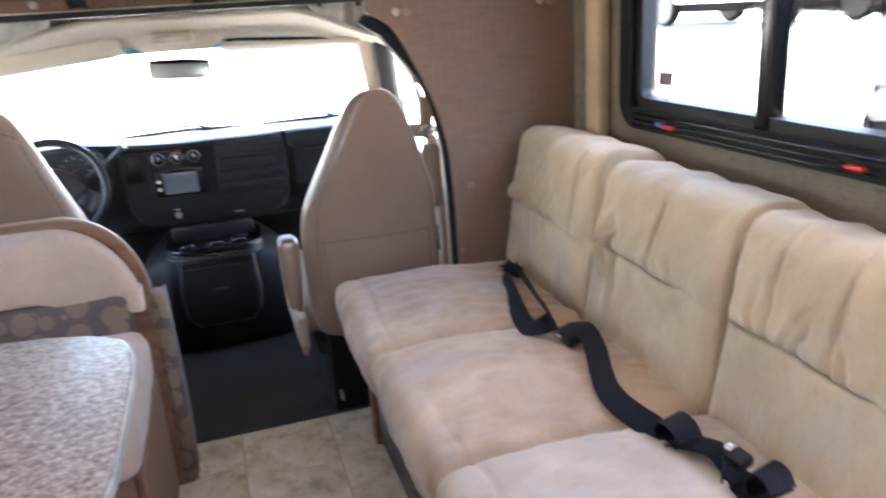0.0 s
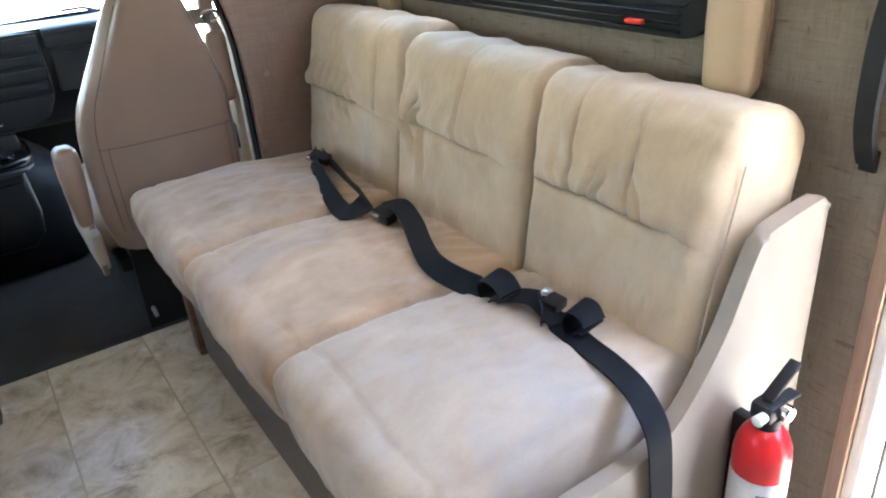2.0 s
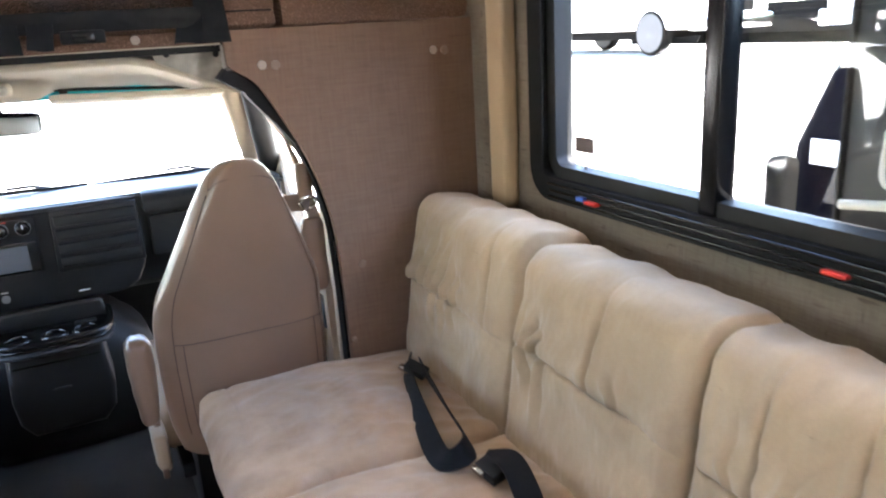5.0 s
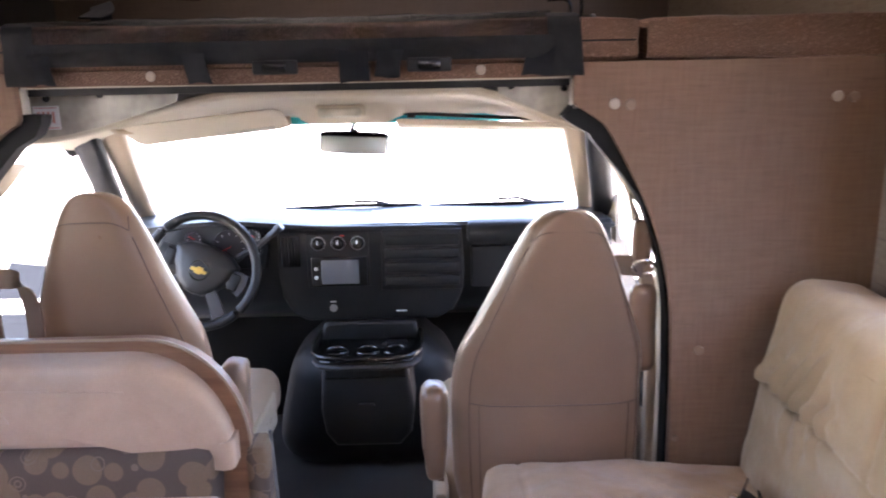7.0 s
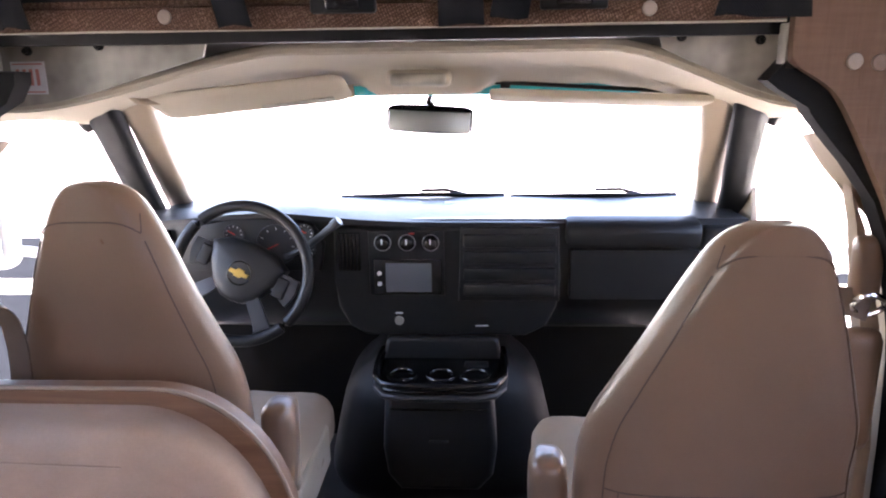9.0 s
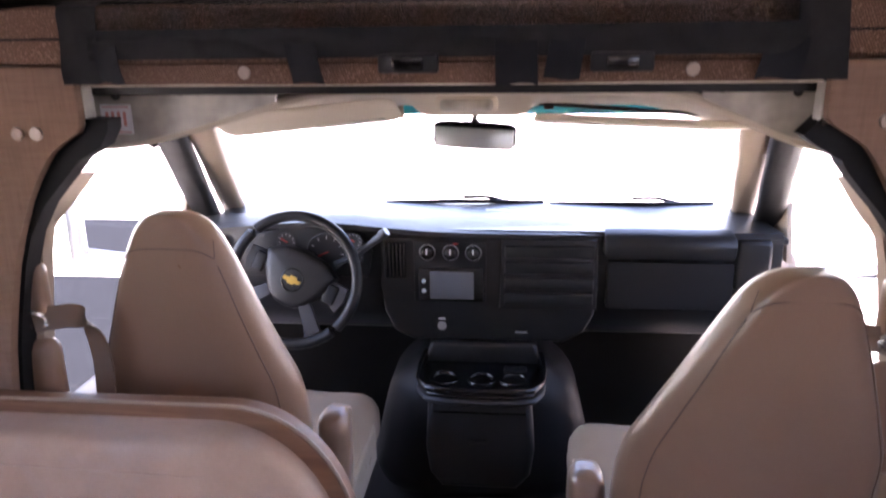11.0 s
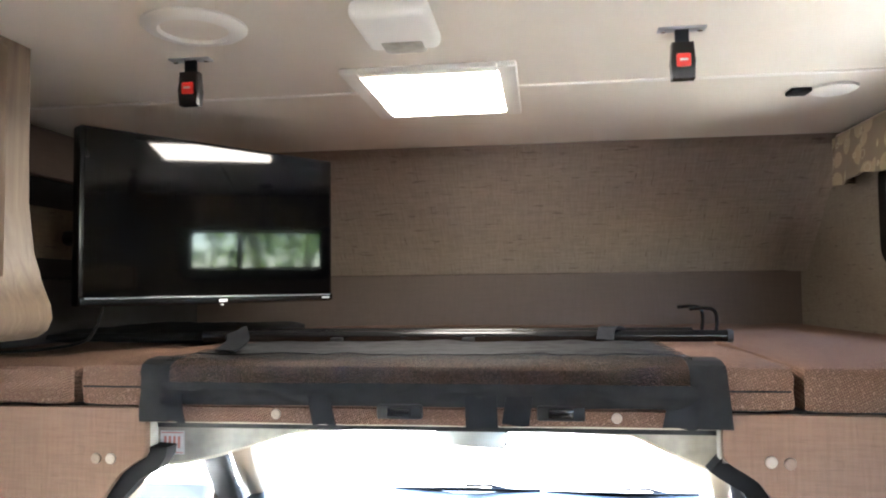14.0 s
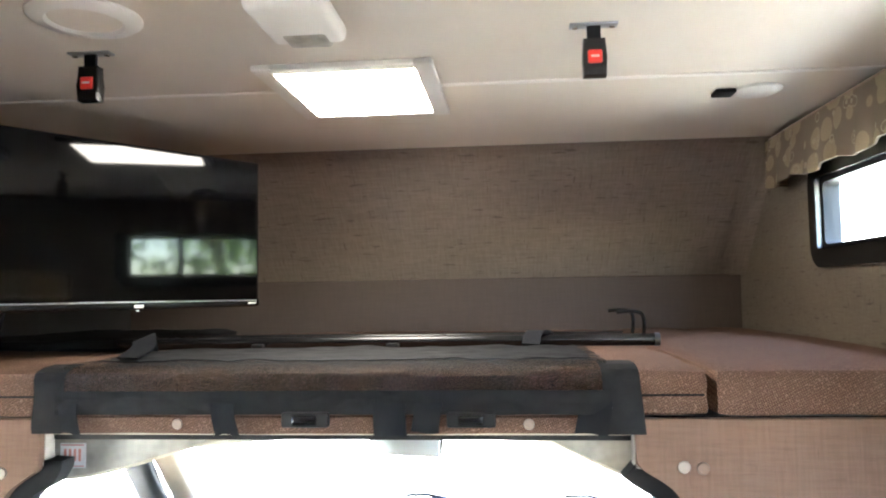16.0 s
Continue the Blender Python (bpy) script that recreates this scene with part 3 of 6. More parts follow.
# unseen roof vent, added behind the start to bring daylight onto the floor
VX0, VX1, VY0, VY1 = -0.28, 0.28, -0.72, -0.16
b = bmesh.new()
for q in ((XL - 0.05, XR + 0.05, -2.65, VY0), (XL - 0.05, VX0, VY0, VY1), (VX1, XR + 0.05, VY0, VY1), (XL - 0.05, XR + 0.05, VY1, 3.17)):
    box(*q, CEIL, CEIL + 0.05, bm=b)
single("roof_vent", box(VX0, VX1, VY0, VY1, CEIL + 0.052, CEIL + 0.062), LID, "milky plastic lid of an unseen roof vent, added for daylight", "vent", kind="structure")
ceiling = single("ceiling", b, CEILMAT, "cream vinyl ceiling with a pale seam", "ceiling", kind="structure")
seam = single("ceiling_seam", prism([(2.424, CEIL - 0.0025), (2.427, CEIL - 0.004), (2.437, CEIL - 0.004), (2.44, CEIL - 0.0025), (2.44, CEIL + 0.002), (2.424, CEIL + 0.002)], "x", XL, XR), WHITELINE, "thin cream cover strip across the ceiling", "trim", kind="structure")
bunk_deck = single("bunk_deck", box(XL, XR, PY + 0.045, 3.6, 1.318, BUNK - 0.002), MATTBLACK, "dark plywood deck of the cab-over bunk", "bunk", kind="structure")


# partition beside the cab opening, one panel each side
def partition(side):
    outer = XR - 0.004 if side > 0 else XL + 0.004
    z0 = 0.0
    pts = [(arch(side, z), z) for z in ARCH_Z if z >= z0] + [(outer, BUNK), (outer, z0)]
    return prism(pts, "y", PY, PY + 0.018, 0.002, 1)


panel_r = single("partition_right", partition(1), PANEL, "brown linen-covered partition panel with a curved edge", "partition", kind="structure")
panel_l = single("partition_left", partition(-1), PANEL, "brown linen-covered partition panel with a curved edge", "partition", kind="structure")


def arch_band(side, d0, d1, y0, y1, zlo=0.0, zhi=1.285):
    pts = [(arch(side, z) - side * d0, z) for z in ARCH_Z if zlo <= z <= zhi]
    ins = []
    for i, (x, z) in enumerate(pts):
        a, c = pts[max(0, i - 1)], pts[min(len(pts) - 1, i + 1)]
        dx, dz = c[0] - a[0], c[1] - a[1]
        ln = math.hypot(dx, dz)
        w = d0 + 0.006 + (d1 - 0.006) * smoothstep(1.10, 1.24, z) - d0 * 2
        ins.append((x - side * w * abs(dz) / ln, z - w * abs(dx) / ln * 0.9))
    return prism(pts + ins[::-1], "y", y0, y1)


for side in (1, -1):
    single("door_seal", arch_band(side, -0.002, 0.034, PY + 0.02, PY + 0.060), SEALBLACK, "black rubber seal round the cab opening", "trim", kind="structure")


# ---- snap fasteners ----
def snap(x, y, z, mat, r=0.0085, group="snaps on the partition"):
    b = lathe([(r * 0.96, 0.0), (r, 0.002), (r * 0.92, 0.0042), (r * 0.6, 0.0052), (r * 0.3, 0.0044), (0.0005, 0.0044)], (x, y, z), "y", 16)
    single("snap_fastener", b, mat, "small round press-stud cap on the partition" if group == "snaps on the partition" else "small round press-stud cap on the bunk's fabric lip", "snap", group=group)


for x, z in ((0.641, 1.283), (1.074, 1.289), (-0.577, 1.265)):
    snap(x, PY, z, SNAPW, 0.0105)
for x, z in ((0.672, 1.281), (1.105, 1.287), (-0.607, 1.265)):
    snap(x, PY, z, SNAPB, 0.0105)
snap(0.836, PY, 0.771, SNAPB, 0.010)
snap(0.795, PY, 0.57, SNAPB, 0.007)
snap(-0.80, PY, 0.90, SNAPB, 0.010)


# ---- bunk cushions ----
def tweed_block(name, x0, x1, y0, y1, z0, z1, seed, label, piping=True):
    t = thing(name, ((x0 + x1) / 2, (y0 + y1) / 2, z0), label, "cushion", "bunk cushions")
    b = cushion(x1 - x0, y1 - y0, z1 - z0, 0.014, (20, 24, 8), (0, 0, 0.006), seed=seed, rough=0.004)
    b.transform(Matrix.Translation(((x0 + x1) / 2, (y0 + y1) / 2, (z0 + z1) / 2)))
    part("body", b, TWEED, t)
    if piping:
        zm = z0 + (z1 - z0) * 0.47
        part("piping", tube([(x0 + 0.01, y0 - 0.001, zm), ((x0 + x1) / 2, y0 - 0.0015, zm - 0.001), (x1 - 0.01, y0 - 0.001, zm)], 0.002, 6), NYLON, t, "dark seam cord")
    return t


tweed_block("bunk_cushion", 0.700, XR - 0.005, PY + 0.008, 3.57, BUNK, 1.446, 1, "brown tweed bunk cushion over the partition panel", False)
tweed_block("bunk_cushion", -0.650, 0.690, PY + 0.008, 2.78, BUNK, 1.446, 2, "wide brown tweed bunk cushion across the cab opening")
tweed_block("bunk_cushion", XL + 0.005, -0.660, PY + 0.008, 3.57, BUNK, 1.444, 3, "brown tweed bunk cushion on the driver's side", False)
tweed_block("bunk_cushion", -0.650, 0.690, 2.79, 3.57, BUNK, 1.444, 4, "brown tweed bunk cushion at the front wall", False)

# fabric lip under the cushions across the opening
lip = thing("bunk_lip", (XC, PY + 0.03, 1.333), "brown tweed fabric lip under the bunk cushions", "lip")
part("fabric", turned(cushion(1.066, 0.03, 0.032, 0.006, (30, 2, 3), rough=0.002), Matrix.Translation((XC, PY + 0.027, 1.349))), TWEED, lip)
part("hem", tube([(XC - 0.53, PY + 0.016, 1.335), (XC, PY + 0.016, 1.3345), (XC + 0.53, PY + 0.016, 1.335)], 0.0025, 6), LINER, lip, "pale hem cord")
for x in (-0.249, 0.384):
    snap(x, PY + 0.0125, 1.352, SNAPW, 0.0095, "snaps on the bunk lip")

# ---- rolled safety net over the bunk's edge ----
net = thing("bunk_safety_net", (XC, PY, 1.335), "black mesh bunk safety net draped over the cushion edge", "safety net")
NETP = [(2.52, 1.4535), (2.30, 1.4555), (2.16, 1.4545), (2.125, 1.452), (2.104, 1.444), (2.099, 1.432), (2.0985, 1.41), (2.098, 1.372)]


def along(profile, t):
    d = [0.0]
    for (a0, b0), (a1, b1) in zip(profile, profile[1:]):
        d.append(d[-1] + math.hypot(a1 - a0, b1 - b0))
    s = t * d[-1]
    for i in range(len(profile) - 1):
        if s <= d[i + 1] or i == len(profile) - 2:
            f = (s - d[i]) / (d[i + 1] - d[i])
            return (profile[i][0] + (profile[i + 1][0] - profile[i][0]) * f, profile[i][1] + (profile[i + 1][1] - profile[i][1]) * f)


def net_piece(x0, x1, t0, t1, lift, nu=110, nv=30, wave=0.009):
    def fn(u, v):
        y, z = along(NETP, t0 + (t1 - t0) * v)
        x = x0 + (x1 - x0) * u
        w = wave * (noise.noise(Vector((x * 5, (t0 + (t1 - t0) * v) * 6, 2))) + 0.5 * noise.noise(Vector((x * 17, (t0 + (t1 - t0) * v) * 22, 7))))
        on_top = 1 if z > 1.446 else 0
        return (x, y - lift * (1 - on_top) - abs(w) * 0.8 * (1 - on_top), z + lift * on_top + abs(w) * on_top)
    return sheet(fn, nu, nv, 0.0012)


part("mesh", net_piece(-0.47, 0.52, 0.0, 1.0, 0.002), NET, net)
part("upper_band", net_piece(-0.44, 0.50, 0.02, 0.70, 0.004), NYLON, net, "wide black nylon band on top")
part("front_band", net_piece(-0.47, 0.52, 0.915, 1.0, 0.004, wave=0.014), NYLON, net, "black nylon band along the front")
for x0, x1 in ((-0.512, -0.452), (0.505, 0.565)):
    def side_band(u, v, x0=x0, x1=x1):
        prof = NETP[2:-1] + [(2.0975, 1.335)]
        y, z = along(prof, v)
        s = -1 if x0 < 0 else 1
        spread = 0.03 * v if s > 0 else 0.012 * v
        return (x0 + (x1 - x0) * u + s * spread * (0.5 + 0.5 * u) * 0.5, y - 0.006 - 0.004 * noise.noise(Vector((u * 3 + x0 * 9, v * 5, 0))), z + 0.003)
    part("side_band", sheet(side_band, 6, 26, 0.0015), NYLON, net)
for x0, x1, zb, tilt in ((-0.180, -0.135, 1.338, 0.35), (0.114, 0.172, 1.335, 0.05), (0.188, 0.236, 1.342, -0.25), (-0.462, -0.425, 1.340, 0.2), (0.470, 0.525, 1.340, -0.35)):
    def tab(u, v, x0=x0, x1=x1, zb=zb, tilt=tilt):
        return (x0 + (x1 - x0) * u + tilt * 0.03 * v, 2.089 - 0.004 * math.sin(3 * v) + 0.003 * math.sin(u * 4 + v * 2), 0.002 * math.sin(u * 5 + x0 * 40) * v + 1.392 + (zb - 1.392) * v)
    part("strap_tab", sheet(tab, 4, 8, 0.002), WEBBING, net)
for x in (-0.005, 0.285):
    bk = part("buckle", box(x - 0.042, x + 0.042, 2.078, 2.093, 1.351, 1.377, 0.004), MATTBLACK, net, "black plastic side-release buckle")
    part("buckle_rib", box(x - 0.022, x + 0.022, 2.074, 2.079, 1.356, 1.372, 0.003), GLOSSBLACK, bk)
# loose strap lying over the top edge
part("loose_strap", ribbon([(-0.435, 2.36, 1.468), (-0.415, 2.31, 1.494), (-0.395, 2.27, 1.498), (-0.375, 2.225, 1.482), (-0.38, 2.175, 1.466)], [(1, 0, 0.1), (1, 0.1, 0.5), (0.9, 0.4, 0.3), (1, 0.2, 0), (1, 0, 0)], 0.045), WEBBING, net, "twisted black webbing strap")

# ---- bunk ladder lying on the cushions ----
ladder = thing("bunk_ladder", (0.05, 2.6, 1.450), "black metal bunk ladder lying on the bunk cushions", "ladder")
part("rail", tube([(-0.62, 2.585, 1.467), (0.694, 2.585, 1.467)], 0.0145, 12), GLOSSBLACK, ladder)
part("rail", tube([(-0.55, 2.74, 1.467), (0.64, 2.74, 1.467)], 0.0125, 12), GLOSSBLACK, ladder)
for x in (-0.50, -0.15, 0.18, 0.50):
    part("rung", tube([(x, 2.585, 1.467), (x, 2.74, 1.467)], 0.010, 8), GLOSSBLACK, ladder)
for y in (2.585, 2.74):
    part("hook", tube(spline([(0.665, y, 1.470), (0.668, y, 1.505), (0.662, y, 1.527), (0.64, y, 1.533), (0.605, y, 1.531)], 5), 0.0045, 8), GLOSSBLACK, ladder, "bent black hook")
part("end_cap", lathe([(0.016, 0.0), (0.016, 0.012), (0.001, 0.013)], (0.690, 2.585, 1.467), "x", 12), GREYPL, ladder, "grey end cap")
part("strap", ribbon([(0.40, 2.52, 1.462), (0.41, 2.57, 1.486), (0.43, 2.60, 1.486), (0.45, 2.64, 1.464)], [(1, 0, 0)] * 4, 0.04), WEBBING, ladder, "black strap round the rail")
for x in (-0.27, 0.06):
    part("foot", box(x, x + 0.03, 2.545, 2.565, 1.452, 1.466, 0.003), NYLON, ladder)


# ---- television on a swing arm ----
tv = thing("television", (-0.54, 2.52, 1.5), "flat black television swung out on a wall arm", "television")
a = Vector((-0.742, 2.236, 1.554))
c = Vector((-0.338, 2.806, 1.550))
ux = (c - a).normalized()
W = (c - a).length
nrm = ux.cross(Vector((0, 0, 1))).normalized()   # towards the room
TVM = Matrix(((ux.x, nrm.x, 0, a.x), (ux.y, nrm.y, 0, a.y), (0, 0, 1, a.z), (0, 0, 0, 1)))
part("body", turned(box(0.0, W, -0.045, -0.004, 0.0, 0.403, 0.006), TVM), GLOSSBLACK, tv)
part("screen", turned(box(0.010, W - 0.010, -0.005, -0.002, 0.022, 0.394, 0.0), TVM), SCREEN, tv, "glossy dark screen")
part("bezel", turned(box(0.002, W - 0.002, -0.006, 0.0015, 0.003, 0.0205, 0.002), TVM), GLOSSBLACK, tv)
part("chin_line", turned(box(0.012, W - 0.012, -0.001, 0.0022, 0.0165, 0.0195, 0.0005), TVM), SILVER, tv, "thin grey line under the screen")
part("logo_bar", turned(box(W / 2 - 0.012, W / 2 + 0.012, 0.0, 0.0028, 0.004, 0.012, 0.001), TVM), LABEL, tv, "small pale maker's mark")
part("sensor", turned(box(W / 2 - 0.006, W / 2 + 0.002, -0.004, 0.001, -0.005, 0.0, 0.001), TVM), LABEL, tv)
part("mark_bar", turned(box(W - 0.04, W - 0.015, 0.0, 0.0028, 0.008, 0.0125, 0.0005), TVM), LABEL, tv, "small pale mark")
part("arm", tube([(-0.57, 2.56, 1.74), (-0.80, 2.62, 1.74), (XL + 0.02, 2.70, 1.74)], 0.022, 8), MATTBLACK, tv)
part("wall_plate", box(XL, XL + 0.02, 2.60, 2.80, 1.64, 1.84, 0.004), MATTBLACK, tv)
single("television_cable", tube(spline([(-0.72, 2.30, 1.56), (-0.745, 2.30, 1.50), (-0.80, 2.33, 1.47), (-0.90, 2.30, 1.455), (-1.05, 2.24, 1.452)], 6), 0.004, 8), MATTBLACK, "thin black cable from the television to the bunk", "cable")
single("folded_blanket", turned(cushion(0.55, 0.55, 0.028, 0.012, (20, 18, 4), (0, 0, 0.006), seed=9, rough=0.008), Matrix.Translation((-0.80, 2.86, 1.464))), NYLON, "black folded cloth lying on the bunk", "cloth")

# driver's side bunk window with a closed pleated shade
lw = thing("window_3", (XL, 2.62, 1.64), "dark-framed bunk window with a closed tan shade", "window", kind="structure")
part("window_frame", turned(box(XL + 0.002, XL + 0.03, 2.25, 2.95, 1.62, 1.93, 0.012, 3), Matrix()), MATTBLACK, lw)
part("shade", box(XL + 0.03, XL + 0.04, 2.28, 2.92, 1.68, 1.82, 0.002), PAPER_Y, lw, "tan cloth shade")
part("valance", box(XL + 0.002, XL + 0.06, 2.22, 2.98, 1.90, 2.03, 0.01), STRIP, lw, "brown padded valance")


# ---- ceiling fittings ----
def buckle(x, y):
    t = thing("ceiling_buckle", (x, y, 1.955), "black seat-belt buckle with a red button hanging from the ceiling", "buckle", "buckles on the ceiling")
    part("bracket", box(x - 0.042, x + 0.042, y - 0.012, y + 0.012, CEIL - 0.004, CEIL, 0.001), SILVER, t, "flat steel bracket")
    for s in (-0.032, 0.032):
        part("screw", lathe([(0.005, 0.0), (0.005, -0.003), (0.001, -0.004)], (x + s, y, CEIL - 0.004), "z", 10), CHROME, t)
    part("strap", box(x - 0.012, x + 0.012, y - 0.004, y + 0.004, 2.015, CEIL - 0.003, 0.001), WEBBING, t)
    shell = part("shell", prism([(x - 0.019, 2.022), (x + 0.019, 2.022), (x + 0.021, 1.985), (x + 0.02, 1.955), (x - 0.02, 1.955), (x - 0.021, 1.985)], "y", y - 0.013, y + 0.013, 0.004), GLOSSBLACK, t)
    part("button", box(x - 0.0125, x + 0.0125, y - 0.0165, y - 0.010, 1.976, 2.000, 0.003), REDPL, shell, "red release button")
    part("word_bar", box(x - 0.007, x + 0.007, y - 0.0172, y - 0.016, 1.986, 1.990), LABEL, shell, "pale unreadable mark")


buckle(-0.432, 2.125)
buckle(0.512, 2.100)

lt = thing("ceiling_light", (0.025, 2.445, CEIL - 0.02), "lit square ceiling light with a cream frame", "light")
bm_ = bmesh.new()
for r in ((-0.160, -0.120, 2.235, 2.655), (0.172, 0.212, 2.235, 2.655), (-0.121, 0.173, 2.235, 2.268), (-0.121, 0.173, 2.622, 2.655)):
    box(*r, CEIL - 0.014, CEIL - 0.0005, 0.003, 1, bm=bm_)
part("surround", bm_, WHITEPL, lt)
part("diffuser", box(-0.119, 0.171, 2.269, 2.621, CEIL - 0.016, CEIL - 0.006, 0.004), LAMP, lt, "glowing white diffuser")

spk = thing("ceiling_speaker", (-0.338, 1.95, CEIL - 0.012), "round white ceiling speaker or down light", "speaker")
part("ring", lathe([(0.090, 0.0), (0.090, -0.004), (0.082, -0.010), (0.062, -0.012), (0.058, -0.008), (0.058, 0.0)], (-0.338, 1.95, CEIL), "z", 36), WHITEPL, spk)
part("grille", lathe([(0.0575, 0.0), (0.0575, -0.007), (0.03, -0.006), (0.001, -0.0055)], (-0.338, 1.95, CEIL), "z", 30), CEILMAT, spk, "pale inner disc")

det = thing("smoke_detector", (0.02, 1.975, CEIL - 0.035), "white plastic gas alarm on the ceiling", "detector")
part("case", box(-0.045, 0.085, 1.87, 2.045, CEIL - 0.034, CEIL, 0.014, 3), WHITEPL, det)
part("lens", box(-0.02, 0.06, 1.99, 2.056, CEIL - 0.037, CEIL - 0.006, 0.010, 3), METAL_PLATE, det, "smoky grey end cover")

sp2 = thing("ceiling_speaker", (0.935, 2.575, CEIL - 0.01), "small oval white reading light on the ceiling", "light")
part("dome", turned(lathe([(0.055, 0.0), (0.053, -0.006), (0.04, -0.012), (0.02, -0.015), (0.001, -0.0155)], (0, 0, 0), "z", 24), Matrix.Translation((0.945, 2.575, CEIL)) @ Matrix.Diagonal((1, 1.0, 1, 1))), WHITEPL, sp2)
part("switch", box(0.845, 0.893, 2.555, 2.605, CEIL - 0.011, CEIL, 0.004), MATTBLACK, sp2, "black rocker switch")

# ---- overhead cabinet over the dinette ----
cab = thing("overhead_cabinet", (-0.9, 1.4, 1.50), "oak overhead cabinet with a bowed lower edge", "cabinet")
PROF = [(XL, CEIL), (-0.700, CEIL), (-0.702, 1.90), (-0.700, 1.75), (-0.690, 1.66), (-0.668, 1.60), (-0.650, 1.565), (-0.646, 1.54), (-0.655, 1.518), (-0.675, 1.505), (-0.705, 1.500), (XL, 1.500)]
part("carcass", prism(PROF, "y", 0.2, 2.02, 0.003, 1), OAK_Z, cab)
for y0, y1 in ((1.36, 1.93), (0.74, 1.31), (0.22, 0.69)):
    d = part("door", box(-0.702, -0.683, y0, y1, 1.60, 2.03, 0.004), OAK_Z, cab, "raised-panel oak door")
    part("door_panel", box(-0.684, -0.678, y0 + 0.055, y1 - 0.055, 1.66, 1.975, 0.004), OAK_Y, d)
    part("door_stile", box(-0.684, -0.674, y1 - 0.05, y1 - 0.004, 1.605, 2.025, 0.003), OAK_Z, d)


# ---- windows of the passenger side ----
def ring_prism(y0, y1, z0, z1, w, r, x0, x1):
    """A rounded rectangular window rim in the y-z plane."""
    def loop(a0, a1, b0, b1, rr):
        out = []
        for cy, cz, st in ((a1 - rr, b1 - rr, 0), (a0 + rr, b1 - rr, 90), (a0 + rr, b0 + rr, 180), (a1 - rr, b0 + rr, 270)):
            out += [(cy + rr * math.cos(radians(st + k * 15)), cz + rr * math.sin(radians(st + k * 15))) for k in range(7)]
        return out
    o, i = loop(y0, y1, z0, z1, r), loop(y0 + w, y1 - w, z0 + w, z1 - w, max(0.01, r - w))
    b = bmesh.new()
    v = [[b.verts.new((x, *p)) for p in lp] for lp, x in ((o, x0), (o, x1), (i, x1), (i, x0))]
    n = len(o)
    for a in range(4):
        for k in range(n):
            b.faces.new((v[a][k], v[a][(k + 1) % n], v[(a + 1) % 4][(k + 1) % n], v[(a + 1) % 4][k]))
    return b


win = thing("window_1", (XR, (WY0 + WY1) / 2, WZ0), "black-framed sliding lounge window", "window", kind="structure")
part("window_frame", ring_prism(WY0 - 0.012, WY1 + 0.022, WZ0 - 0.012, WZ1 + 0.02, 0.052, 0.075, XR - 0.022, XR + 0.045), SEALBLACK, win)
part("inner_rim", ring_prism(WY0 + 0.036, WY1 - 0.030, WZ0 + 0.036, WZ1 - 0.03, 0.030, 0.055, XR - 0.006, XR + 0.04), MATTBLACK, win)
part("mullion", box(XR - 0.012, XR + 0.035, 1.262, 1.302, WZ0 + 0.03, WZ1 - 0.03, 0.006), GLOSSBLACK, win)
for dz, dx in ((-0.004, 0.027), (0.010, 0.0245), (0.026, 0.029)):
    part("track", box(XR - dx, XR - 0.020, WY0 + 0.06, WY1 - 0.055, WZ0 + dz, WZ0 + dz + 0.006, 0.002), GLOSSBLACK, win, "black sliding track")
for y0, y1 in ((WY0 + 0.03, 1.27), (1.29, WY1 - 0.03)):
    p = part("pane", box(XR + 0.018, XR + 0.022, y0, y1, WZ0 + 0.03, WZ1 - 0.03), GLASS, win, "dusty clear pane")
    p.visible_shadow = False
for y in (1.585, 1.030):
    part("latch", box(XR - 0.036, XR - 0.020, y - 0.030, y + 0.010, WZ0 + 0.006, WZ0 + 0.014, 0.003), REDPL, win, "red plastic latch")
part("latch", box(XR - 0.035, XR - 0.020, 1.598, 1.622, WZ0 + 0.009, WZ0 + 0.018, 0.003), BLUEPL, win, "blue plastic latch")
part("sticker", box(XR + 0.0165, XR + 0.0175, 1.625, 1.690, 1.065, 1.098), STICKER, win, "small faded sticker on the glass")
part("sticker", box(XR + 0.0165, XR + 0.0175, 1.645, 1.658, 1.022, 1.038), INK, win)

for y0, y1, z0, dp, rd in ((0.752, 0.845, 0.872, 0.075, 0.035), (1.888, 1.966, 0.905, 0.045, 0.016)):
    v = thing("window_side_pad", (XR, (y0 + y1) / 2, z0), "padded tan upright window trim beside the lounge window", "window trim", "window pads")
    part("pad", turned(cushion(dp, y1 - y0, 1.62 - z0, rd, (8, 8, 30), rough=0.002), Matrix.Translation((XR - dp / 2, (y0 + y1) / 2, (1.62 + z0) / 2))), PADTAN, v)
    part("back_board", box(XR - 0.008, XR - 0.001, y0 + 0.008, y1 - 0.008, z0 + 0.03, 1.60), WOODTRIM, v)
vz = thing("window_valance", (XR, 1.35, 1.58), "padded tan valance across the top of the lounge window", "window trim")
part("pad", turned(cushion(0.09, 1.24, 0.13, 0.03, (6, 20, 6), rough=0.002), Matrix.Translation((XR - 0.045, 1.37, 1.645))), PADTAN, vz)

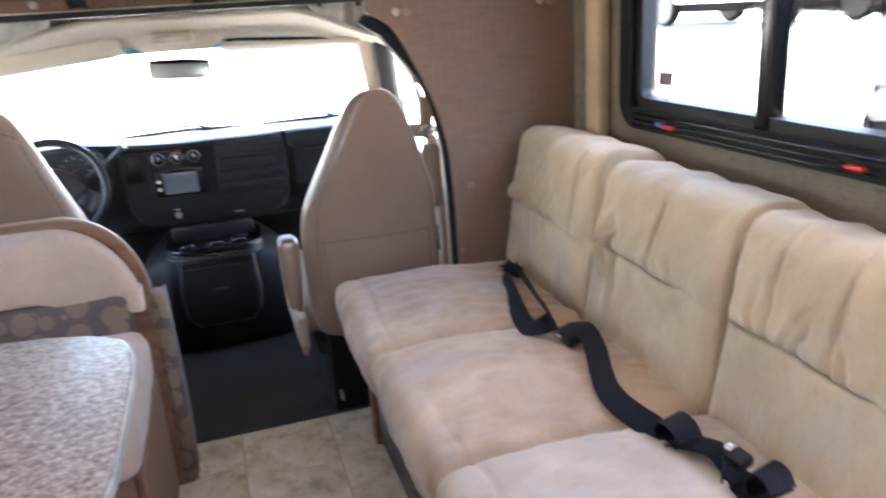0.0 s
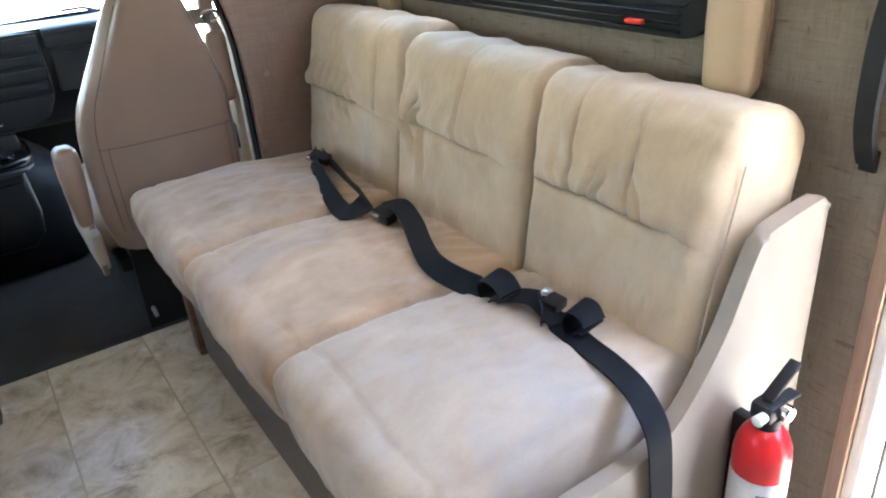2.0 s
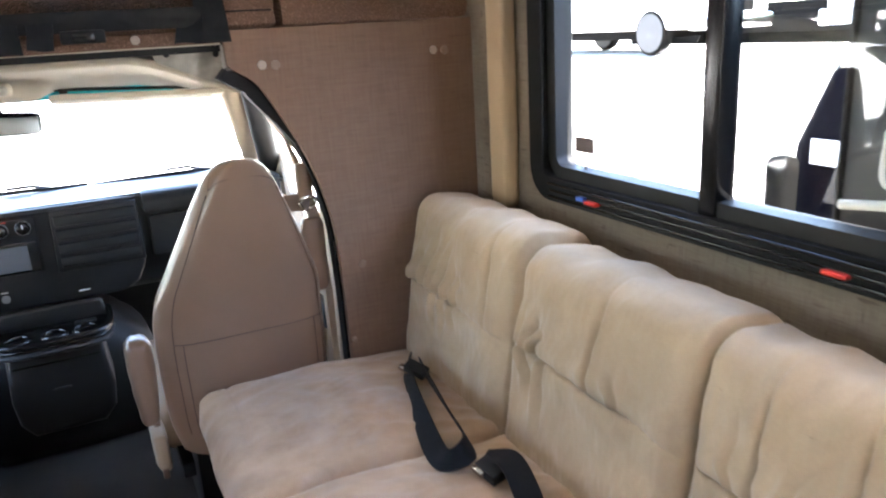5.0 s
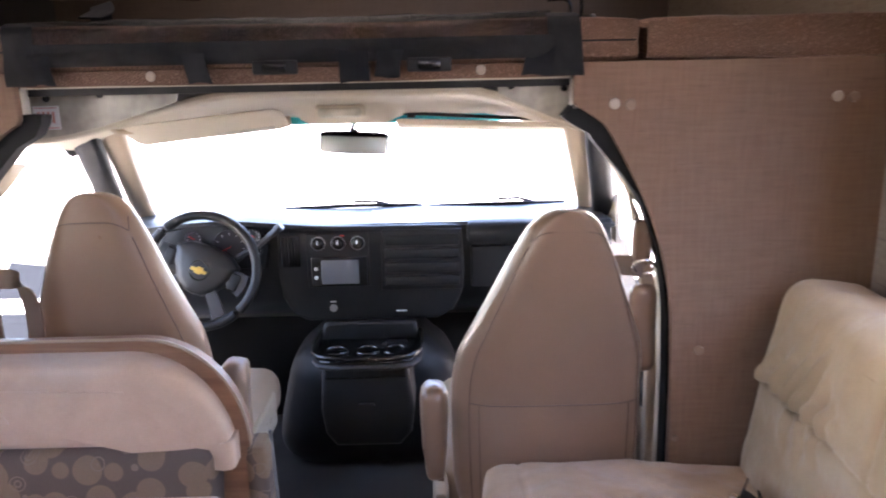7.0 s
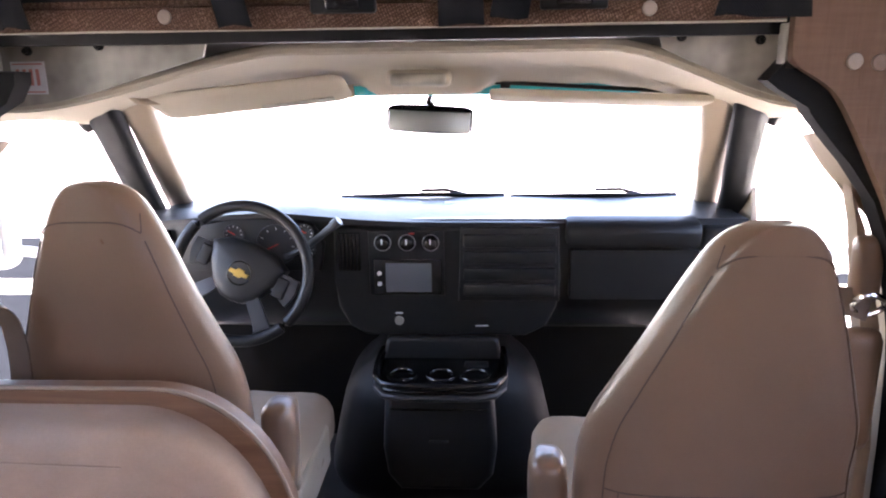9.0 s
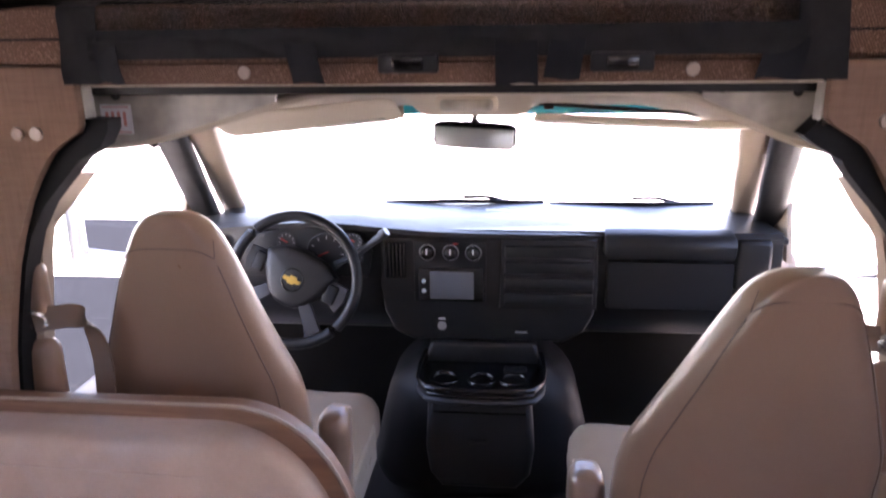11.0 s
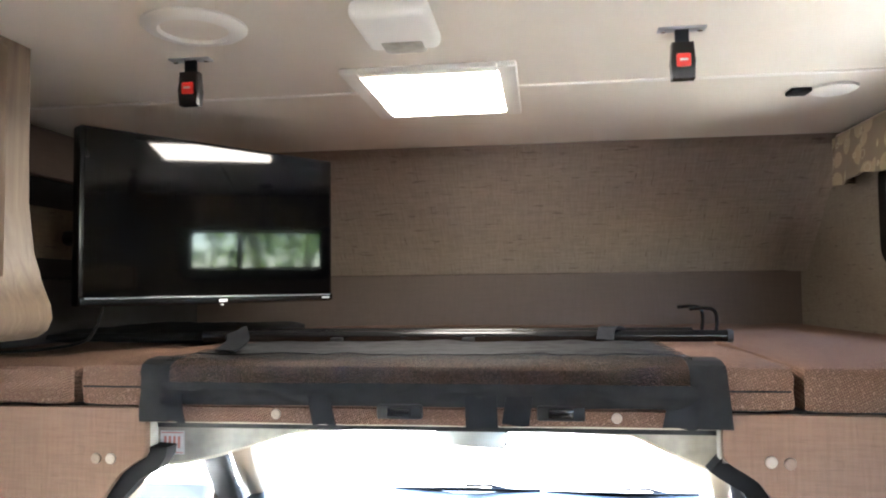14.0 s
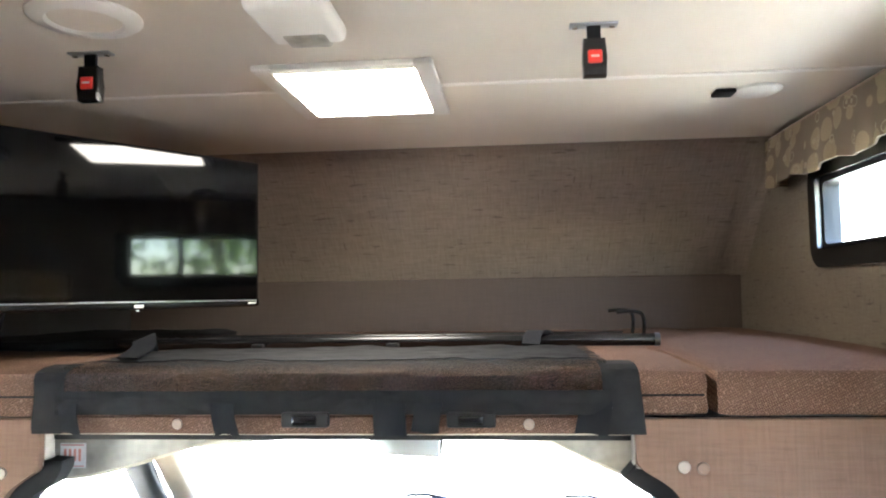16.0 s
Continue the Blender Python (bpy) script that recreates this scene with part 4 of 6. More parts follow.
bw = thing("window_2", (XR, 2.62, BZ0), "black-framed bunk window with rounded corners", "window", kind="structure")
part("window_frame", ring_prism(BY0 - 0.02, BY1 + 0.02, BZ0 - 0.02, BZ1 + 0.02, 0.048, 0.06, XR - 0.02, XR + 0.045), GLOSSBLACK, bw)
part("inner_rim", ring_prism(BY0 + 0.02, BY1 - 0.02, BZ0 + 0.02, BZ1 - 0.02, 0.02, 0.035, XR - 0.004, XR + 0.04), MATTBLACK, bw)
part("mullion", box(XR - 0.006, XR + 0.03, 2.440, 2.462, BZ0 + 0.02, BZ1 - 0.02, 0.003), GLOSSBLACK, bw)
for y0, y1 in ((BY0 + 0.02, 2.445), (2.457, BY1 - 0.02)):
    part("pane", box(XR + 0.016, XR + 0.020, y0, y1, BZ0 + 0.02, BZ1 - 0.02), GLASS, bw).visible_shadow = False


def valance(u, v):
    y = 2.17 + 0.91 * u
    return (XR - 0.050 - 0.006 * math.sin(u * 60) * (1 - v) - 0.012 * (1 - v), y, 1.882 + 0.142 * v - 0.008 * math.sin(u * 22) * (1 - v))


val = thing("bunk_valance", (XR, 2.65, 1.88), "ring-patterned fabric valance over the bunk window", "valance")
part("cloth", sheet(valance, 60, 8, 0.006), RINGS_Y, val)
part("return", box(XR - 0.062, XR - 0.002, 3.074, 3.082, 1.885, 2.022, 0.002), RINGS_Y, val)
part("rail", box(XR - 0.052, XR - 0.002, 2.22, 3.08, 2.020, 2.034, 0.003), WOODTRIM, val)

# driver's side dinette window
dw = thing("window_4", (XL, (LY0 + LY1) / 2, LZ0), "black-framed dinette window", "window", kind="structure")
part("window_frame", ring_prism(LY0 - 0.02, LY1 + 0.02, LZ0 - 0.02, LZ1 + 0.02, 0.05, 0.07, XL - 0.045, XL + 0.02), GLOSSBLACK, dw)
part("pane", box(XL - 0.022, XL - 0.018, LY0 + 0.02, LY1 - 0.02, LZ0 + 0.02, LZ1 - 0.02), GLASS, dw).visible_shadow = False

# entrance: jamb, light edge trim, grab handle
jamb = thing("door_1", (XR, DY1, 0.0), "open entrance doorway with a brown jamb and cream edge trim", "door", kind="structure")
part("jamb_trim", box(XR - 0.012, XR + 0.055, DY1 - 0.012, DY1 + 0.014, 0.0, 1.97, 0.003), WOODTRIM, jamb)
part("edge_trim", box(XR - 0.004, XR + 0.075, DY1 - 0.036, DY1 - 0.0125, -0.05, 1.97, 0.004), WHITEPL, jamb, "cream metal edge trim")
part("jamb_trim", box(XR - 0.012, XR + 0.055, DY0 - 0.03, DY0 + 0.012, 0.0, 1.97, 0.003), WOODTRIM, jamb)
part("weather_strip", tube([(XR + 0.070, DY1 - 0.036, -0.05), (XR + 0.070, DY1 - 0.036, 1.95)], 0.006, 8), MATTBLACK, jamb, "black rubber strip")

# the entrance door, swung right round against the outside wall
od = thing("entrance_door", (XR + 0.12, 0.84, -0.10), "dark entrance door swung open flat against the outside wall", "door")
part("leaf", box(XR + 0.105, XR + 0.140, 0.565, 1.118, -0.08, 1.86, 0.006, 2), DARKPAINT, od)
part("edge_trim", box(XR + 0.100, XR + 0.145, 1.1185, 1.126, -0.08, 1.86, 0.002), MATTBLACK, od)
part("latch_bar", tube([(XR + 0.098, 1.112, 1.040), (XR + 0.094, 1.030, 1.052)], 0.008, 8), WHITEPL, od, "pale latch bar")
part("latch_hook", tube(spline([(XR + 0.096, 1.046, 1.16), (XR + 0.090, 1.045, 1.10), (XR + 0.088, 1.035, 1.082), (XR + 0.090, 1.015, 1.085)], 5), 0.005, 8), WHITEPL, od, "bent pale hook")

hd = thing("grab_handle", (XR, 0.577, 0.80), "black grab handle beside the entrance", "handle")
HY = 0.572
part("grip", ribbon([(XR - 0.008, HY, 0.812), (XR - 0.022, HY, 0.838), (XR - 0.036, HY, 0.88), (XR - 0.041, HY, 0.95), (XR - 0.036, HY, 1.02), (XR - 0.022, HY, 1.064), (XR - 0.008, HY, 1.092)],
                    [(0, 1, 0)] * 7, 0.028, 0.0065), MATTBLACK, hd)
for z in (0.815, 1.085):
    part("foot", box(XR - 0.008, XR, HY - 0.014, HY + 0.014, z - 0.018, z + 0.018, 0.003), MATTBLACK, hd)

# ---- sofa ----
sofa = thing("sofa", (0.8, 1.35, 0.0), "tan microsuede three-seat sofa with black lap belts", "sofa")
part("base", prism([(0.475, 0.0), (0.46, 0.36), (1.15, 0.36), (1.15, 0.0)], "y", 0.655, 2.06, 0.004), KICK, sofa, "grey kick board under the seats")
part("base_end", box(0.455, 0.50, 2.03, 2.085, 0.0, 0.36, 0.004), WALNUT, sofa, "brown wooden end post")
SECT = [(0.648, 1.075), (1.075, 1.560), (1.560, 2.065)]


def seat_shape(seed):
    def fn(u, v, w, co, nor):
        if w > 0.2:
            co.z += 0.010 * dip(u, -0.2, 0.5) - 0.008 * dip(u, 1.0, 0.35)
            co.z -= 0.0045 * dip(u, -0.74 + 0.03 * math.sin(v * 3), 0.014)
            co.z -= 0.014 * smoothstep(0.945, 1.0, abs(v))
            fan = noise.noise(Vector((u * 1.3 + seed * 3, v * 5 + 1.5 * u, seed)))
            co.z += 0.0045 * (1 - abs(fan) * 3) * smoothstep(-0.3, 0.4, u) * (1 if abs(fan) < 0.33 else 0)
            co.z += 0.0035 * noise.noise(Vector((u * 2.4 + seed, v * 7 + 0.7 * math.sin(u * 5), seed))) * (1 - dip(u, -1, 0.3))
            co.z += 0.0022 * (1 - abs(noise.noise(Vector((u * 3 + seed * 2, v * 9 + math.sin(u * 6 + seed), 4)))) * 2) * smoothstep(-0.7, 0.2, u)
        if u < -0.6:
            co.x += 0.045 * (1 - w) * 0.5 * smoothstep(-0.6, -1.0, u)
            co.x += 0.006 * noise.noise(Vector((v * 4 + seed, w * 2, 1)))
        return co
    return fn


for i, (y0, y1) in enumerate(SECT):
    b = cushion(0.60, y1 - y0 - 0.004, 0.205, (0.055, 0.03, 0.055), (90, 64, 14), (0.012, 0.003, 0.020), seat_shape(i + 1), i + 1, 0.004)
    b.transform(Matrix.Translation((0.665, (y0 + y1) / 2, 0.440)) @ Matrix.Rotation(radians(1.5), 4, "Y"))
    part("seat_cushion", b, SUEDE_GREY if i == 0 else SUEDE_SEAT, sofa, "greyed tan suede seat cushion" if i == 0 else "brown-soiled tan suede seat cushion", angle=70)


def crease(x, c, w):
    return math.exp(-abs(x - c) / w)


def back_shape(seed, seams, cross, drop, folds):
    """Tufting of a back cushion. seams: places of the upright seams above the cross seam; cross: its height at the near and far end,
    then where its deep part begins and ends; drop: how far the top has sunk; folds: (place, lean, length, depth) of each fold that
    rises (or, with a negative length, falls) from the cross seam."""
    w0, w1, v0, v1 = cross

    def fn(u, v, w, co, nor):
        co.z -= drop * smoothstep(-0.3, 1.0, w)
        if u < -0.3:
            wl = w0 + (w1 - w0) * (0.5 + 0.5 * v) + 0.05 * (1 - v * v)
            deep = smoothstep(v0 - 0.12, v0 + 0.10, v) * (1 - smoothstep(v1 - 0.06, v1 + 0.06, v))
            rim = 1 - smoothstep(0.78, 1.0, abs(v))
            above = smoothstep(wl, wl + 0.04, w) * (1 - 0.6 * smoothstep(0.55, 1.0, w))
            co.x += (0.005 + 0.022 * deep) * crease(w, wl, 0.014) * rim
            co.x -= (0.004 + 0.005 * deep) * dip(w, wl + 0.11, 0.10) * rim + 0.005 * dip(w, wl - 0.12, 0.11) * rim
            co.z -= 0.006 * dip(w, wl + 0.03, 0.04) * deep
            co.x -= (0.012 * dip(w, 0.45, 0.35) + 0.012 * dip(w, -0.5, 0.38)) * (1 - smoothstep(0.80, 1.0, abs(v)))
            for s in seams:
                sv = s + 0.05 * (w - 0.3)
                co.x += 0.013 * crease(v, sv, 0.014) * above
                co.x -= 0.002 * (dip(v, sv - 0.06, 0.05) + dip(v, sv + 0.06, 0.05)) * above
            for pv, lean, ln, dp in folds:
                h = (w - wl) / ln
                if -0.05 < h < 1.4:
                    sv = pv + lean * (w - wl) + 0.02 * math.sin(7 * h + pv * 9)
                    fade = smoothstep(-0.05, 0.10, h) * (1 - smoothstep(0.45, 1.35, h))
                    wd = 0.020 + 0.022 * max(0.0, h)
                    co.x += 1.6 * dp * fade * (crease(v, sv, wd) - 0.75 * dip(v, sv + 2.2 * wd, 1.6 * wd))
            co.x += 0.007 * noise.noise(Vector((v * 2.6 + seed * 5, w * 2.2, seed))) + 0.0035 * noise.noise(Vector((v * 5 + w * 3, w * 3.2 - v * 2 + seed, 3))) + 0.0012 * noise.noise(Vector((v * 22, w * 9, seed)))
            if seed > 1 or v > 0:
                co.x += 0.014 * smoothstep(0.955, 1.0, abs(v)) + 0.006 * smoothstep(0.86, 1.0, abs(v))
        if w > 0.7:
            co.z += 0.006 * noise.noise(Vector((v * 3.5 + seed, 2, 5)))
            co.z -= 0.002 * smoothstep(0.9, 1.0, abs(v))
        if seed == 1 and v < -0.80:
            r = (-v - 0.80) / 0.20
            if u < 0.2:
                co.x += 0.034 * r ** 3 * smoothstep(0.2, -0.6, u)
            co.z -= 0.030 * r ** 3 * smoothstep(0.55, 1.0, w)
        return co
    return fn


BACKS = [(SECT[0], (-0.22, 0.42), (0.02, 0.10, -0.52, 0.93), 0.036,
          [(0.10, -0.30, 0.35, 0.005), (0.25, -0.55, 0.40, 0.006), (-0.38, 0.35, 0.45, 0.004), (0.55, 0.15, 0.5, 0.004)]),
         (SECT[1], (-0.12,), (0.04, 0.14, -0.45, 0.74), 0.024,
          [(0.70, -0.35, 0.32, 0.014), (0.60, -0.45, 0.22, 0.010), (0.80, -0.20, 0.26, 0.008), (0.76, 0.40, -0.34, 0.012), (0.50, 0.12, -0.55, 0.009), (-0.40, 0.1, 0.3, 0.004)]),
         (SECT[2], (-0.62,), (0.02, 0.12, -0.20, 0.86), 0.005,
          [(0.74, -0.55, 0.30, 0.015), (0.52, -0.50, 0.46, 0.015), (0.36, -0.42, 0.52, 0.014), (0.20, -0.38, 0.46, 0.013), (0.02, -0.28, 0.36, 0.010), (-0.14, -0.2, 0.28, 0.006),
           (0.30, 0.10, -0.30, 0.006), (0.10, 0.15, -0.34, 0.006), (-0.08, 0.2, -0.26, 0.005)])]
for i, ((y0, y1), seams, cross, drop, folds) in enumerate(BACKS):
    b = cushion(0.19, y1 - y0 - 0.003, 0.50, (0.060, 0.012, 0.060), (8, 190, 170), (0.010, 0.0, 0.002), back_shape(i + 1, seams, cross, drop, folds), i + 5, 0.003)
    b.transform(Matrix.Translation((1.040, (y0 + y1) / 2, 0.690)) @ Matrix.Rotation(radians(9.0), 4, "Y"))
    part("back_cushion", b, SUEDE, sofa, angle=75)
part("end_piping", tube(spline([(0.918, 0.6485, 0.49), (0.955, 0.6480, 0.67), (0.982, 0.6482, 0.77), (1.000, 0.6495, 0.835)], 6), 0.0022, 8), SUEDE_SEAT, sofa, "stitched end seam")
ARM = [(0.44, 0.02), (0.42, 0.40), (0.44, 0.448), (0.60, 0.452), (0.76, 0.456), (0.83, 0.485), (0.885, 0.545), (0.928, 0.610), (0.957, 0.675), (0.982, 0.727), (1.000, 0.745), (1.05, 0.754), (1.12, 0.762), (1.145, 0.757), (1.153, 0.738), (1.153, 0.02)]
part("arm", prism([tuple(p.xy) for p in spline([(x, z, 0) for x, z in ARM[1:-1]], 4)] + [(1.153, 0.02), (0.44, 0.02)], "y", 0.598, 0.626, 0.010, 3), ARMVINYL, sofa, "cream vinyl-covered end panel")


# lap belts on the sofa
def belt(name, label, pieces, buckles):
    t = thing(name, pieces[0][0][0], label, "seat belt", "sofa lap belts")
    for pts, sides_, w in pieces:
        part("webbing", ribbon(pts, sides_, w, per=10), WEBBING, t)
    for (x, y, z), turn, mat, size in buckles:
        b = box(-size[0] / 2, size[0] / 2, -size[1] / 2, size[1] / 2, -size[2] / 2, size[2] / 2, 0.004)
        b.transform(Matrix.Translation((x, y, z)) @ turn.to_matrix().to_4x4())
        part("buckle", b, mat, t, "chrome tongue" if mat is CHROME else "black plastic buckle")
    return t


def fold(x, y, z, length, height, w):
    """Webbing folded back over itself in a fat loop that lies along the sofa."""
    h = height / 2
    side = [(-length, 0.0), (-length * 0.4, -h * 0.2), (length * 0.25, -h * 0.9), (length * 0.75, -h * 0.7), (length, 0.0), (length * 0.75, h * 0.75), (length * 0.2, h), (-length * 0.45, h * 0.85), (-length * 0.9, h * 0.2)]
    return ([(x + 0.006 * k / 8, y + a / 2, z + h + c) for k, (a, c) in enumerate(side)], [(1, 0.12, 0.15)] * len(side), w)


E1 = Euler((0.3, -0.3, 0.5))
E2 = Euler((0.1, -0.15, 0.15))
belt("lap_belt", "black lap belt in a loose loop on the sofa seat", [
    ([(0.865, 1.90, 0.570), (0.83, 1.84, 0.576), (0.80, 1.74, 0.574), (0.768, 1.62, 0.568), (0.742, 1.51, 0.570), (0.737, 1.455, 0.580), (0.765, 1.435, 0.592), (0.795, 1.47, 0.590), (0.815, 1.57, 0.586), (0.84, 1.70, 0.584), (0.868, 1.84, 0.580)],
     [(0.3, 0, 1), (0.4, 0, 1), (0.5, 0, 1), (0.7, 0, 0.7), (1, 0.2, 0.4), (0.6, 1, 0.4), (-0.2, 1, 0.7), (-0.4, 0.4, 1), (-0.4, 0.2, 1), (-0.3, 0, 1), (-0.2, 0, 1)], 0.044)],
    [((0.822, 1.828, 0.588), E1, CHROME, (0.016, 0.032, 0.012)), ((0.838, 1.80, 0.594), E1, MATTBLACK, (0.030, 0.055, 0.022))])
belt("lap_belt", "black lap belt lying along the sofa seat joint", [
    ([(0.80, 1.425, 0.578), (0.822, 1.372, 0.598), (0.806, 1.29, 0.590), (0.778, 1.215, 0.580), (0.756, 1.150, 0.574), (0.750, 1.10, 0.572), (0.753, 1.05, 0.572), (0.760, 0.99, 0.574)],
     [(1, 0.4, 0.3), (1, 0.3, 0.15), (1, 0.25, 0.1), (1, 0.25, 0.05), (0.9, 0.3, 0.3), (0.6, 0.2, 0.7), (0.4, 0.2, 0.9), (0.3, 0.4, 0.8)], 0.047),
    fold(0.776, 0.960, 0.560, 0.070, 0.042, 0.047)],
    [((0.772, 1.392, 0.580), E2, CHROME, (0.014, 0.03, 0.012)), ((0.792, 1.385, 0.578), E2, MATTBLACK, (0.032, 0.055, 0.024))])
belt("lap_belt", "black lap belt running off the end of the sofa", [
    ([(0.786, 0.945, 0.570), (0.796, 0.915, 0.580), (0.803, 0.885, 0.584), (0.803, 0.855, 0.574), (0.802, 0.825, 0.564)],
     [(1, 0.25, 0.2), (1, 0.25, 0.2), (1, 0.2, 0.2), (1, 0.2, 0.1), (1, 0.2, 0)], 0.040),
    ([(0.800, 0.872, 0.596), (0.788, 0.852, 0.584), (0.772, 0.836, 0.566)], [(0.5, 0.8, 0), (0.6, 0.8, 0), (0.7, 0.7, 0)], 0.036),
    fold(0.812, 0.785, 0.562, 0.052, 0.046, 0.047),
    ([(0.806, 0.85, 0.563), (0.800, 0.80, 0.562), (0.794, 0.75, 0.561), (0.790, 0.70, 0.559), (0.786, 0.655, 0.552), (0.781, 0.622, 0.538), (0.776, 0.590, 0.505), (0.780, 0.583, 0.44), (0.788, 0.583, 0.34), (0.792, 0.583, 0.20), (0.794, 0.586, 0.06)],
     [(1, 0.2, 0.1), (1, 0.2, 0), (1, 0.15, 0), (1, 0.1, 0), (1, 0.1, 0), (1, 0, 0), (1, 0, 0), (1, 0, 0), (1, 0, 0), (1, 0, 0), (1, 0, 0)], 0.047)],
    [((0.818, 0.878, 0.594), E2, CHROME, (0.024, 0.018, 0.009)), ((0.822, 0.862, 0.580), E2, MATTBLACK, (0.032, 0.036, 0.020))])

# ---- fire extinguisher on the sofa's end panel ----
fx = thing("fire_extinguisher", (0.958, 0.535, 0.14), "red fire extinguisher with a black valve on the sofa end panel", "extinguisher")
EX, EY, EZ = 0.958, 0.535, -0.028
part("cylinder", lathe([(0.030, 0.175), (0.040, 0.18), (0.0435, 0.19), (0.0435, 0.435), (0.041, 0.455), (0.034, 0.473), (0.024, 0.486), (0.018, 0.490), (0.001, 0.490)], (EX, EY, EZ), "z", 36), RED, fx)
part("label", lathe([(0.0437, 0.27), (0.0441, 0.272), (0.0441, 0.402), (0.0437, 0.404)], (EX, EY, EZ), "z", 36), LABEL, fx, "white printed label")
lbx = Vector((-0.55, -0.835, 0))
for k in range(9):
    a0 = math.atan2(lbx.y, lbx.x) + (0.28 if k % 2 else -0.32)
    p = Vector((EX + 0.0446 * math.cos(a0), EY + 0.0446 * math.sin(a0), EZ + 0.288 + 0.0115 * k))
    b = box(-0.014 + 0.004 * (k % 3), 0.014, -0.0008, 0.0008, -0.0022, 0.0022)
    b.transform(Matrix.Translation(p) @ Matrix.Rotation(a0 + math.pi / 2, 4, "Z"))
    part("text_bar", b, PINKINK if k in (3, 7) else INK, fx)
part("collar", lathe([(0.019, 0.486), (0.021, 0.492), (0.021, 0.508), (0.016, 0.512), (0.001, 0.512)], (EX, EY, EZ), "z", 20), MATTBLACK, fx)
valve = part("valve", box(EX - 0.024, EX + 0.022, EY - 0.018, EY + 0.018, EZ + 0.506, EZ + 0.536, 0.006), MATTBLACK, fx)
part("nozzle", lathe([(0.008, 0.0), (0.009, 0.018), (0.006, 0.020), (0.001, 0.020)], (EX - 0.024, EY - 0.008, EZ + 0.52), "-x", 14), WHITEPL, valve, "pale nozzle")
part("gauge", lathe([(0.014, 0.0), (0.014, 0.010), (0.011, 0.013), (0.001, 0.013)], (EX + 0.008, EY - 0.018, EZ + 0.520), "y", 18), CHROME, valve, "round pressure gauge")
part("lever", turned(box(-0.012, 0.065, -0.010, 0.010, -0.004, 0.004, 0.003), Matrix.Translation((EX, EY, EZ + 0.545)) @ Matrix.Rotation(radians(-32), 4, "Y")), MATTBLACK, fx)
part("carry_handle", turned(box(-0.010, 0.055, -0.011, 0.011, -0.003, 0.003, 0.002), Matrix.Translation((EX + 0.012, EY, EZ + 0.525)) @ Matrix.Rotation(radians(8), 4, "Y")), MATTBLACK, fx)
part("bracket", box(EX + 0.008, EX + 0.030, EY + 0.036, 0.599, 0.20, 0.44, 0.003), MATTBLACK, fx)

# ---- dinette ----
din = thing("dinette_bench", (-0.6, 1.9, 0.0), "dinette bench with a wood-edged rounded back and patterned upholstery", "bench")


def shoulder(inset, x_left, z_low):
    top, right = 0.836 - inset, -0.108 - inset
    pts = [(x_left, z_low), (x_left, top)]
    for k in range(13):
        a = radians(90 - 90 * k / 12)
        pts.append((right - 0.20 + 0.20 * math.cos(a), top - 0.24 + 0.24 * math.sin(a)))
    pts.append((right, z_low))
    return pts


part("back_panel", prism(shoulder(0.0, XL + 0.004, 0.0), "y", 2.056, 2.094, 0.004), WALNUT, din, "brown wooden back panel")


part("edge_strip", tube([(x, 2.062, z + 0.001) for x, z in shoulder(-0.001, XL + 0.01, 0.45)[1:]], 0.0035, 6), SEAT_EDGE, din, "pale edge strip along the panel")


def outline_cushion(outline, y0, y1, puff, n=9):
    """A cushion with that x-z outline: rounded rim towards y0 and a bulging face."""
    b = bmesh.new()
    cx = sum(p[0] for p in outline) / len(outline)
    cz = sum(p[1] for p in outline) / len(outline)
    steps = [(1.0, y1), (1.0, y0 + 0.03), (0.99, y0 + 0.016), (0.965, y0 + 0.006), (0.92, y0)] + [(0.92 - 0.115 * k, y0 - puff * (1 - (0.92 - 0.115 * k) ** 2)) for k in range(1, 8)]
    rows = [[b.verts.new((cx + (x - cx) * s, y, cz + (z - cz) * s)) for x, z in outline] for s, y in steps]
    m = len(outline)
    for r0, r1 in zip(rows, rows[1:]):
        for k in range(m):
            b.faces.new((r0[k], r0[(k + 1) % m], r1[(k + 1) % m], r1[k]))
    b.faces.new(rows[-1])
    b.faces.new(rows[0])
    return b


def dense(pts, step=0.03):
    out = []
    for (a0, b0), (a1, b1) in zip(pts, pts[1:] + pts[:1]):
        n = max(1, int(math.hypot(a1 - a0, b1 - b0) / step))
        out += [(a0 + (a1 - a0) * k / n, b0 + (b1 - b0) * k / n) for k in range(n)]
    return out


part("head_cushion", outline_cushion(dense(shoulder(0.020, XL + 0.03, 0.638)), 1.985, 2.055, 0.012), SUEDE_PINK, din, "dusty tan suede upper back cushion")
part("seam_cord", tube([(XL + 0.05, 1.972, 0.775), (-0.6, 1.972, 0.772), (-0.32, 1.976, 0.762)], 0.0015, 6), SUEDE_PINK, din)
part("back_cushion", turned(cushion(0.90, 0.085, 0.235, 0.022, (30, 5, 10), (0, 0.010, 0), rough=0.003), Matrix.Translation((-0.612, 2.010, 0.520))), RINGS_X, din, "brown ring-patterned lower back cushion")
part("seat_cushion", turned(cushion(0.965, 0.52, 0.16, 0.05, (30, 20, 8), (0, 0.01, 0.014), rough=0.005), Matrix.Translation((-0.610, 1.745, 0.460))), SUEDE_PINK, din, "dusty tan suede seat cushion")
part("end_panel", prism([(1.53, 0.0), (1.53, 0.375), (2.052, 0.375), (2.052, 0.0)], "x", -0.153, -0.135, 0.003), WALNUT, din, "brown wooden end panel")
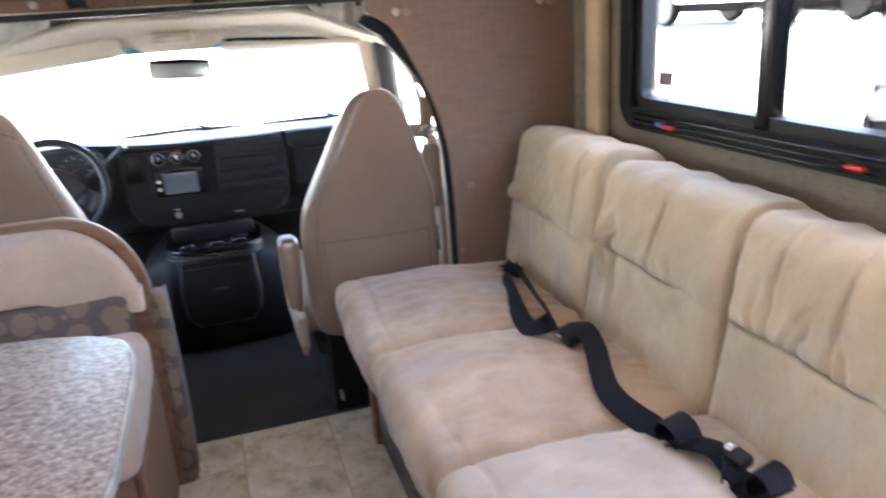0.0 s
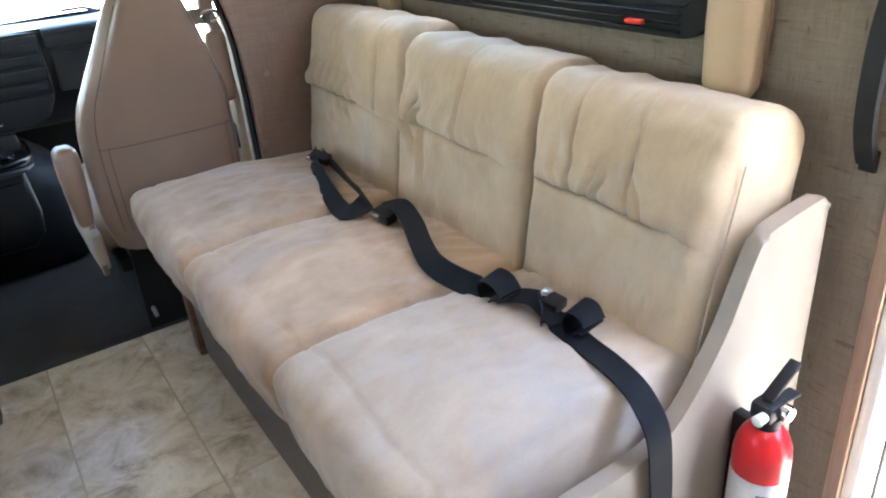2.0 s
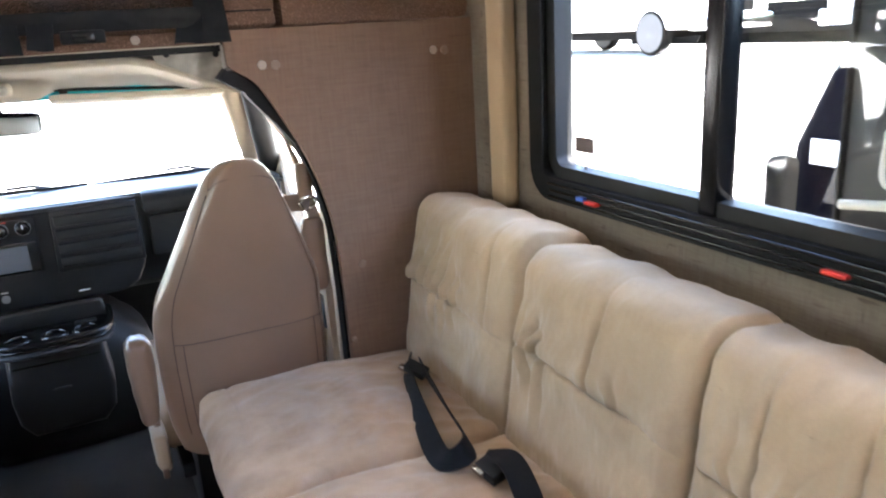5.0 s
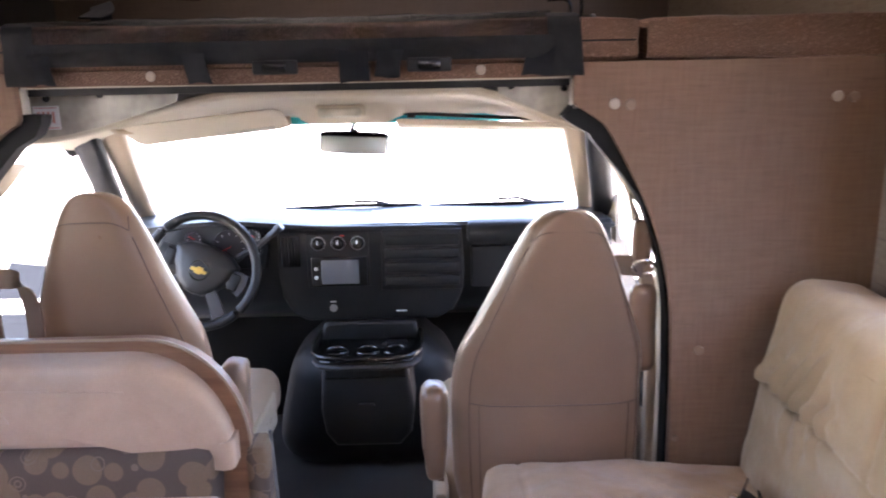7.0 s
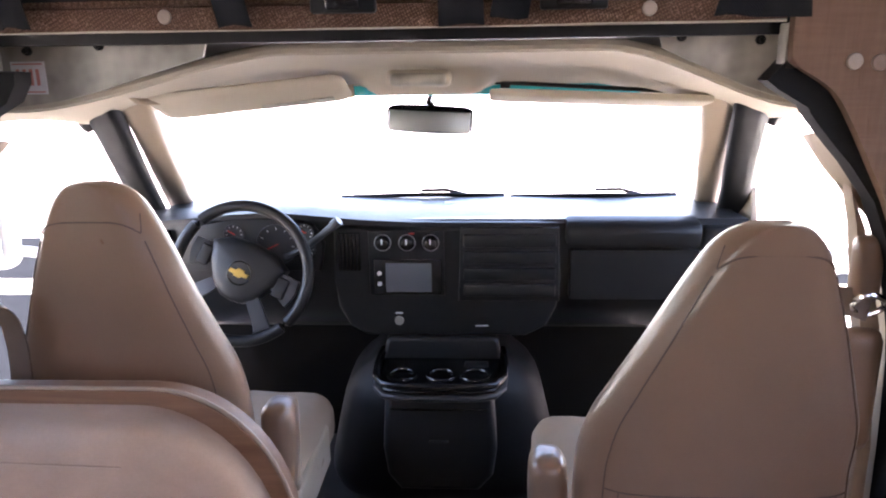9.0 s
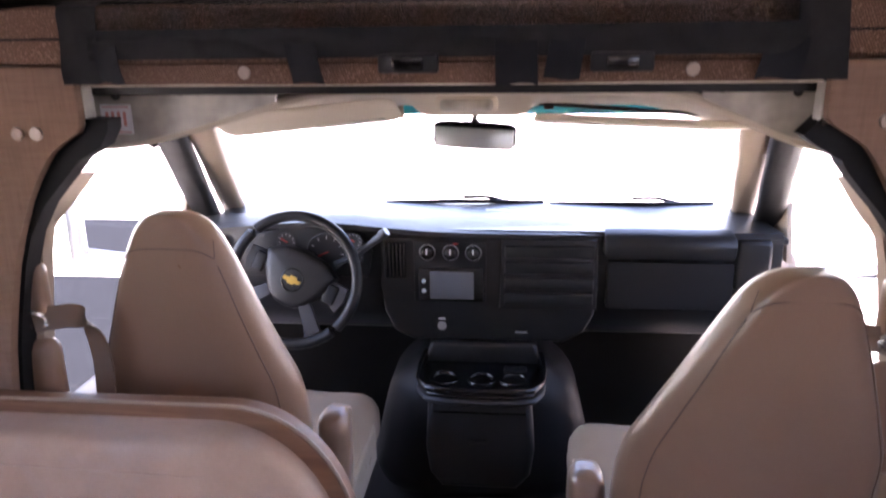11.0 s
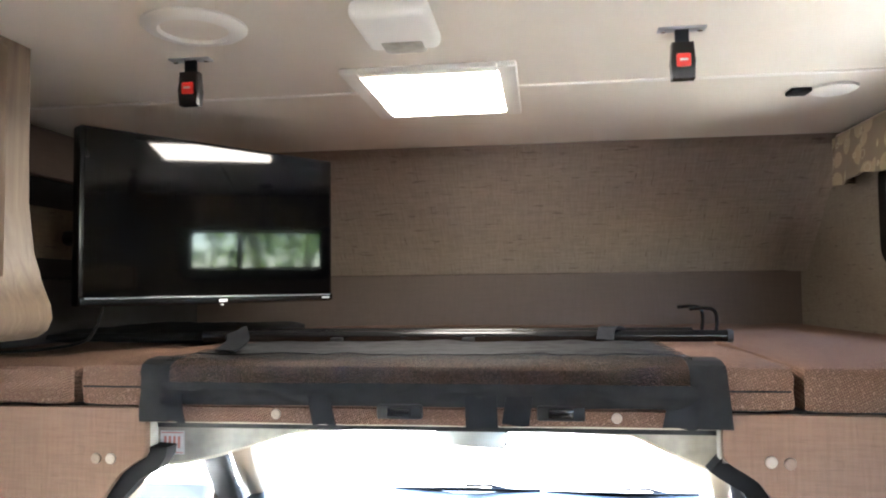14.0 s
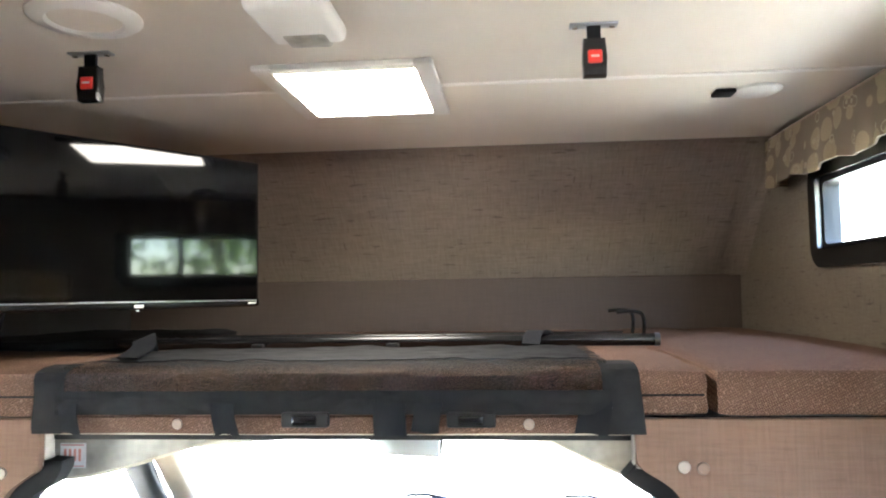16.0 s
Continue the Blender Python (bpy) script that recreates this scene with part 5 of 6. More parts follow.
part("end_trim", turned(cushion(0.045, 0.075, 0.60, 0.018, (5, 6, 20), rough=0.003), Matrix.Translation((-0.098, 2.085, 0.302))), RINGS_X, din, "ring-patterned padded end strip")
part("end_piping", tube(spline([(-0.078, 2.124, 0.03), (-0.074, 2.126, 0.30), (-0.080, 2.122, 0.600)], 5), 0.004, 8), KICK, din, "grey edge piping")
part("base", box(XL + 0.004, -0.155, 1.52, 2.05, 0.0, 0.38, 0.004), WALNUT, din)

table = thing("dinette_table", (-0.6, 1.1, 0.0), "dinette table with a speckled granite-look laminate top", "table")
TP = [(XL + 0.01, 0.72), (-0.20, 0.72), (-0.12, 0.745), (-0.085, 0.82)] + [(-0.072, y) for y in (0.95, 1.1, 1.25)] + [(-0.078, 1.33), (-0.10, 1.395), (-0.155, 1.438), (-0.23, 1.462), (-0.35, 1.475), (XL + 0.01, 1.475)]
part("tabletop", prism(TP, "z", 0.722, 0.750, 0.006), LAMINATE, table)
part("edge", prism([(x + (0.004 if x > -1.0 else 0), y + (0.004 if y > 1.2 else -0.004 if y < 0.8 else 0)) for x, y in TP], "z", 0.726, 0.744, 0.003), METAL_PLATE, table, "pale edge band")
part("leg", lathe([(0.10, 0.0), (0.10, 0.012), (0.03, 0.02), (0.03, 0.70), (0.09, 0.712), (0.09, 0.722)], (-0.55, 1.10, 0.0), "z", 24), CHROME, table)

# ---- cab ----
# headliner, arched up from the doors
def liner(u, v):
    x = XC - 0.80 + 1.60 * u
    d = abs(x - XC)
    back = 2.235 + 0.075 * (1 - smoothstep(0.25, 0.55, d))
    y = back + (2.93 - back) * v
    knee = smoothstep(0.33, 0.62, d) * 0.085 if x > XC else smoothstep(0.16, 0.58, d) * 0.080
    rear = 1.310 - knee - 0.05 * smoothstep(0.60, 0.80, d)
    front = 1.2325 - 0.050 * smoothstep(0.40, 0.66, d) - 0.045 * smoothstep(0.64, 0.80, d)
    mid = 0.030 * math.sin(math.pi * v)
    pod = (1 - smoothstep(0.110, 0.165, abs(x - 0.039))) * smoothstep(0.70, 0.86, v) * (0.038 - 0.024 * smoothstep(0.86, 1.0, v))
    return (x, y, rear + (front - rear) * v + mid - pod)


headliner = single("headliner", sheet(liner, 96, 40, 0.010), LINER, "moulded beige cab headliner", "headliner", kind="structure")
hl_edge = single("headliner_edge", tube([liner(k / 40, 0.0) for k in range(41)], 0.009, 8), LINER, "rolled beige rear edge of the headliner", "trim", kind="structure")
def header(u, v):
    x, y, z = liner(u, 1.0)
    return (x, y + 0.004, z + 0.004 + (1.272 - z) * v)


ws_header = single("windscreen_header", sheet(header, 60, 3, 0.006), MATTBLACK, "dark steel header over the windscreen", "trim", kind="structure")
dome = thing("dome_lamp", (0.034, 2.708, 1.246), "grey dome lamp in the headliner's beige moulding", "lamp")
part("bezel", turned(cushion(0.140, 0.030, 0.036, 0.012, (12, 4, 5)), Matrix.Translation((0.034, 2.715, 1.2475)) @ Matrix.Rotation(radians(-15), 4, "X")), LINER, dome)
part("lamp_lens", turned(cushion(0.120, 0.026, 0.026, 0.010, (12, 4, 4)), Matrix.Translation((0.034, 2.705, 1.2455)) @ Matrix.Rotation(radians(-15), 4, "X")), METAL_PLATE, dome, "grey translucent lens")

# primed steel of the cut roof behind the lip
for s in (-1, 1):
    low = [(0.576, 1.231), (0.520, 1.249), (0.458, 1.276), (0.40, 1.303)] if s > 0 else [(0.570, 1.229), (0.498, 1.238), (0.426, 1.254), (0.335, 1.281), (0.27, 1.300)]
    pts = [(XC + s * (low[-1][0] - 0.01), 1.334)] + [(XC + s * d, z) for d, z in low[::-1]] + [(XC + s * 0.590, 1.300), (XC + s * 0.592, 1.334)]
    single("roof_plate", prism(pts, "y", 2.216, 2.222), METAL_PLATE, "scuffed bare steel plate behind the bunk lip", "trim", kind="structure")
    single("seal_corner", box(min(XC + s * 0.534, XC + s * 0.562), max(XC + s * 0.534, XC + s * 0.562), PY + 0.02, 2.150, 1.272, 1.332, 0.003), METAL_PLATE, "grey steel corner of the roof opening", "trim", kind="structure")
    for d, z in ((0.535, 1.312), (0.425, 1.318)):
        single("roof_bolt", lathe([(0.007, 0), (0.007, 0.004), (0.004, 0.006), (0.004, 0.011), (0.001, 0.012)], (XC + s * d, 2.216, z), "y", 10), MATTBLACK, "small dark bolt in the roof plate", "bolt", group="roof bolts")
wl = thing("warning_label", (-0.511, 2.216, 1.250), "small pale label with red printing on the steel plate", "label")
part("paper", box(-0.537, -0.485, 2.2138, 2.2160, 1.249, 1.297), LABEL, wl)
for k in range(4):
    part("text_bar", box(-0.529 + 0.010 * k, -0.524 + 0.010 * k, 2.2128, 2.2140, 1.262, 1.286), PINKINK, wl)
part("border_bar", box(-0.534, -0.488, 2.2128, 2.2140, 1.2515, 1.2535), PINKINK, wl)
part("border_bar", box(-0.534, -0.488, 2.2128, 2.2140, 1.2925, 1.2945), PINKINK, wl)

# cab shell: windscreen, pillars, doors
WS = [(-0.60, 2.905, 1.229), (0.66, 2.905, 1.229), (0.86, 3.56, 0.770), (-0.81, 3.56, 0.770)]
b = bmesh.new()
b.faces.new([b.verts.new(p) for p in WS])
bmesh.ops.solidify(b, geom=b.faces[:], thickness=0.005)
wsc = thing("windscreen", (XC, 3.5, 0.77), "raked cab windscreen", "windscreen", kind="structure")
part("pane", b, GLASS, wsc).visible_shadow = False
part("shade_band", prism([(2.893, 1.246), (2.896, 1.243), (2.960, 1.1980), (2.954, 1.2020)], "x", XC - 0.60, XC + 0.62), TEAL, wsc, "blue-green tint band along the top")


def strut(p0, p1, w, d, mat, name, label, seed=0, parent=None):
    """A rounded bar from p0 to p1."""
    p0, p1 = Vector(p0), Vector(p1)
    ln = (p1 - p0).length
    b = cushion(w, d, ln, min(w, d) * 0.42, (6, 6, 20), rough=0.003, seed=seed)
    b.transform(Matrix.Translation((p0 + p1) / 2) @ (p1 - p0).to_track_quat("Z", "Y").to_matrix().to_4x4())
    return part(name, b, mat, parent, label) if parent else single(name, b, mat, label, "pillar", kind="structure")


for s in (-1, 1):
    X = lambda d: XC + s * d
    strut((X(0.665), 2.80, 1.225), (X(0.865), 3.50, 0.79), 0.075, 0.06, TRIM, "windscreen_pillar", "moulded beige windscreen pillar", 3)
    strut((X(0.728), 2.765, 1.205), (X(0.888), 3.33, 0.80), 0.078, 0.05, MATTBLACK, "pillar_seal", "black rubber seal along the windscreen pillar", 4)
    door = thing("cab_door", (X(0.90), 2.85, -0.1), "closed cab door with a beige inner panel and large window", "door", "cab doors", "structure")
    part("lower_panel", prism([(2.26, -0.30), (2.26, 0.565), (3.10, 0.565), (3.25, 0.745), (3.35, 0.745), (3.42, 0.65), (3.42, -0.30)], "x", min(X(0.86), X(0.96)), max(X(0.86), X(0.96)), 0.012), TRIM, door)
    part("sill", prism([(2.27, 0.550), (2.27, 0.575), (3.10, 0.575), (3.10, 0.550)], "x", min(X(0.845), X(0.93)), max(X(0.845), X(0.93)), 0.004), SEAT_EDGE, door)
    part("window_frame", tube([(X(0.90), 2.27, 0.57), (X(0.87), 2.29, 1.14), (X(0.83), 2.36, 1.20), (X(0.79), 2.74, 1.215), (X(0.81), 2.86, 1.14)], 0.018, 8), MATTBLACK, door)
    part("quarter_panel", prism([(3.10, 0.765), (3.35, 0.765), (3.15, 0.93)], "x", min(X(0.878), X(0.893)), max(X(0.878), X(0.893))), TRIM, door, "beige triangular mirror cover")
    part("pane", prism([(2.27, 0.55), (3.10, 0.55), (3.14, 0.94), (2.80, 1.19), (2.33, 1.18)], "x", min(X(0.893), X(0.897)), max(X(0.893), X(0.897))), GLASS, door).visible_shadow = False
    part("armrest", box(min(X(0.80), X(0.865)), max(X(0.80), X(0.865)), 2.50, 3.00, 0.44, 0.50, 0.02, 3), DASH, door)
    mir = thing("door_mirror", (X(1.08), 3.03, 0.70), "white-shelled cab door mirror", "mirror", "door mirrors")
    part("shell", turned(cushion(0.17, 0.09, 0.22, 0.04, (8, 6, 10)), Matrix.Translation((X(1.26), 3.06, 0.83))), PAINT_W, mir)
    part("glass", box(min(X(1.19), X(1.33)), max(X(1.19), X(1.33)), 3.009, 3.014, 0.74, 0.92, 0.001), MIRROR, mir)
    part("bracket", tube([(X(0.95), 3.14, 0.72), (X(1.20), 3.08, 0.77)], 0.016, 8), PAINT_W, mir)
    # pillar trim behind the doors, with the belt
    bp = [(X(0.745), 0.0), (X(0.742), 0.70), (X(0.730), 0.90), (X(0.69), 1.05), (X(0.662), 1.110), (X(0.668), 1.085), (X(0.676), 1.055), (X(0.704), 0.88), (X(0.722), 0.78), (X(0.728), 0.0)]
    pl = thing("belt_pillar", (X(0.70), 2.2, 0.0), "moulded beige pillar trim behind the cab door", "pillar", "pillar trims", "structure")
    part("trim", prism(bp, "y", 2.165, 2.195, 0.003), SEAT_EDGE, pl)
    def flap(u, v, X=X):
        a = Vector((X(0.648 + 0.052 * v), 2.172, 1.168 - 0.105 * v))
        c = Vector((X(0.650 + 0.018 * v), 2.305 - 0.115 * v, 1.168 - 0.080 * v))
        p = a + (c - a) * u
        p.z += 0.010 * math.sin(math.pi * u) * (1 - v)
        return p
    part("upper_flap", sheet(flap, 10, 10, 0.006), TRIM, pl, "curved beige upper trim flap")
    part("slot", box(min(X(0.695), X(0.701)), max(X(0.695), X(0.701)), 2.160, 2.1655, 0.985, 1.035, 0.001), MATTBLACK, pl)
    part("guide_cover", turned(cushion(0.040, 0.035, 0.10, 0.014, (5, 5, 8)), Matrix.Translation((X(0.694), 2.158, 0.992))), SEAT, pl)
    part("lower_cover", turned(cushion(0.060, 0.04, 0.20, 0.02, (5, 5, 10)), Matrix.Translation((X(0.705), 2.165, 0.80))), SEAT, pl, "brown belt cover")
    sb = thing("cab_seat_belt", (X(0.67), 2.14, 0.78), "taupe cab seat belt with a chrome guide ring", "seat belt", "cab seat belts")
    part("guide_ring", tube([(X(0.695) + 0.022 * math.cos(a), 2.140 - 0.004 * math.sin(a), 0.943 + 0.016 * math.sin(a)) for a in [k * math.pi / 8 for k in range(16)]], 0.0045, 8, closed=True), CHROME, sb)
    part("webbing", ribbon([(X(0.697), 2.140, 0.940), (X(0.668), 2.15, 0.945), (X(0.632), 2.18, 0.930), (X(0.622), 2.20, 0.85), (X(0.630), 2.20, 0.70), (X(0.65), 2.21, 0.45)], [(0, 0.3, 1), (0, 0.3, 1), (s * 0.5, 0, 0.8), (s, 0.2, 0.2), (s, 0.2, 0), (s, 0.2, 0)], 0.042), TANWEB, sb)

# cab sides and cowl, closing the shell
for s in (-1, 1):
    single("cab_side", box(min(XC + s * 0.755, XC + s * 0.98), max(XC + s * 0.755, XC + s * 0.98), PY + 0.06, 2.262, -0.3, 1.31), TRIM, "beige lined body side behind the cab door", "wall", kind="structure")
# roof coloured black in place of the deep shade above the headliner
cab_roof = single("cab_roof", prism([(2.15, 1.353), (2.96, 1.285), (2.96, 1.265), (2.15, 1.343)], "x", XC - 0.9, XC + 0.9), MATTBLACK, "steel cab roof, blackened for the shaded void behind the lip", "roof", kind="structure")
bonnet = single("bonnet", prism([(3.56, 0.765), (3.60, 0.72), (4.25, 0.60), (4.40, 0.50), (4.42, -0.3), (3.56, -0.3)], "x", XC - 0.88, XC + 0.88, 0.03), PAINT_W, "white cab bonnet beyond the windscreen", "bonnet", kind="structure")
firewall = single("firewall", box(XC - 0.88, XC + 0.88, 3.50, 3.56, -0.35, 0.70), DASH, "black bulkhead under the dashboard", "wall", kind="structure")
for x0, x1, dy in ((-0.30, 0.24, -0.006), (0.26, 0.80, -0.010)):
    wp = thing("wiper", ((x0 + x1) / 2, 3.60, 0.76), "black windscreen wiper parked above the bonnet", "wiper", "wipers")
    part("blade", tube(spline([(x0, 3.50, 0.838), ((x0 + x1) / 2, 3.465, 0.858 + dy), (x1, 3.51, 0.840)], 8), 0.0075, 8), MATTBLACK, wp)
    part("wiper_arm", tube([(x1 + 0.05, 3.58, 0.790), ((x0 + x1) / 2 + 0.08, 3.475, 0.866), ((x0 + x1) / 2, 3.467, 0.866)], 0.006, 8), MATTBLACK, wp)

# sun visors and mirror
vis = thing("sun_visor", (-0.30, 2.62, 1.18), "beige sun visor folded against the windscreen", "visor", "sun visors")
vl = turned(cushion(0.455, 0.020, 0.140, (0.035, 0.010, 0.035), (26, 4, 14), (0, 0.003, 0)), Matrix.Translation((-0.360, 2.800, 1.207)) @ Matrix.Rotation(radians(-5.6), 4, "Y") @ Matrix.Rotation(radians(65), 4, "X"))
part("pad", vl, LINER, vis)
part("label_strip", turned(box(-0.05, 0.12, -0.002, 0.002, -0.012, 0.012), Matrix.Translation((-0.29, 2.826, 1.189)) @ Matrix.Rotation(radians(-5.6), 4, "Y") @ Matrix.Rotation(radians(65), 4, "X")), METAL_PLATE, vis, "pale printed strip")
part("pivot", tube([(-0.140, 2.86, 1.230), (-0.138, 2.86, 1.200)], 0.008, 8), TRIM, vis)
part("arm", tube(spline([(-0.60, 2.70, 1.225), (-0.59, 2.735, 1.205), (-0.55, 2.765, 1.203)], 5), 0.008, 8), TRIM, vis, "beige visor arm")
vis2 = thing("sun_visor", (0.38, 2.70, 1.2), "beige sun visor lifted close to the headliner", "visor", "sun visors")
part("pad", turned(cushion(0.48, 0.018, 0.12, 0.008, (20, 3, 10)), Matrix.Translation((0.425, 2.790, 1.197)) @ Matrix.Rotation(radians(2.5), 4, "Y") @ Matrix.Rotation(radians(80), 4, "X")), LINER, vis2)
part("rod", tube([(0.20, 2.905, 1.230), (0.62, 2.852, 1.206)], 0.005, 8), MATTBLACK, vis2)
part("clip", box(0.212, 0.236, 2.895, 2.915, 1.216, 1.245, 0.003), MATTBLACK, vis2)
rm = thing("rear_view_mirror", (0.033, 3.03, 1.10), "grey rear-view mirror on the windscreen", "mirror")
part("shell", turned(cushion(0.226, 0.035, 0.066, 0.016, (14, 4, 6), (0, 0.006, 0.004)), Matrix.Translation((0.033, 3.045, 1.132)) @ Matrix.Rotation(radians(3), 4, "Y") @ Matrix.Rotation(radians(-8), 4, "X")), GLOSSBLACK, rm)
part("glass", turned(box(-0.104, 0.104, -0.0015, 0.0015, -0.026, 0.026, 0.001), Matrix.Translation((0.033, 3.0195, 1.128)) @ Matrix.Rotation(radians(3), 4, "Y") @ Matrix.Rotation(radians(-8), 4, "X")), DIMGLASS, rm)
part("stem", tube([(0.038, 3.05, 1.165), (0.038, 3.01, 1.19), (0.036, 2.97, 1.180)], 0.008, 8), GLOSSBLACK, rm)


# dashboard
dash = thing("dashboard", (XC, 3.2, 0.45), "black moulded dashboard with a pale sheen on top", "dashboard")


def dash_top(u, v):
    x = XC - 0.84 + 1.70 * u
    lip = 3.035 + 0.02 * smoothstep(0.30, 0.45, x) - 0.015 * dip(x, -0.42, 0.22)
    y = lip + (3.57 - lip) * v
    hood = 0.030 * dip(x, -0.42, 0.24) * (1 - smoothstep(0.15, 0.6, v))
    z = 0.868 - 0.012 * smoothstep(0.30, 0.5, x) + hood - 0.068 * v - 0.010 * (1 - v) ** 6 + 0.012 * math.sin(math.pi * v)
    return (x, y, z)


part("top_pad", sheet(dash_top, 60, 16, 0.014), DASHTOP, dash, "grey-black soft top pad")
FACE = [(3.060, 0.862), (3.052, 0.80), (3.060, 0.70), (3.085, 0.60), (3.13, 0.535), (3.25, 0.48), (3.50, 0.45), (3.50, 0.84)]
part("body", prism(FACE, "x", XC - 0.83, XC + 0.85, 0.004), DASH, dash)
STACK = [(-0.236, 0.846), (0.374, 0.846), (0.382, 0.70), (0.372, 0.62), (0.345, 0.565), (0.29, 0.535), (-0.15, 0.535), (-0.20, 0.56), (-0.23, 0.62), (-0.238, 0.70)]
part("centre_panel", prism(STACK, "y", 3.030, 3.10, 0.010, 3), DASH, dash)
part("radio_surround", prism([(-0.140, 0.655), (0.066, 0.655), (0.066, 0.838), (-0.140, 0.838)], "y", 3.024, 3.04, 0.004), MATTBLACK, dash)
rad = part("radio", box(-0.128, 0.058, 3.020, 3.034, 0.660, 0.760, 0.003), GLOSSBLACK, dash)
part("radio_screen", box(-0.094, 0.031, 3.0165, 3.0205, 0.667, 0.749, 0.001), RADIO, rad, "pale grey blank radio screen")
for z in (0.690, 0.720):
    part("radio_button", lathe([(0.006, 0), (0.006, 0.003), (0.001, 0.0035)], (-0.112, 3.020, z), "y", 10), LABEL, rad)
for x in (-0.100, -0.034, 0.030):
    k = part("knob", lathe([(0.024, 0.0), (0.024, 0.004), (0.020, 0.006), (0.0165, 0.022), (0.014, 0.024), (0.001, 0.024)], (x, 3.024, 0.806), "y", 24), GLOSSBLACK, dash, "round heater control")
    part("dial_ring", tube([(x + 0.0225 * math.cos(a), 3.019, 0.806 + 0.0225 * math.sin(a)) for a in [j * math.pi / 10 for j in range(20)]], 0.0012, 6, closed=True), SILVER, k)
    part("pointer", box(x - 0.0018, x + 0.0018, 2.9985, 3.0002, 0.806, 0.820), LABEL, k)
part("red_mark", box(-0.028, -0.014, 3.0215, 3.0235, 0.829, 0.832), NEEDLE, dash)
for i in range(4):
    z = 0.655 + 0.046 * i
    part("tray_slat", box(0.118, 0.366, 3.012, 3.040, z, z + 0.036, 0.006), MATTBLACK, dash)
part("tray_rim", prism([(0.104, 0.640), (0.378, 0.640), (0.372, 0.846), (0.110, 0.846)], "y", 3.021, 3.034, 0.004), DASH, dash)
for i in range(6):
    part("vent_slat", box(-0.222 + 0.0105 * i, -0.2155 + 0.0105 * i, 3.014, 3.034, 0.728, 0.832, 0.0015), GLOSSBLACK, dash)
for i in range(5):
    part("vent_slat", box(0.765 + 0.012 * i, 0.773 + 0.012 * i, 3.036, 3.056, 0.735, 0.815, 0.0015), GLOSSBLACK, dash)
for i in range(4):
    part("vent_slat", box(-0.735 + 0.011 * i, -0.728 + 0.011 * i, 3.036, 3.056, 0.755, 0.835, 0.0015), GLOSSBLACK, dash)
part("passenger_ledge", prism([(3.014, 0.800), (3.006, 0.830), (3.014, 0.850), (3.040, 0.862), (3.08, 0.866), (3.08, 0.800)], "x", 0.392, 0.745, 0.010), DASH, dash, "black passenger ledge")
part("glove_box", prism([(3.042, 0.640), (3.036, 0.780), (3.07, 0.785), (3.08, 0.640)], "x", 0.405, 0.750, 0.006), DASH, dash)
part("end_pod", box(0.752, 0.845, 3.034, 3.09, 0.70, 0.845, 0.012, 3), DASH, dash)
part("socket", lathe([(0.013, 0), (0.013, 0.004), (0.009, 0.005), (0.001, 0.003)], (-0.062, 3.030, 0.580), "y", 14), SILVER, dash, "small power socket")
part("socket_mark", box(-0.072, -0.052, 3.028, 3.031, 0.600, 0.604), LABEL, dash)
part("mark_bar", box(0.150, 0.185, 3.027, 3.031, 0.564, 0.567), LABEL, dash)
part("top_tray", turned(box(0.05, 0.30, 3.30, 3.38, 0.842, 0.848, 0.002), Matrix()), TRIM, dash, "brownish slot in the top pad")

clu = thing("instrument_cluster", (-0.42, 3.03, 0.74), "round instrument dials behind the steering wheel", "instruments")
part("housing", prism([(-0.625, 0.725), (-0.275, 0.725), (-0.262, 0.80), (-0.29, 0.852), (-0.36, 0.872), (-0.50, 0.874), (-0.60, 0.855), (-0.635, 0.80)], "y", 3.020, 3.06, 0.008), MATTBLACK, clu)
for x, z, r in ((-0.388, 0.802, 0.056), (-0.505, 0.832, 0.026), (-0.508, 0.785, 0.026), (-0.310, 0.836, 0.024), (-0.308, 0.790, 0.024)):
    d = part("dial", lathe([(r, 0.0), (r, 0.003), (r * 0.9, 0.002), (0.001, 0.002)], (x, 3.020, z), "y", 28), DIAL, clu)
    part("dial_ring", tube([(x + r * math.cos(a), 3.016, z + r * math.sin(a)) for a in [j * math.pi / 14 for j in range(28)]], 0.0016, 6, closed=True), GREYPL, d)
    for j in range(9):
        a = radians(-40 + 260 * j / 8)
        part("tick", turned(box(r * 0.72, r * 0.86, -0.001, 0.001, -0.0009, 0.0009), Matrix.Translation((x, 3.0165, z)) @ Matrix.Rotation(-a, 4, "Y")), LABEL, d)
    part("needle", turned(box(-0.004, r * 0.72, -0.001, 0.001, -0.0012, 0.0012), Matrix.Translation((x, 3.0155, z)) @ Matrix.Rotation(radians(-205 if r > 0.05 else -150), 4, "Y")), NEEDLE, d)

lever = thing("gear_lever", (-0.30, 2.96, 0.78), "grey column gear lever", "lever")
part("stalk", tube(spline([(-0.36, 2.99, 0.775), (-0.30, 2.985, 0.805), (-0.25, 2.975, 0.842), (-0.212, 2.97, 0.872)], 5), [0.008] * 6 + [0.010] * 5 + [0.011] * 5, 10), GREYPL, lever)
part("tip", tube([(-0.222, 2.97, 0.866), (-0.205, 2.968, 0.880)], 0.0135, 10), GREYPL, lever)

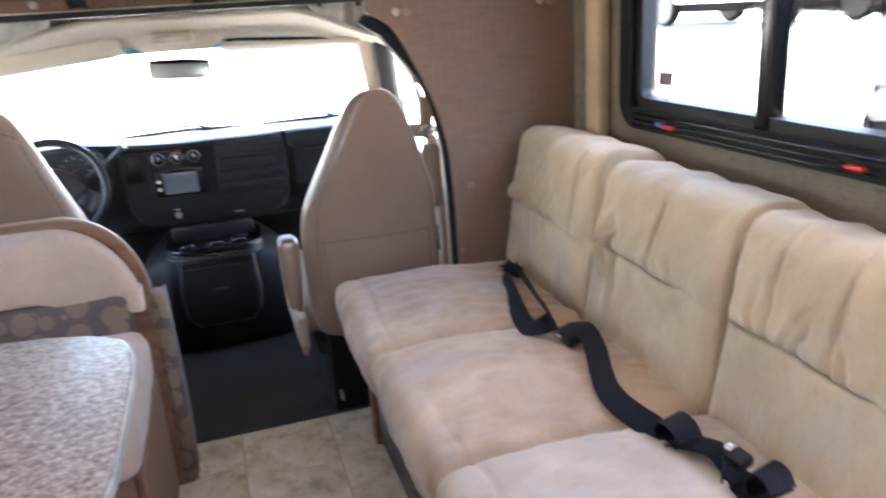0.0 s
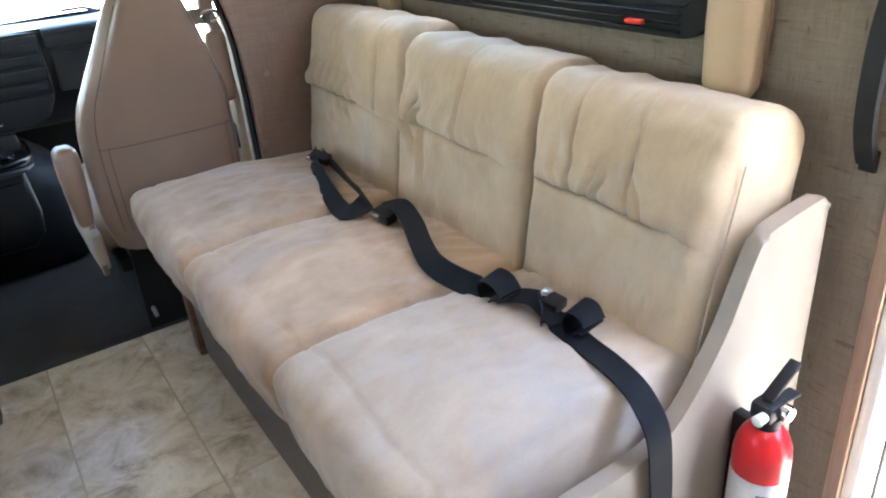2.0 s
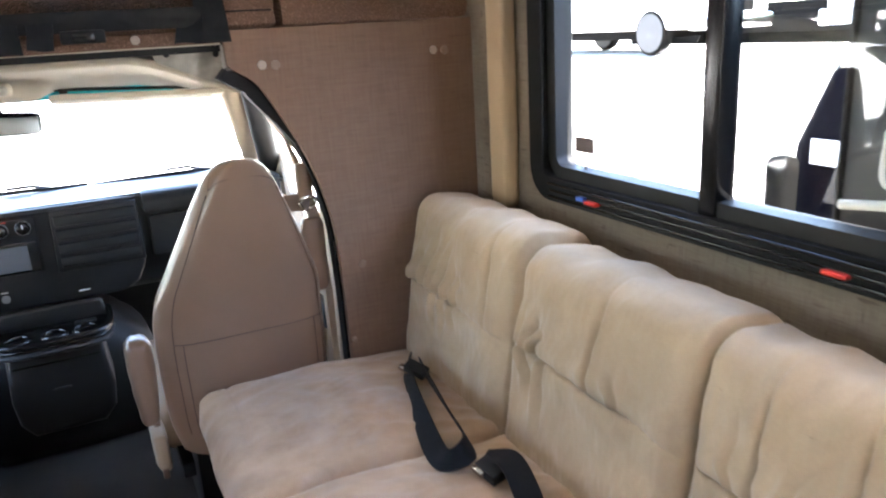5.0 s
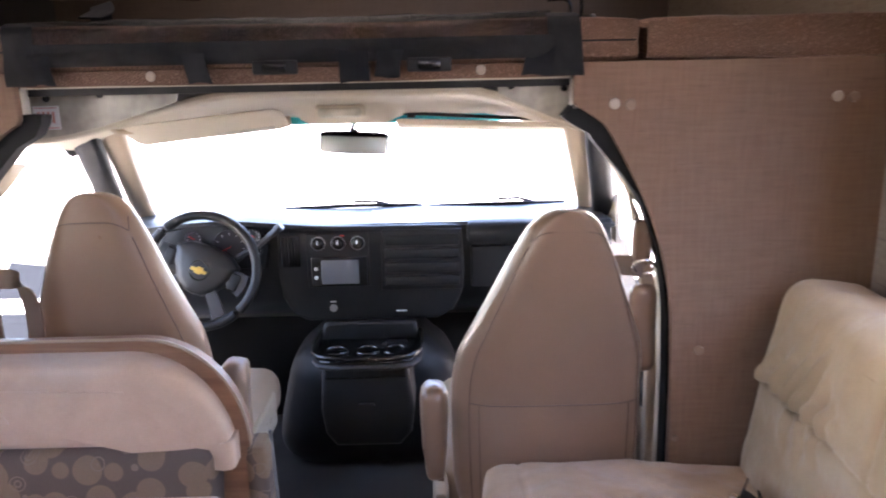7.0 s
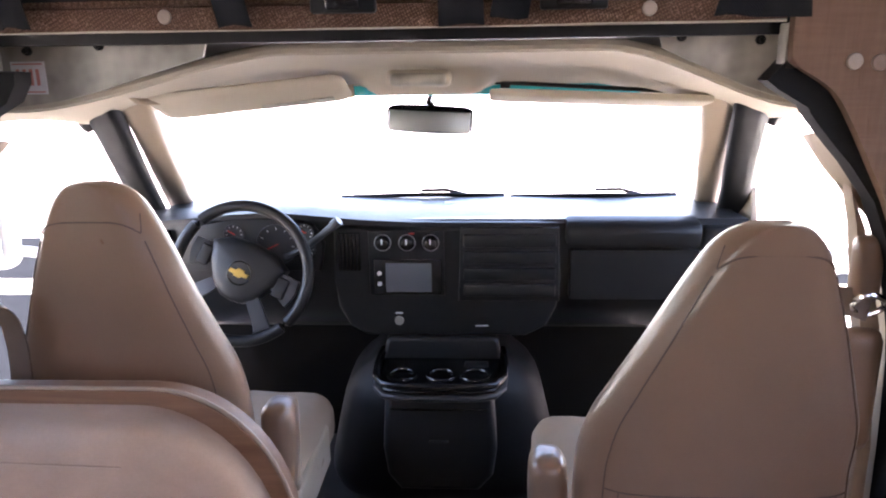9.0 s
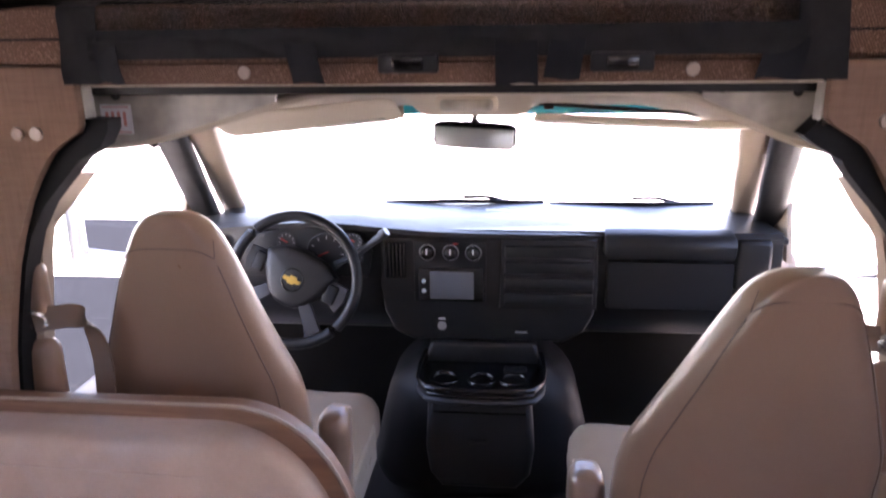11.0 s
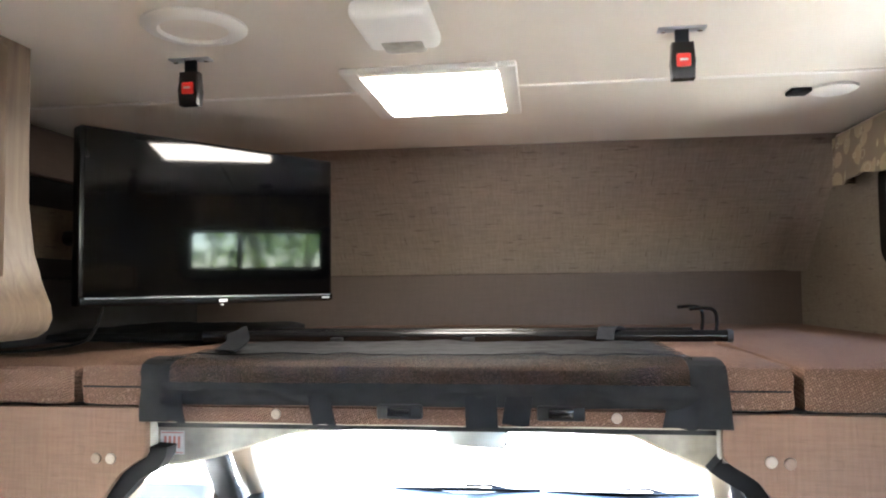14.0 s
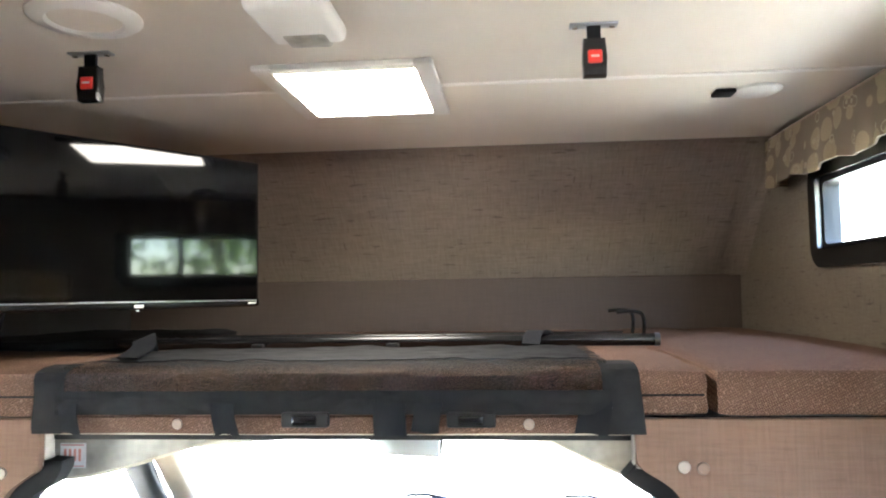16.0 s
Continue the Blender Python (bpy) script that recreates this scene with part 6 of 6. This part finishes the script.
# steering wheel
HUB = Vector((-0.462, 2.925, 0.749))
SWM = Matrix.Translation(HUB) @ Matrix.Rotation(radians(-18), 4, "X") @ Matrix.Rotation(radians(24), 4, "Y")
sw = thing("steering_wheel", tuple(HUB), "black leather steering wheel with grey spokes, turned slightly", "steering wheel")
part("rim", turned(tube([(0.178 * math.cos(a), 0.0, 0.178 * math.sin(a)) for a in [k * math.pi / 32 for k in range(64)]], 0.0155, 12, closed=True), SWM), DASH, sw)
PAD = [(-0.108, 0.052), (-0.066, 0.078), (0.0, 0.086), (0.066, 0.078), (0.108, 0.052), (0.094, 0.0), (0.062, -0.052), (0.030, -0.076), (0.0, -0.080), (-0.030, -0.076), (-0.062, -0.052), (-0.094, 0.0)]
part("hub_pad", turned(outline_cushion(dense(PAD, 0.012), -0.006, 0.035, 0.010), SWM), DASH, sw)
for s in (-1, 1):
    part("side_spoke", turned(prism([(s * 0.070, 0.045), (s * 0.150, 0.040), (s * 0.152, 0.0), (s * 0.140, -0.035), (s * 0.070, 0.0)], "y", 0.002, 0.020, 0.003), SWM), GREYPL if s > 0 else MATTBLACK, sw)
    part("switch_pad", turned(box(min(s * 0.094, s * 0.128), max(s * 0.094, s * 0.128), -0.004, 0.006, -0.022, 0.034, 0.006, 3), SWM), MATTBLACK, sw, "black switch pad")
    part("lower_spoke", turned(prism([(s * 0.030, -0.050), (s * 0.058, -0.030), (s * 0.128, -0.098), (s * 0.095, -0.132), (s * 0.062, -0.080)], "y", 0.0, 0.016, 0.004), SWM), GREYPL, sw, "grey lower spoke")
part("badge", turned(prism([(-0.026, 0.004), (-0.010, 0.004), (-0.007, 0.011), (0.012, 0.011), (0.012, 0.004), (0.026, 0.004), (0.023, -0.006), (0.009, -0.006), (0.006, -0.012), (-0.012, -0.012), (-0.012, -0.006), (-0.028, -0.006)], "y", -0.021, -0.015, 0.001, 1), SWM), BRASS, sw, "plain gold badge shape")
part("badge_ring", turned(tube([(0.031 * math.cos(a), -0.016, 0.031 * math.sin(a)) for a in [k * math.pi / 14 for k in range(28)]], 0.002, 6, closed=True), SWM), GLOSSBLACK, sw)
part("column", turned(lathe([(0.045, 0.02), (0.055, 0.06), (0.06, 0.20), (0.001, 0.21)], (0, 0, 0), "z", 18), SWM @ Matrix.Rotation(radians(-90), 4, "X")), DASH, sw)

# engine cover and cup-holder console
con = thing("engine_console", (0.055, 2.9, 0.0), "black engine cover with a cup-holder tray on top", "console")
part("cover", prism([(-0.050, 0.165), (-0.084, 0.21), (-0.094, 0.29), (-0.084, 0.452), (0.194, 0.452), (0.208, 0.29), (0.198, 0.21), (0.160, 0.165)], "y", 2.838, 3.10, 0.020, 3), DASH, con)
part("shoulder", turned(cushion(0.56, 0.40, 0.51, 0.14, (16, 12, 14), (0.01, 0.01, 0.01), lambda u, v, w, co, nor: Vector((co.x * (1.12 - 0.20 * w), co.y, co.z))), Matrix.Translation((0.050, 3.22, 0.205))), MATTBLACK, con)
TR = [(-0.116, 2.96), (-0.110, 2.88), (-0.085, 2.832), (-0.03, 2.815), (0.145, 2.815), (0.20, 2.832), (0.224, 2.88), (0.230, 2.96)]
part("tray_lower", prism(TR + [(0.232, 3.06), (-0.118, 3.06)], "z", 0.448, 0.470, 0.006, 3), GLOSSBLACK, con)
part("tray_rim", tube([(x, y, 0.482) for x, y in [(-0.112, 3.06)] + TR + [(0.226, 3.06)]], 0.011, 10), GLOSSBLACK, con, "glossy raised tray rim")
part("tray_lip", tube([(x, y - 0.006, 0.452) for x, y in TR], 0.009, 10), DASHTOP, con)
part("tray_back", prism([(-0.108, 0.465), (-0.100, 0.522), (-0.088, 0.532), (0.202, 0.532), (0.214, 0.522), (0.222, 0.465)], "y", 3.02, 3.07, 0.012, 3), DASH, con)
for x in (-0.045, 0.060, 0.150):
    part("cup_holder", tube([(x + 0.036 * math.cos(a), 2.905 + 0.036 * math.sin(a), 0.474) for a in [k * math.pi / 12 for k in range(24)]], 0.005, 8, closed=True), GLOSSBLACK, con)
part("switch_tray", box(0.120, 0.185, 2.955, 2.985, 0.470, 0.480, 0.004), DASH, con)
part("door_gap", box(-0.070, 0.182, 2.834, 2.8385, 0.405, 0.409, 0.001), GLOSSBLACK, con, "dark gap above the storage door")
part("latch", box(0.030, 0.080, 2.830, 2.8385, 0.312, 0.320, 0.002), DASHTOP, con)


# ---- cab seats ----
def cab_seat(cx, yb, name_label, inner, lean=0.0, top=0.0, back=0.1, low=0.0, group="cab seats"):
    """A bucket seat with its back face at yb; inner: -1 or 1, the side of its raised armrest."""
    yo = lambda z: yb - back * max(0.0, z - 0.69)
    t = thing("bucket_chair", (cx, yb + 0.25, 0.0), name_label, "seat", group)
    spec = [(0.36, 0.185, 0.14), (0.44, 0.203, 0.135), (0.56, 0.208, 0.125), (0.66, 0.208, 0.118), (0.76, 0.198, 0.108), (0.83, 0.172, 0.1), (0.9, 0.143, 0.094), (0.97, 0.114, 0.09), (1.03, 0.086, 0.084), (1.06, 0.068, 0.078), (1.08, 0.047, 0.066), (1.09, 0.026, 0.046), (1.093, 0.004, 0.01)]
    n = 40

    def section(z, hw, th):
        out = []
        for k in range(n):
            a = 2 * math.pi * k / n
            ca, sa = math.cos(a), math.sin(a)
            e = 0.45
            x = hw * math.copysign(abs(ca) ** e, ca)
            y = th / 2 * math.copysign(abs(sa) ** (e + 0.15), sa)
            x *= 1 - (0.17 if x * inner > 0 else 0.05) * smoothstep(0.25, -0.9, math.copysign(abs(sa) ** 0.6, sa))
            out.append((cx + x + lean * max(0, z - 0.7), yo(z) + th / 2 + 0.012 * smoothstep(0.9, 1.1, z) + y, z + top * smoothstep(0.8, 1.05, z)))
        return out
    zs = spline([Vector((z, hw, th)) for z, hw, th in spec], 5)
    b = bmesh.new()
    rows = [[b.verts.new(p) for p in section(*q)] for q in zs]
    for r0, r1 in zip(rows, rows[1:]):
        for k in range(n):
            f = b.faces.new((r0[k], r0[(k + 1) % n], r1[(k + 1) % n], r1[k]))
            a = 2 * math.pi * (k + 0.5) / n
            f.material_index = 0 if math.sin(a) < 0.5 else 1
    b.faces.new(rows[0])
    b.faces.new(rows[-1])
    part("backrest", b, [SEAT, SEAT_EDGE], t)
    # stitched seams: one arch round the back panel and one across it
    rows = [section(*q) for q in zs]
    def on_back(i, k0, k1, lift=0.0006):
        return [Vector(rows[i][k]) + Vector((0, -lift, 0)) for k in range(k0, k1 + 1)]
    heights = [q[30][2] for q in rows]
    nearest = lambda z: min(range(len(rows)), key=lambda i: abs(heights[i] - z))
    cap = nearest(1.028)
    for k in (23, 37):
        part("edge_seam", tube([Vector(q[k]) + Vector((0, -0.0008, 0)) for q in rows[nearest(0.42):cap]], 0.0014, 6), SEAM, t, "stitched edge seam")
    hump = [p + Vector((0, -0.0008, 0.022 * math.sin(math.pi * j / 14))) for j, p in enumerate(on_back(cap, 23, 37))]
    part("cap_seam", tube(hump, 0.0014, 6), SEAM, t, "arched seam under the headrest cap")
    part("cap_seam", tube([Vector(rows[cap][23 if inner < 0 else 37]), Vector(rows[nearest(1.055)][21 if inner < 0 else 39])], 0.0014, 6), SEAM, t)
    low_row = nearest(0.668)
    part("seam", tube(on_back(low_row, 23, 37, 0.0008), 0.0014, 6), SEAM, t, "stitched cross seam")
    for k in (25, 35):
        part("seam", tube([Vector(q[k]) + Vector((0, -0.0008, 0)) for q in rows[nearest(0.42):low_row + 1]], 0.0013, 6), SEAM, t)
    part("seat_cushion", turned(cushion(0.47, 0.52, 0.145, 0.055, (20, 22, 8), (0.008, 0.012, 0.018), seed=3, rough=0.004), Matrix.Translation((cx, yb + 0.40, 0.440 - low)) @ Matrix.Rotation(radians(4 - 50 * low), 4, "X")), SEAT_EDGE, t, "beige cloth seat cushion")
    part("side_cover", box(min(cx + inner * 0.215, cx + inner * 0.245), max(cx + inner * 0.215, cx + inner * 0.245), yb + 0.10, yb + 0.52, 0.29, 0.40, 0.012, 3), TRIM, t)
    ax = cx + inner * 0.245
    arm = turned(cushion(0.060, 0.085, 0.23, 0.024, (6, 7, 16), (0.002, 0.003, 0.0), lambda u, v, w, co, nor: Vector((co.x * (0.72 + 0.28 * smoothstep(-1, 0.5, w)), co.y * (0.6 + 0.4 * smoothstep(-1, 0.6, w)), co.z)), 2, 0.002),
                 Matrix.Translation((ax, yb + 0.105, 0.553)) @ Matrix.Rotation(radians(-4), 4, "X"))
    part("armrest", arm, SEAT, t, "raised taupe armrest")
    part("armrest_front", turned(cushion(0.050, 0.03, 0.20, 0.013, (5, 4, 12)), Matrix.Translation((ax, yb + 0.150, 0.553)) @ Matrix.Rotation(radians(-4), 4, "X")), SEAT_EDGE, t)
    part("arm_bracket", turned(box(-0.008, 0.008, -0.014, 0.014, -0.09, 0.09, 0.004), Matrix.Translation((ax - inner * 0.012, yb + 0.12, 0.365)) @ Matrix.Rotation(radians(-8), 4, "X")), SEAT, t, "taupe armrest bracket")
    part("recline_cover", turned(cushion(0.035, 0.16, 0.10, 0.015, (4, 8, 6)), Matrix.Translation((cx + inner * 0.235, yb + 0.14, 0.37))), TRIM, t)
    part("pedestal", prism([(yb + 0.20, 0.0), (yb + 0.18, 0.30), (yb + 0.60, 0.32), (yb + 0.62, 0.0)], "x", cx - 0.15, cx + 0.15, 0.01), MATTBLACK, t)
    part("rail", box(cx + inner * 0.18 - 0.015, cx + inner * 0.18 + 0.015, yb + 0.05, yb + 0.62, 0.29, 0.33, 0.004), MATTBLACK, t)
    part("lever", tube([(cx + inner * 0.14, yb + 0.10, 0.13), (cx + inner * 0.14, yb + 0.06, 0.12)], 0.006, 8), SILVER, t)
    return t


cab_seat(0.522, 2.085, "taupe vinyl passenger bucket seat with a raised armrest", -1, 0.065, -0.004, 0.20, 0.055)
cab_seat(-0.462, 2.255, "taupe vinyl driver's bucket seat with a raised armrest", 1, 0.0, 0.017, low=0.08)


# ---- outside ----
def wheel(parent, x, y, r, w=0.22):
    p = part("wheel", lathe([(r * 0.6, -w / 2), (r * 0.95, -w / 2), (r, -w / 3), (r, w / 3), (r * 0.95, w / 2), (r * 0.6, w / 2)], (x, y, GROUND + r), "x", 28), TYRE, parent)
    part("rim", lathe([(r * 0.86, w / 2 + 0.004), (r * 0.74, w / 2 - 0.02), (r * 0.15, w / 2 + 0.008), (0.001, w / 2 + 0.010)], (x, y, GROUND + r), "x", 20), WHEELRIM, p)
    part("rim", lathe([(r * 0.86, -w / 2 - 0.005), (r * 0.72, -w / 2 + 0.02), (r * 0.15, -w / 2 - 0.01), (0.001, -w / 2 - 0.012)], (x, y, GROUND + r), "x", 20), WHEELRIM, p)


def pickup(x, y, turn, paint, label):
    """A parked pickup, built along y at the origin and then turned; its front faces -y."""
    t = thing("pickup_truck", (0, 0, GROUND), label, "truck", "parked vehicles")
    g = GROUND
    part("body", prism([(-2.7, g + 0.45), (-2.72, g + 0.95), (-2.6, g + 1.05), (-1.45, g + 1.15), (2.8, g + 1.15), (2.85, g + 0.45)], "x", -0.95, 0.95, 0.06, 3), paint, t)
    part("cab", prism([(-1.5, g + 1.12), (-0.85, g + 1.85), (0.7, g + 1.88), (1.0, g + 1.12)], "x", -0.82, 0.82, 0.06, 3), paint, t)
    part("windscreen", prism([(-1.47, g + 1.18), (-0.90, g + 1.80), (-0.88, g + 1.78), (-1.40, g + 1.16)], "x", -0.72, 0.72), CARGLASS, t)
    for s in (-1, 1):
        part("side_window", prism([(-1.15, g + 1.20), (-0.78, g + 1.74), (0.6, g + 1.76), (0.82, g + 1.20)], "x", s * 0.815 - 0.012, s * 0.815 + 0.012), CARGLASS, t)
    # near-black block stands in for the shadow beneath the truck
    part("under_shadow", box(-0.80, 0.80, -1.4, 2.5, g + 0.28, g + 0.47, 0.02), TYRE, t)
    part("bumper", box(-0.92, 0.92, -2.85, -2.66, g + 0.42, g + 0.66, 0.03), CHROME, t)
    part("grille", box(-0.55, 0.55, -2.745, -2.70, g + 0.70, g + 0.95, 0.02), TYRE, t)
    for s in (-1, 1):
        part("headlight", box(s * 0.74 - 0.14, s * 0.74 + 0.14, -2.74, -2.66, g + 0.75, g + 0.95, 0.02), LABEL, t)
        wheel(t, s * 0.86, -1.75, 0.40)
        wheel(t, s * 0.86, 1.75, 0.40)
    t.matrix_world = Matrix.Translation((x, y, 1.45)) @ Matrix.Rotation(radians(turn), 4, "Z") @ Matrix.Translation((0, 0, GROUND))
    return t


pickup(10.86, 12.95, 0, PAINT_W, "white pickup truck parked across the yard")
pickup(11.4, 5.35, 180, PAINT_G, "grey pickup truck parked across the yard")
G2 = bank(17)
tr = thing("flatbed_trailer", (14.3, 10.0, G2), "long dark low trailer parked behind the trucks", "trailer")
part("bed", box(13.7, 14.9, 3.0, 17.0, G2 + 0.22, G2 + 0.84, 0.04), TYRE, tr)
part("chassis", box(13.9, 14.7, 3.6, 16.4, G2, G2 + 0.22, 0.03), TYRE, tr)
for y in (5.0, 6.1, 14.0, 15.1):
    part("wheel", lathe([(0.16, -0.10), (0.22, -0.10), (0.24, -0.05), (0.24, 0.05), (0.22, 0.10), (0.16, 0.10)], (13.85, y, G2 + 0.24), "x", 20), TYRE, tr)

van = thing("van", (3.5, 0.0, GROUND), "navy blue van parked close beside the motorhome", "van", "parked vehicles")
part("body", prism([(-3.2, GROUND + 0.45), (-3.2, 1.62), (1.62, 1.62), (1.80, 1.58), (2.12, 1.18), (2.27, 0.85), (2.30, 0.3), (2.30, GROUND + 0.40)], "x", 2.62, 4.5, 0.06, 3), PAINT_N, van)
part("side_window", prism([(0.70, 0.62), (0.70, 1.42), (1.66, 1.42), (1.98, 1.05), (2.10, 0.66)], "x", 2.600, 2.64), CARGLASS, van)
part("sticker", box(2.605, 2.619, 1.98, 2.17, 0.79, 0.88), LABEL, van, "white sticker")
part("door_line", box(2.612, 2.622, 1.30, 1.312, GROUND + 0.5, 1.5), MATTBLACK, van)
part("mirror_shell", turned(cushion(0.10, 0.10, 0.36, 0.035, (6, 6, 12)), Matrix.Translation((2.545, 2.235, 0.64))), TYRE, van, "black van door mirror")
part("round_mirror", turned(lathe([(0.062, 0.0), (0.066, 0.010), (0.060, 0.018), (0.030, 0.024), (0.001, 0.026)], (0, 0, 0), "-x", 24), Matrix.Translation((2.50, 2.345, 0.555))), CHROME, van, "round convex mirror")
part("mirror_rod", tube([(2.50, 2.345, 0.50), (2.53, 2.30, 0.42), (2.60, 2.22, 0.40)], 0.010, 8), MATTBLACK, van)
wheel(van, 2.74, 1.75, 0.36)
wheel(van, 2.74, -2.0, 0.36)


def tree(x, y, h, seed):
    rnd = random.Random(seed)
    g = bank(x)
    t = thing("tree", (x, y, g), "leafy green tree at the edge of the yard", "tree", "trees")
    b = tube([(x, y, g), (x + 0.1, y, g + h * 0.3), (x + rnd.uniform(-0.3, 0.3), y, g + h * 0.62)], [h * 0.035, h * 0.026, h * 0.012], 9)
    for k in range(8):
        a = rnd.uniform(0, 6.28)
        z0 = g + h * rnd.uniform(0.28, 0.55)
        ln = h * rnd.uniform(0.2, 0.34)
        tube([(x, y, z0), (x + math.cos(a) * ln * 0.5, y + math.sin(a) * ln * 0.5, z0 + ln * 0.45), (x + math.cos(a) * ln, y + math.sin(a) * ln, z0 + ln * 0.7)], [h * 0.013, h * 0.008, h * 0.003], 6, bm=b)
    part("trunk", b, BARK, t)
    verts, faces = [], []
    for k in range(1500):
        a, e, r = rnd.uniform(0, 6.28), rnd.uniform(-1.1, 1.5), h * 0.42 * rnd.random() ** 0.4
        lob = 1 + 0.3 * math.sin(3 * a + seed) * math.cos(2 * e + seed)
        c = Vector((x + r * lob * math.cos(a) * math.cos(e), y + r * lob * math.sin(a) * math.cos(e), g + h * 0.50 + r * lob * math.sin(e)))
        q = Euler((rnd.uniform(0, 6), rnd.uniform(0, 6), rnd.uniform(0, 6))).to_matrix()
        s = h * rnd.uniform(0.016, 0.034)
        i = len(verts)
        verts += [c + q @ Vector(p) * s for p in ((-1, 0, 0), (0, -0.5, 0.12), (1, 0, 0), (0, 0.5, 0.12))]
        faces.append((i, i + 1, i + 2, i + 3))
    me = bpy.data.meshes.new("crown")
    o = ORG[t.name]
    me.from_pydata([v - o for v in verts], [], faces)
    me.materials.append(LEAF)
    cr = new("crown", me)
    cr.parent = t
    tagged(cr, kind="stuff")


for i, (x, y, h) in enumerate(((24, 1.5, 7.0), (26, -4.5, 8), (27, 6.5, 6.5), (33, -11, 9), (25, -9, 7.5), (30, 3.5, 8.5))):
    tree(x, y, h, i + 3)

# ---- floor tiles ----
TX = [-0.81, -0.52, -0.23, 0.055, 0.335, 0.62, 0.90, XR]
meshes = {}
tile_rows = []
for i in range(-1, len(TX) - 1):
    x0 = XL if i < 0 else TX[i]
    x1 = TX[i + 1]
    off = 1.475 - 0.61 * 7
    y = off + (0.0 if i in (3, 4) else 0.305 if i % 2 else 0.0)
    while y < 2.29:
        y0, y1 = max(y, -2.6), min(y + 0.61 if not (i in (3, 4) and y > 1.4) else 2.3, 2.274)
        if y1 - y0 > 0.05:
            tile_rows.append((x0, x1, y0, y1))
        y += 0.61 if not (i in (3, 4) and y > 1.4) else 2.0
for x0, x1, y0, y1 in tile_rows:
    w, d = round(x1 - x0 - 0.005, 3), round(y1 - y0 - 0.005, 3)
    if (w, d) not in meshes:
        b = bmesh.new()
        box(-w / 2, w / 2, -d / 2, d / 2, -0.003, 0.0, bm=b)
        meshes[w, d] = mesh_from(b, "tile", TILE)
    t = new("tile", meshes[w, d])
    t.parent = floor
    t.location = Vector(((x0 + x1) / 2, (y0 + y1) / 2, 0.0)) - floor.location
